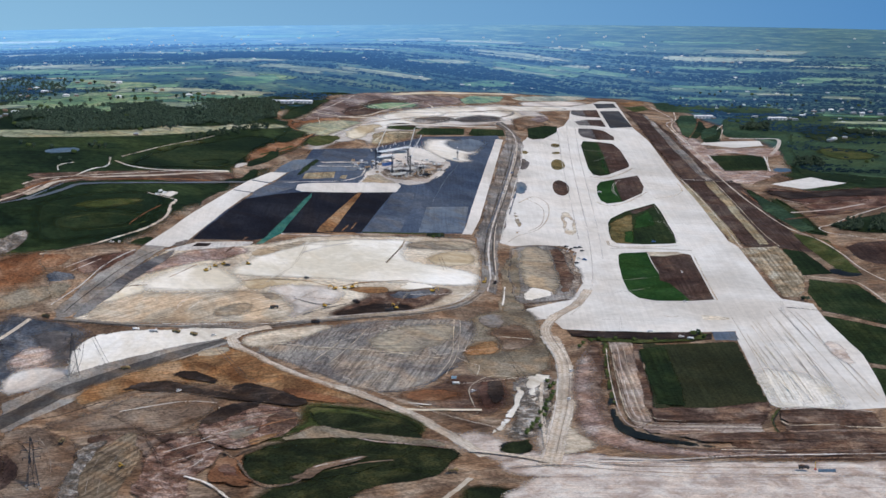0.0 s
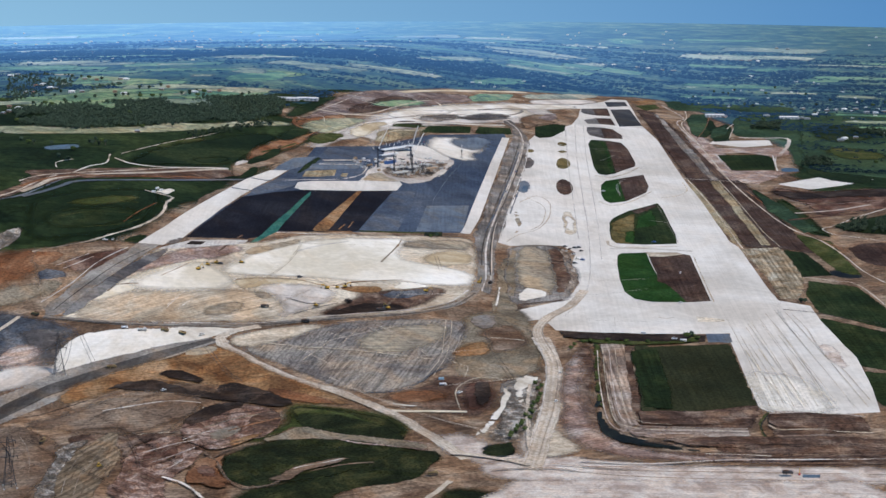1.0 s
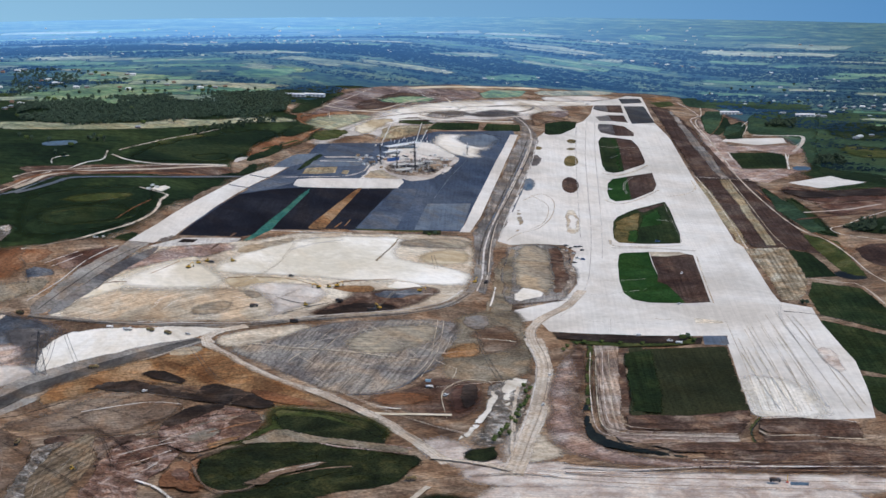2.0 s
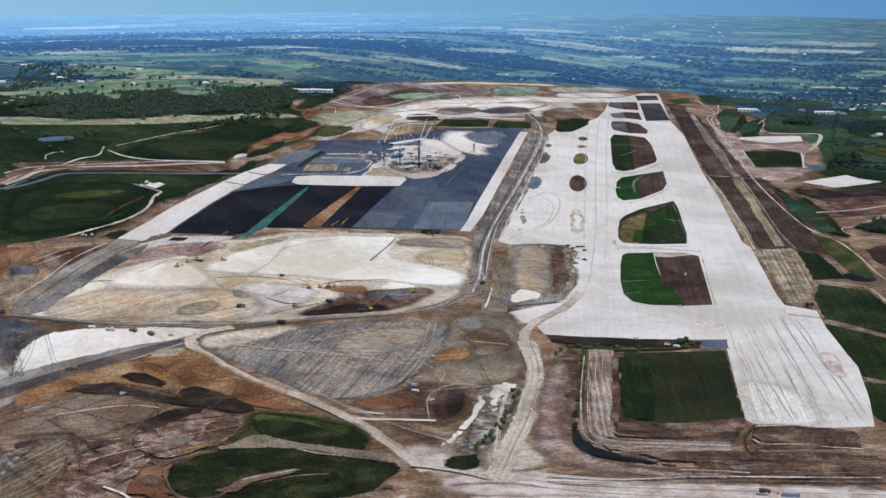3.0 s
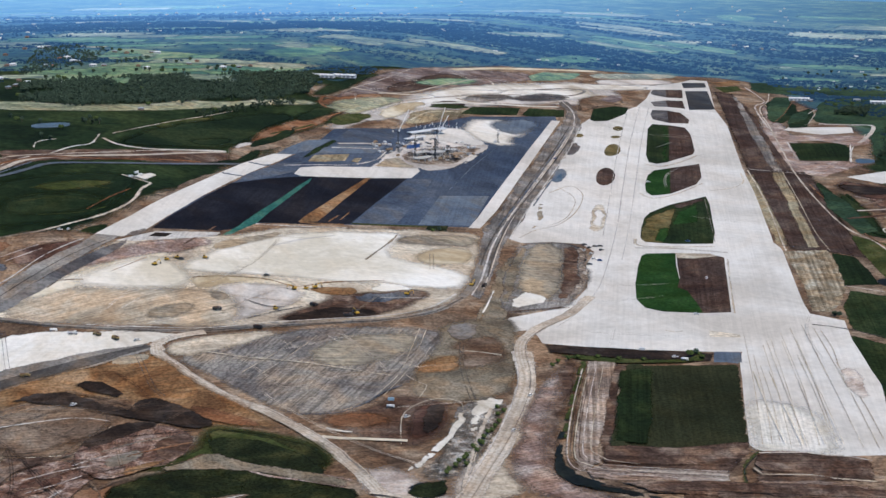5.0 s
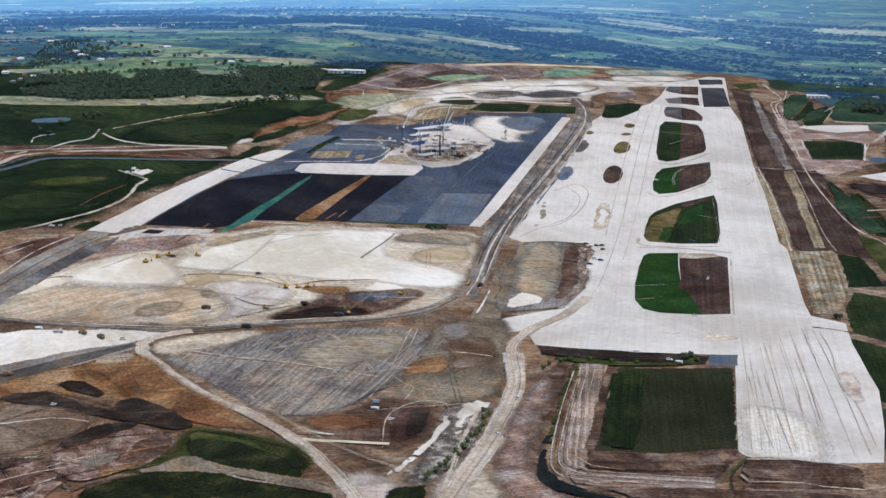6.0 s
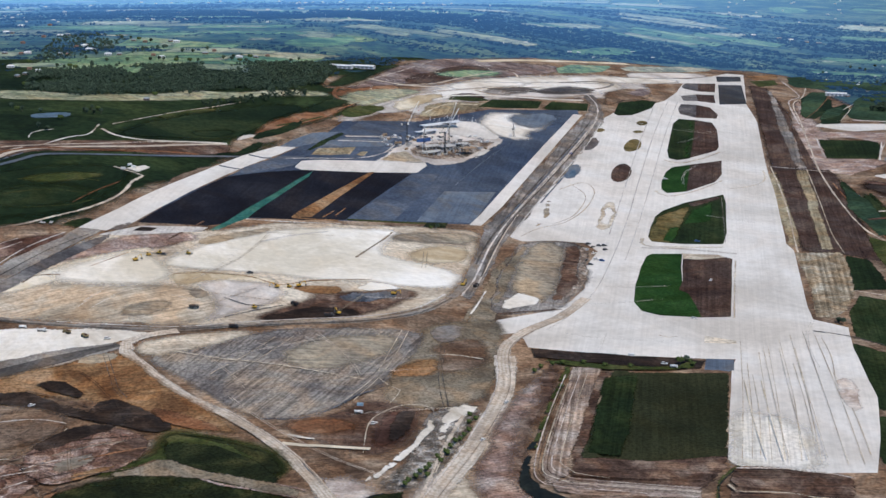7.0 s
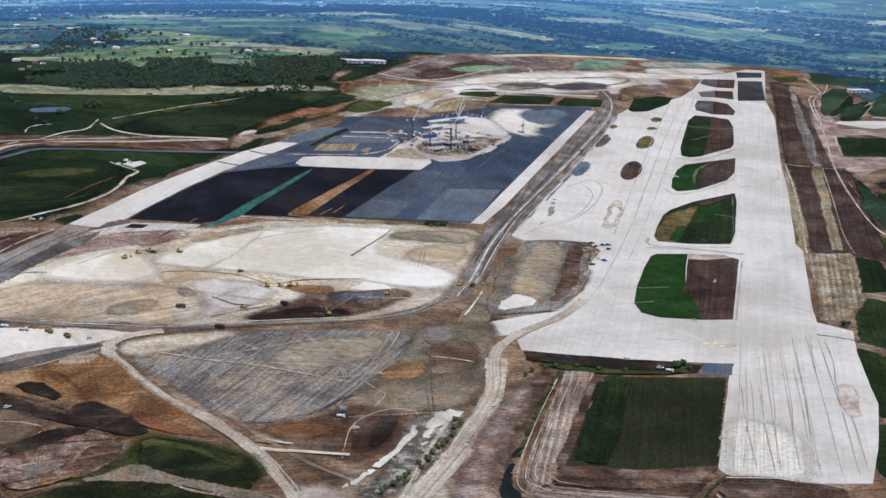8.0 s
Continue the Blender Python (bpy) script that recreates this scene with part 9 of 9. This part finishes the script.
sign = thing("barrier_post", "orange and white barrier post beside the gravel road", "barrier")
sign.matrix_basis = pose(-126, 36, height(-126, 36) + 0.5)
Solid().box(0, 0, 0, 0.9, 0.9, 0.35).part("base", red_paint, sign)
Solid().bar((0, 0, 0.3), (0, 0, 2.6), 0.12, 8).part("post", yellow_paint, sign)


# ------------------------------------------------ houses
def house(rows, wall, roof, size, label):
    root = thing("house", label, "house", "country houses")
    lx, ly, h = size
    Solid().box(0, 0, 0, lx, ly, h, 1.0, 0.01).part("wall", wall, root)
    s = Solid()
    s.hull([(-lx / 2 - 0.4, -ly / 2 - 0.4, h), (lx / 2 + 0.4, -ly / 2 - 0.4, h), (lx / 2 + 0.4, ly / 2 + 0.4, h), (-lx / 2 - 0.4, ly / 2 + 0.4, h)],
           [(-lx / 2 + ly * 0.35, -0.1, h + ly * 0.28), (lx / 2 - ly * 0.35, -0.1, h + ly * 0.28), (lx / 2 - ly * 0.35, 0.1, h + ly * 0.28), (-lx / 2 + ly * 0.35, 0.1, h + ly * 0.28)])
    s.part("roof", roof, root)
    for i in range(3):
        for y in (-ly / 2 - 0.03, ly / 2 + 0.03):
            Solid().box(-lx * 0.3 + i * lx * 0.3, y, h * 0.35, lx * 0.12, 0.08, h * 0.4).part("window", glass, root)
    Solid().box(lx / 2 + 0.03, 0, 0, 0.08, 0.9, h * 0.75).part("door", bark, root)
    spread(root, rows, 0, 0.6)


house(HOUSES_WEST[0:38:3], tin_white, tin_white, (7, 4, 1.7), "white house with a pale metal roof among trees")
house(HOUSES_WEST[1:38:3], brick_wall, tin_grey, (5, 3.5, 1.6), "brick house with a grey roof among trees")
house(HOUSES_WEST[2:38:3], brick_wall, roof_tile, (4.5, 3.5, 1.6), "brick house with a brown tiled roof")
house(HOUSES_EAST[0:31:3], tin_white, tin_white, (7, 4.5, 1.8), "white farmhouse with a pale metal roof on pasture")
house(HOUSES_EAST[1:31:3], brick_wall, tin_grey, (6, 4, 1.7), "brick farmhouse with a grey metal roof on pasture")
house(HOUSES_EAST[2:31:3], tin_grey, tin_grey, (8, 4, 1.8), "grey farm building on pasture")


def shed(rows):
    root = thing("shed", "long low white metal shed beside the wood", "shed", "long sheds")
    Solid().box(0, 0, 0, 18, 5, 2.0, 1.0, 0.01).part("wall", tin_white, root)
    Solid().side([(-9.3, 2.0), (9.3, 2.0), (9.3, 2.2), (-9.3, 2.2)], -2.8, 2.8).part("eaves", tin_grey, root)
    Solid().hull([(-9.2, -2.7, 2.2), (9.2, -2.7, 2.2), (9.2, 2.7, 2.2), (-9.2, 2.7, 2.2)], [(-9.2, -0.1, 3.0), (9.2, -0.1, 3.0), (9.2, 0.1, 3.0), (-9.2, 0.1, 3.0)]).part("roof", tin_white, root)
    for i in range(5):
        Solid().box(-7 + i * 3.5, -2.53, 0, 2.0, 0.08, 1.6).part("door", tin_grey, root)
    spread(root, rows, 0, 0.8)


shed(SHEDS)


# ------------------------------------------------ trees
def tree(rows, wide, tall, leaf, seed, label, lift=0.0):
    rng = random.Random(seed)
    root = thing("tree", label, "tree", "single trees")
    t = Solid()
    p = Vector((0, 0, -0.2))
    for i in range(4):
        q = p + Vector((rng.uniform(-0.15, 0.15), rng.uniform(-0.15, 0.15), tall * 0.16))
        t.bar(p, q, 0.16 * (1 - i * 0.18), 6, 0.16 * (1 - (i + 1) * 0.18))
        p = q
    for i in range(5):
        a = rng.uniform(0, 2 * math.pi)
        b = Vector((0, 0, tall * rng.uniform(0.3, 0.55)))
        t.bar(b, b + Vector((math.cos(a) * wide * 0.6, math.sin(a) * wide * 0.6, tall * 0.25)), 0.07, 4, 0.02)
    t.part("trunk", bark, root)
    c = Solid()
    crown(c, 0, 0, tall * 0.65, wide, tall * 0.7, 34, rng)
    c.part("crown", leaf, root)
    spread(root, rows, lift)


lone = LONE_TREES + LONE_TREES_WEST
tree(lone[0::4], 1.1, 2.5, leaf_grey, 1, "grey green gum tree standing alone on pasture")
tree(lone[1::4], 1.25, 2.2, leaf_dark, 2, "dark round paddock tree")
tree(lone[2::4], 0.9, 2.8, leaf_grey, 3, "tall slender gum tree on pasture")
tree(lone[3::4], 1.4, 2.0, leaf_green, 4, "low spreading green tree")


def bush(rows):
    rng = random.Random(8)
    root = thing("bush", "low dark green bush on the bank", "bush", "bushes")
    c = Solid()
    crown(c, 0, 0, 0.5, 1.0, 1.2, 14, rng)
    c.part("foliage", leaf_green, root)
    Solid().bar((0, 0, -0.2), (0, 0, 0.5), 0.06, 5).part("stem", bark, root)
    spread(root, rows)


bush(BUSHES)


def wood(name, ring, spacing, wide, tall, leaf, seed, label):
    """A wood seen from afar: every tree a ragged crown over a stem."""
    rng = random.Random(seed)
    xs, ys = [p[0] for p in ring], [p[1] for p in ring]
    s = Solid()
    count = int((max(xs) - min(xs)) * (max(ys) - min(ys)) / spacing ** 2)
    for _ in range(count):
        x, y = rng.uniform(min(xs), max(xs)), rng.uniform(min(ys), max(ys))
        if not inside(x, y, ring) or noise.noise((x * 0.03, y * 0.03, seed)) < -0.45:
            continue
        z, k = height(x, y), rng.uniform(0.7, 1.25)
        s.bar((x, y, z - 0.2), (x, y, z + tall * k * 0.5), 0.1, 3)
        crown(s, x, y, z + tall * k * 0.62, wide * k, tall * k * 0.75, 9, rng)
    tagged(s.part(name, leaf, None), label, "wood", kind="stuff")


wood("woodland", WOOD_WEST, 2.2, 1.15, 2.7, leaf_grey, 21, "belt of grey green gum woodland")
wood("woodland", WOOD_DARK, 2.2, 1.2, 2.9, leaf_dark, 22, "dark dense woodland beside the site")
wood("woodland", WOOD_HEDGE, 3.2, 1.3, 3.0, leaf_dark, 23, "dark hedge of trees on pasture")
wood("woodland", WOOD_EAST, 2.4, 1.5, 3.6, leaf_dark, 24, "dark square copse on pasture")
wood("woodland", WOOD_EAST_LOW, 2.4, 1.5, 3.4, leaf_dark, 25, "dark copse beside the site")
wood("woodland", WOOD_POND, 2.4, 1.4, 2.8, leaf_dark, 26, "dark trees round a pond")
wood("woodland", WOOD_POND_FAR, 2.4, 1.4, 2.8, leaf_dark, 27, "dark trees round a pond")
for ring in WOOD_ROWS:
    wood("woodland", ring, 3.4, 0.9, 1.9, leaf_grey, 29, "row of dark trees between meadows")
wood("woodland", WOOD_EAST_ROW, 2.6, 1.4, 3.0, leaf_dark, 28, "row of dark trees on pasture")


def far_woods(name, near, far, count, size, leaf, seed, label, gate):
    """Belts of trees over the open land, thinning between them; gate sets how much of the land they cover."""
    rng = random.Random(seed)
    s = Solid()
    ox, oy = -100.0, -500.0
    boxes = [(min(p[0] for p in f), max(p[0] for p in f), min(p[1] for p in f), max(p[1] for p in f), f) for f in OPEN_FIELDS]
    for _ in range(count):
        a = radians(rng.uniform(-12, 42))
        r = 1 / rng.uniform(1 / far, 1 / near)
        x, y = ox - r * math.sin(a), oy + r * math.cos(a)
        u, v = x * math.cos(a) + y * math.sin(a), r  # across and along the line of sight
        belt = noise.noise((u * 0.006, v * 0.016, seed)) + 0.7 * noise.noise((u * 0.02, v * 0.05, seed + 3)) + 0.3 * noise.noise((u * 0.07, v * 0.12, seed + 5))
        if belt < gate + rng.uniform(-0.12, 0.12) and rng.random() > 0.02 or inside(x, y, SITE_OUTLINE):
            continue
        if any(x0 < x < x1 and y0 < y < y1 and inside(x, y, ring) for x0, x1, y0, y1, ring in boxes) and rng.random() > 0.03:
            continue
        z, k = height(x, y) + 0.1, size * rng.uniform(0.6, 1.25)
        for i in range(3):
            e = (i - 1) * k * 1.1
            clump(s, x + e * math.cos(a) + rng.uniform(-k, k) * 0.4, y + e * math.sin(a) + rng.uniform(-k, k), z + k * rng.uniform(0.4, 0.9), k * rng.uniform(0.6, 1.0), rng)
    tagged(s.part(name, leaf, None), label, "wood", kind="stuff")


def far_paddocks(count, seed):
    """Cleared paddocks between the tree belts of the far land."""
    rng = random.Random(seed)
    made = 0
    while made < count:
        a, r = radians(rng.uniform(-11, 42)), 1 / rng.uniform(1 / 2450, 1 / 1120)
        x, y = -100 - r * math.sin(a), -500 + r * math.cos(a)
        if inside(x, y, SITE_OUTLINE) or inside(x + 40, y - 40, SITE_OUTLINE):
            continue
        if a < 0.15 and rng.random() < 0.6:  # mostly forest to the east
            continue
        k = (r / 1300) ** 2
        w, d, t = rng.uniform(8, 42) * k ** 0.5, rng.uniform(4, 18) * k, a + rng.uniform(-0.06, 0.06)
        ring = [(x + u * w * math.cos(t) - v * d * math.sin(t), y + u * w * math.sin(t) + v * d * math.cos(t))
                for u, v in ((-1, -0.8), (-0.2, -1), (0.9, -0.9), (1.1, 0.5), (0.3, 1), (-0.9, 0.8))]
        straw = rng.random() < 0.4
        patch("field", ring, haze_straw if straw else haze_green, 4, False, 5,
              "straw coloured far paddock" if straw else "green far paddock")
        made += 1


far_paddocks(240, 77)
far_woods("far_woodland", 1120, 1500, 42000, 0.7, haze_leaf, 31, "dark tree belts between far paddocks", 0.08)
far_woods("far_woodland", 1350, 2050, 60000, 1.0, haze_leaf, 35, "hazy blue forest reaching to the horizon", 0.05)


def far_hamlets(count, seed):
    """White roofs scattered through the hazy distance."""
    rng = random.Random(seed)
    s = Solid()
    while len(s.v) < count * 8:
        a, r = radians(rng.uniform(-10, 42)), 1 / rng.uniform(1 / 2500, 1 / 1350)
        x, y = -100 - r * math.sin(a), -500 + r * math.cos(a)
        if inside(x, y, SITE_OUTLINE) or noise.noise((x * 0.004, y * 0.003, 7)) < 0.05:
            continue
        w = rng.uniform(0.6, 1.9)
        k = r / 1400
        z = height(x, y)
        ring = lambda f, h: [(x - w * f, y - 0.6 * k * f, z + h), (x + w * f, y - 0.6 * k * f, z + h), (x + w * f, y + 0.6 * k * f, z + h), (x - w * f, y + 0.6 * k * f, z + h)]
        s.hull(ring(1, 0), ring(0.85, 0.75 * k))
    tagged(s.part("far_roofs", tin_white, None), "pale roofs of far houses among trees", "houses", kind="stuff")


far_hamlets(300, 3)


# ------------------------------------------------ wheel tracks over the bare ground
def wheel_tracks(ring, count, material, seed, label, gauge=0.9, tread=0.2):
    """Pairs of wheel marks that wander over a stretch of ground."""
    rng = random.Random(seed)
    xs, ys = [p[0] for p in ring], [p[1] for p in ring]
    verts, faces, fade = [], [], []
    made = 0
    while made < count:
        x, y = rng.uniform(min(xs), max(xs)), rng.uniform(min(ys), max(ys))
        if not inside(x, y, ring):
            continue
        made += 1
        a, bend = rng.uniform(0, 2 * math.pi), rng.uniform(-0.03, 0.03)
        line = []
        for _ in range(rng.randint(12, 40)):
            line.append((x, y))
            x, y = x + 3 * math.cos(a), y + 3 * math.sin(a)
            a += bend + rng.uniform(-0.04, 0.04)
            if not inside(x, y, ring):
                break
        if len(line) < 4:
            continue
        for side in (-gauge / 2, gauge / 2):
            start = len(verts)
            for i, (px, py) in enumerate(line):
                p, q = line[max(0, i - 1)], line[min(len(line) - 1, i + 1)]
                d = math.hypot(q[0] - p[0], q[1] - p[1]) or 1
                nx, ny = -(q[1] - p[1]) / d, (q[0] - p[0]) / d
                z = lifted(px, py, 1 + layer_at(px, py))
                for k in (side - tread / 2, side + tread / 2):
                    verts.append((px + nx * k, py + ny * k, z))
                    fade.append(0.5 if 1 < i < len(line) - 2 else 0.2)
            for i in range(len(line) - 1):
                b = start + 2 * i
                faces.append((b, b + 1, b + 3, b + 2))
    ob = mesh_object("wheel_tracks", verts, faces, material, None, fade)
    tagged(ob, label, "tracks", kind="stuff")


wheel_tracks(FILL_GROUND, 5, grey_beige, 41, "wheel tracks over the pale fill")
wheel_tracks(FILL_GROUND, 5, white_sand, 42, "pale wheel tracks over the fill")
wheel_tracks(FORE_GROUND, 16, tan_earth, 43, "pale wheel tracks over brown earth")
wheel_tracks(FORE_GROUND, 14, dark_mud, 44, "dark wheel tracks over brown earth")
wheel_tracks(MID_GROUND, 12, road_beige, 45, "pale wheel tracks over the grey field")
wheel_tracks(PAVED_GROUND, 16, worn_white, 46, "faint wheel tracks on the pale pavement")
wheel_tracks(NORTH_GROUND, 20, white_sand, 47, "pale wheel tracks over the far works")
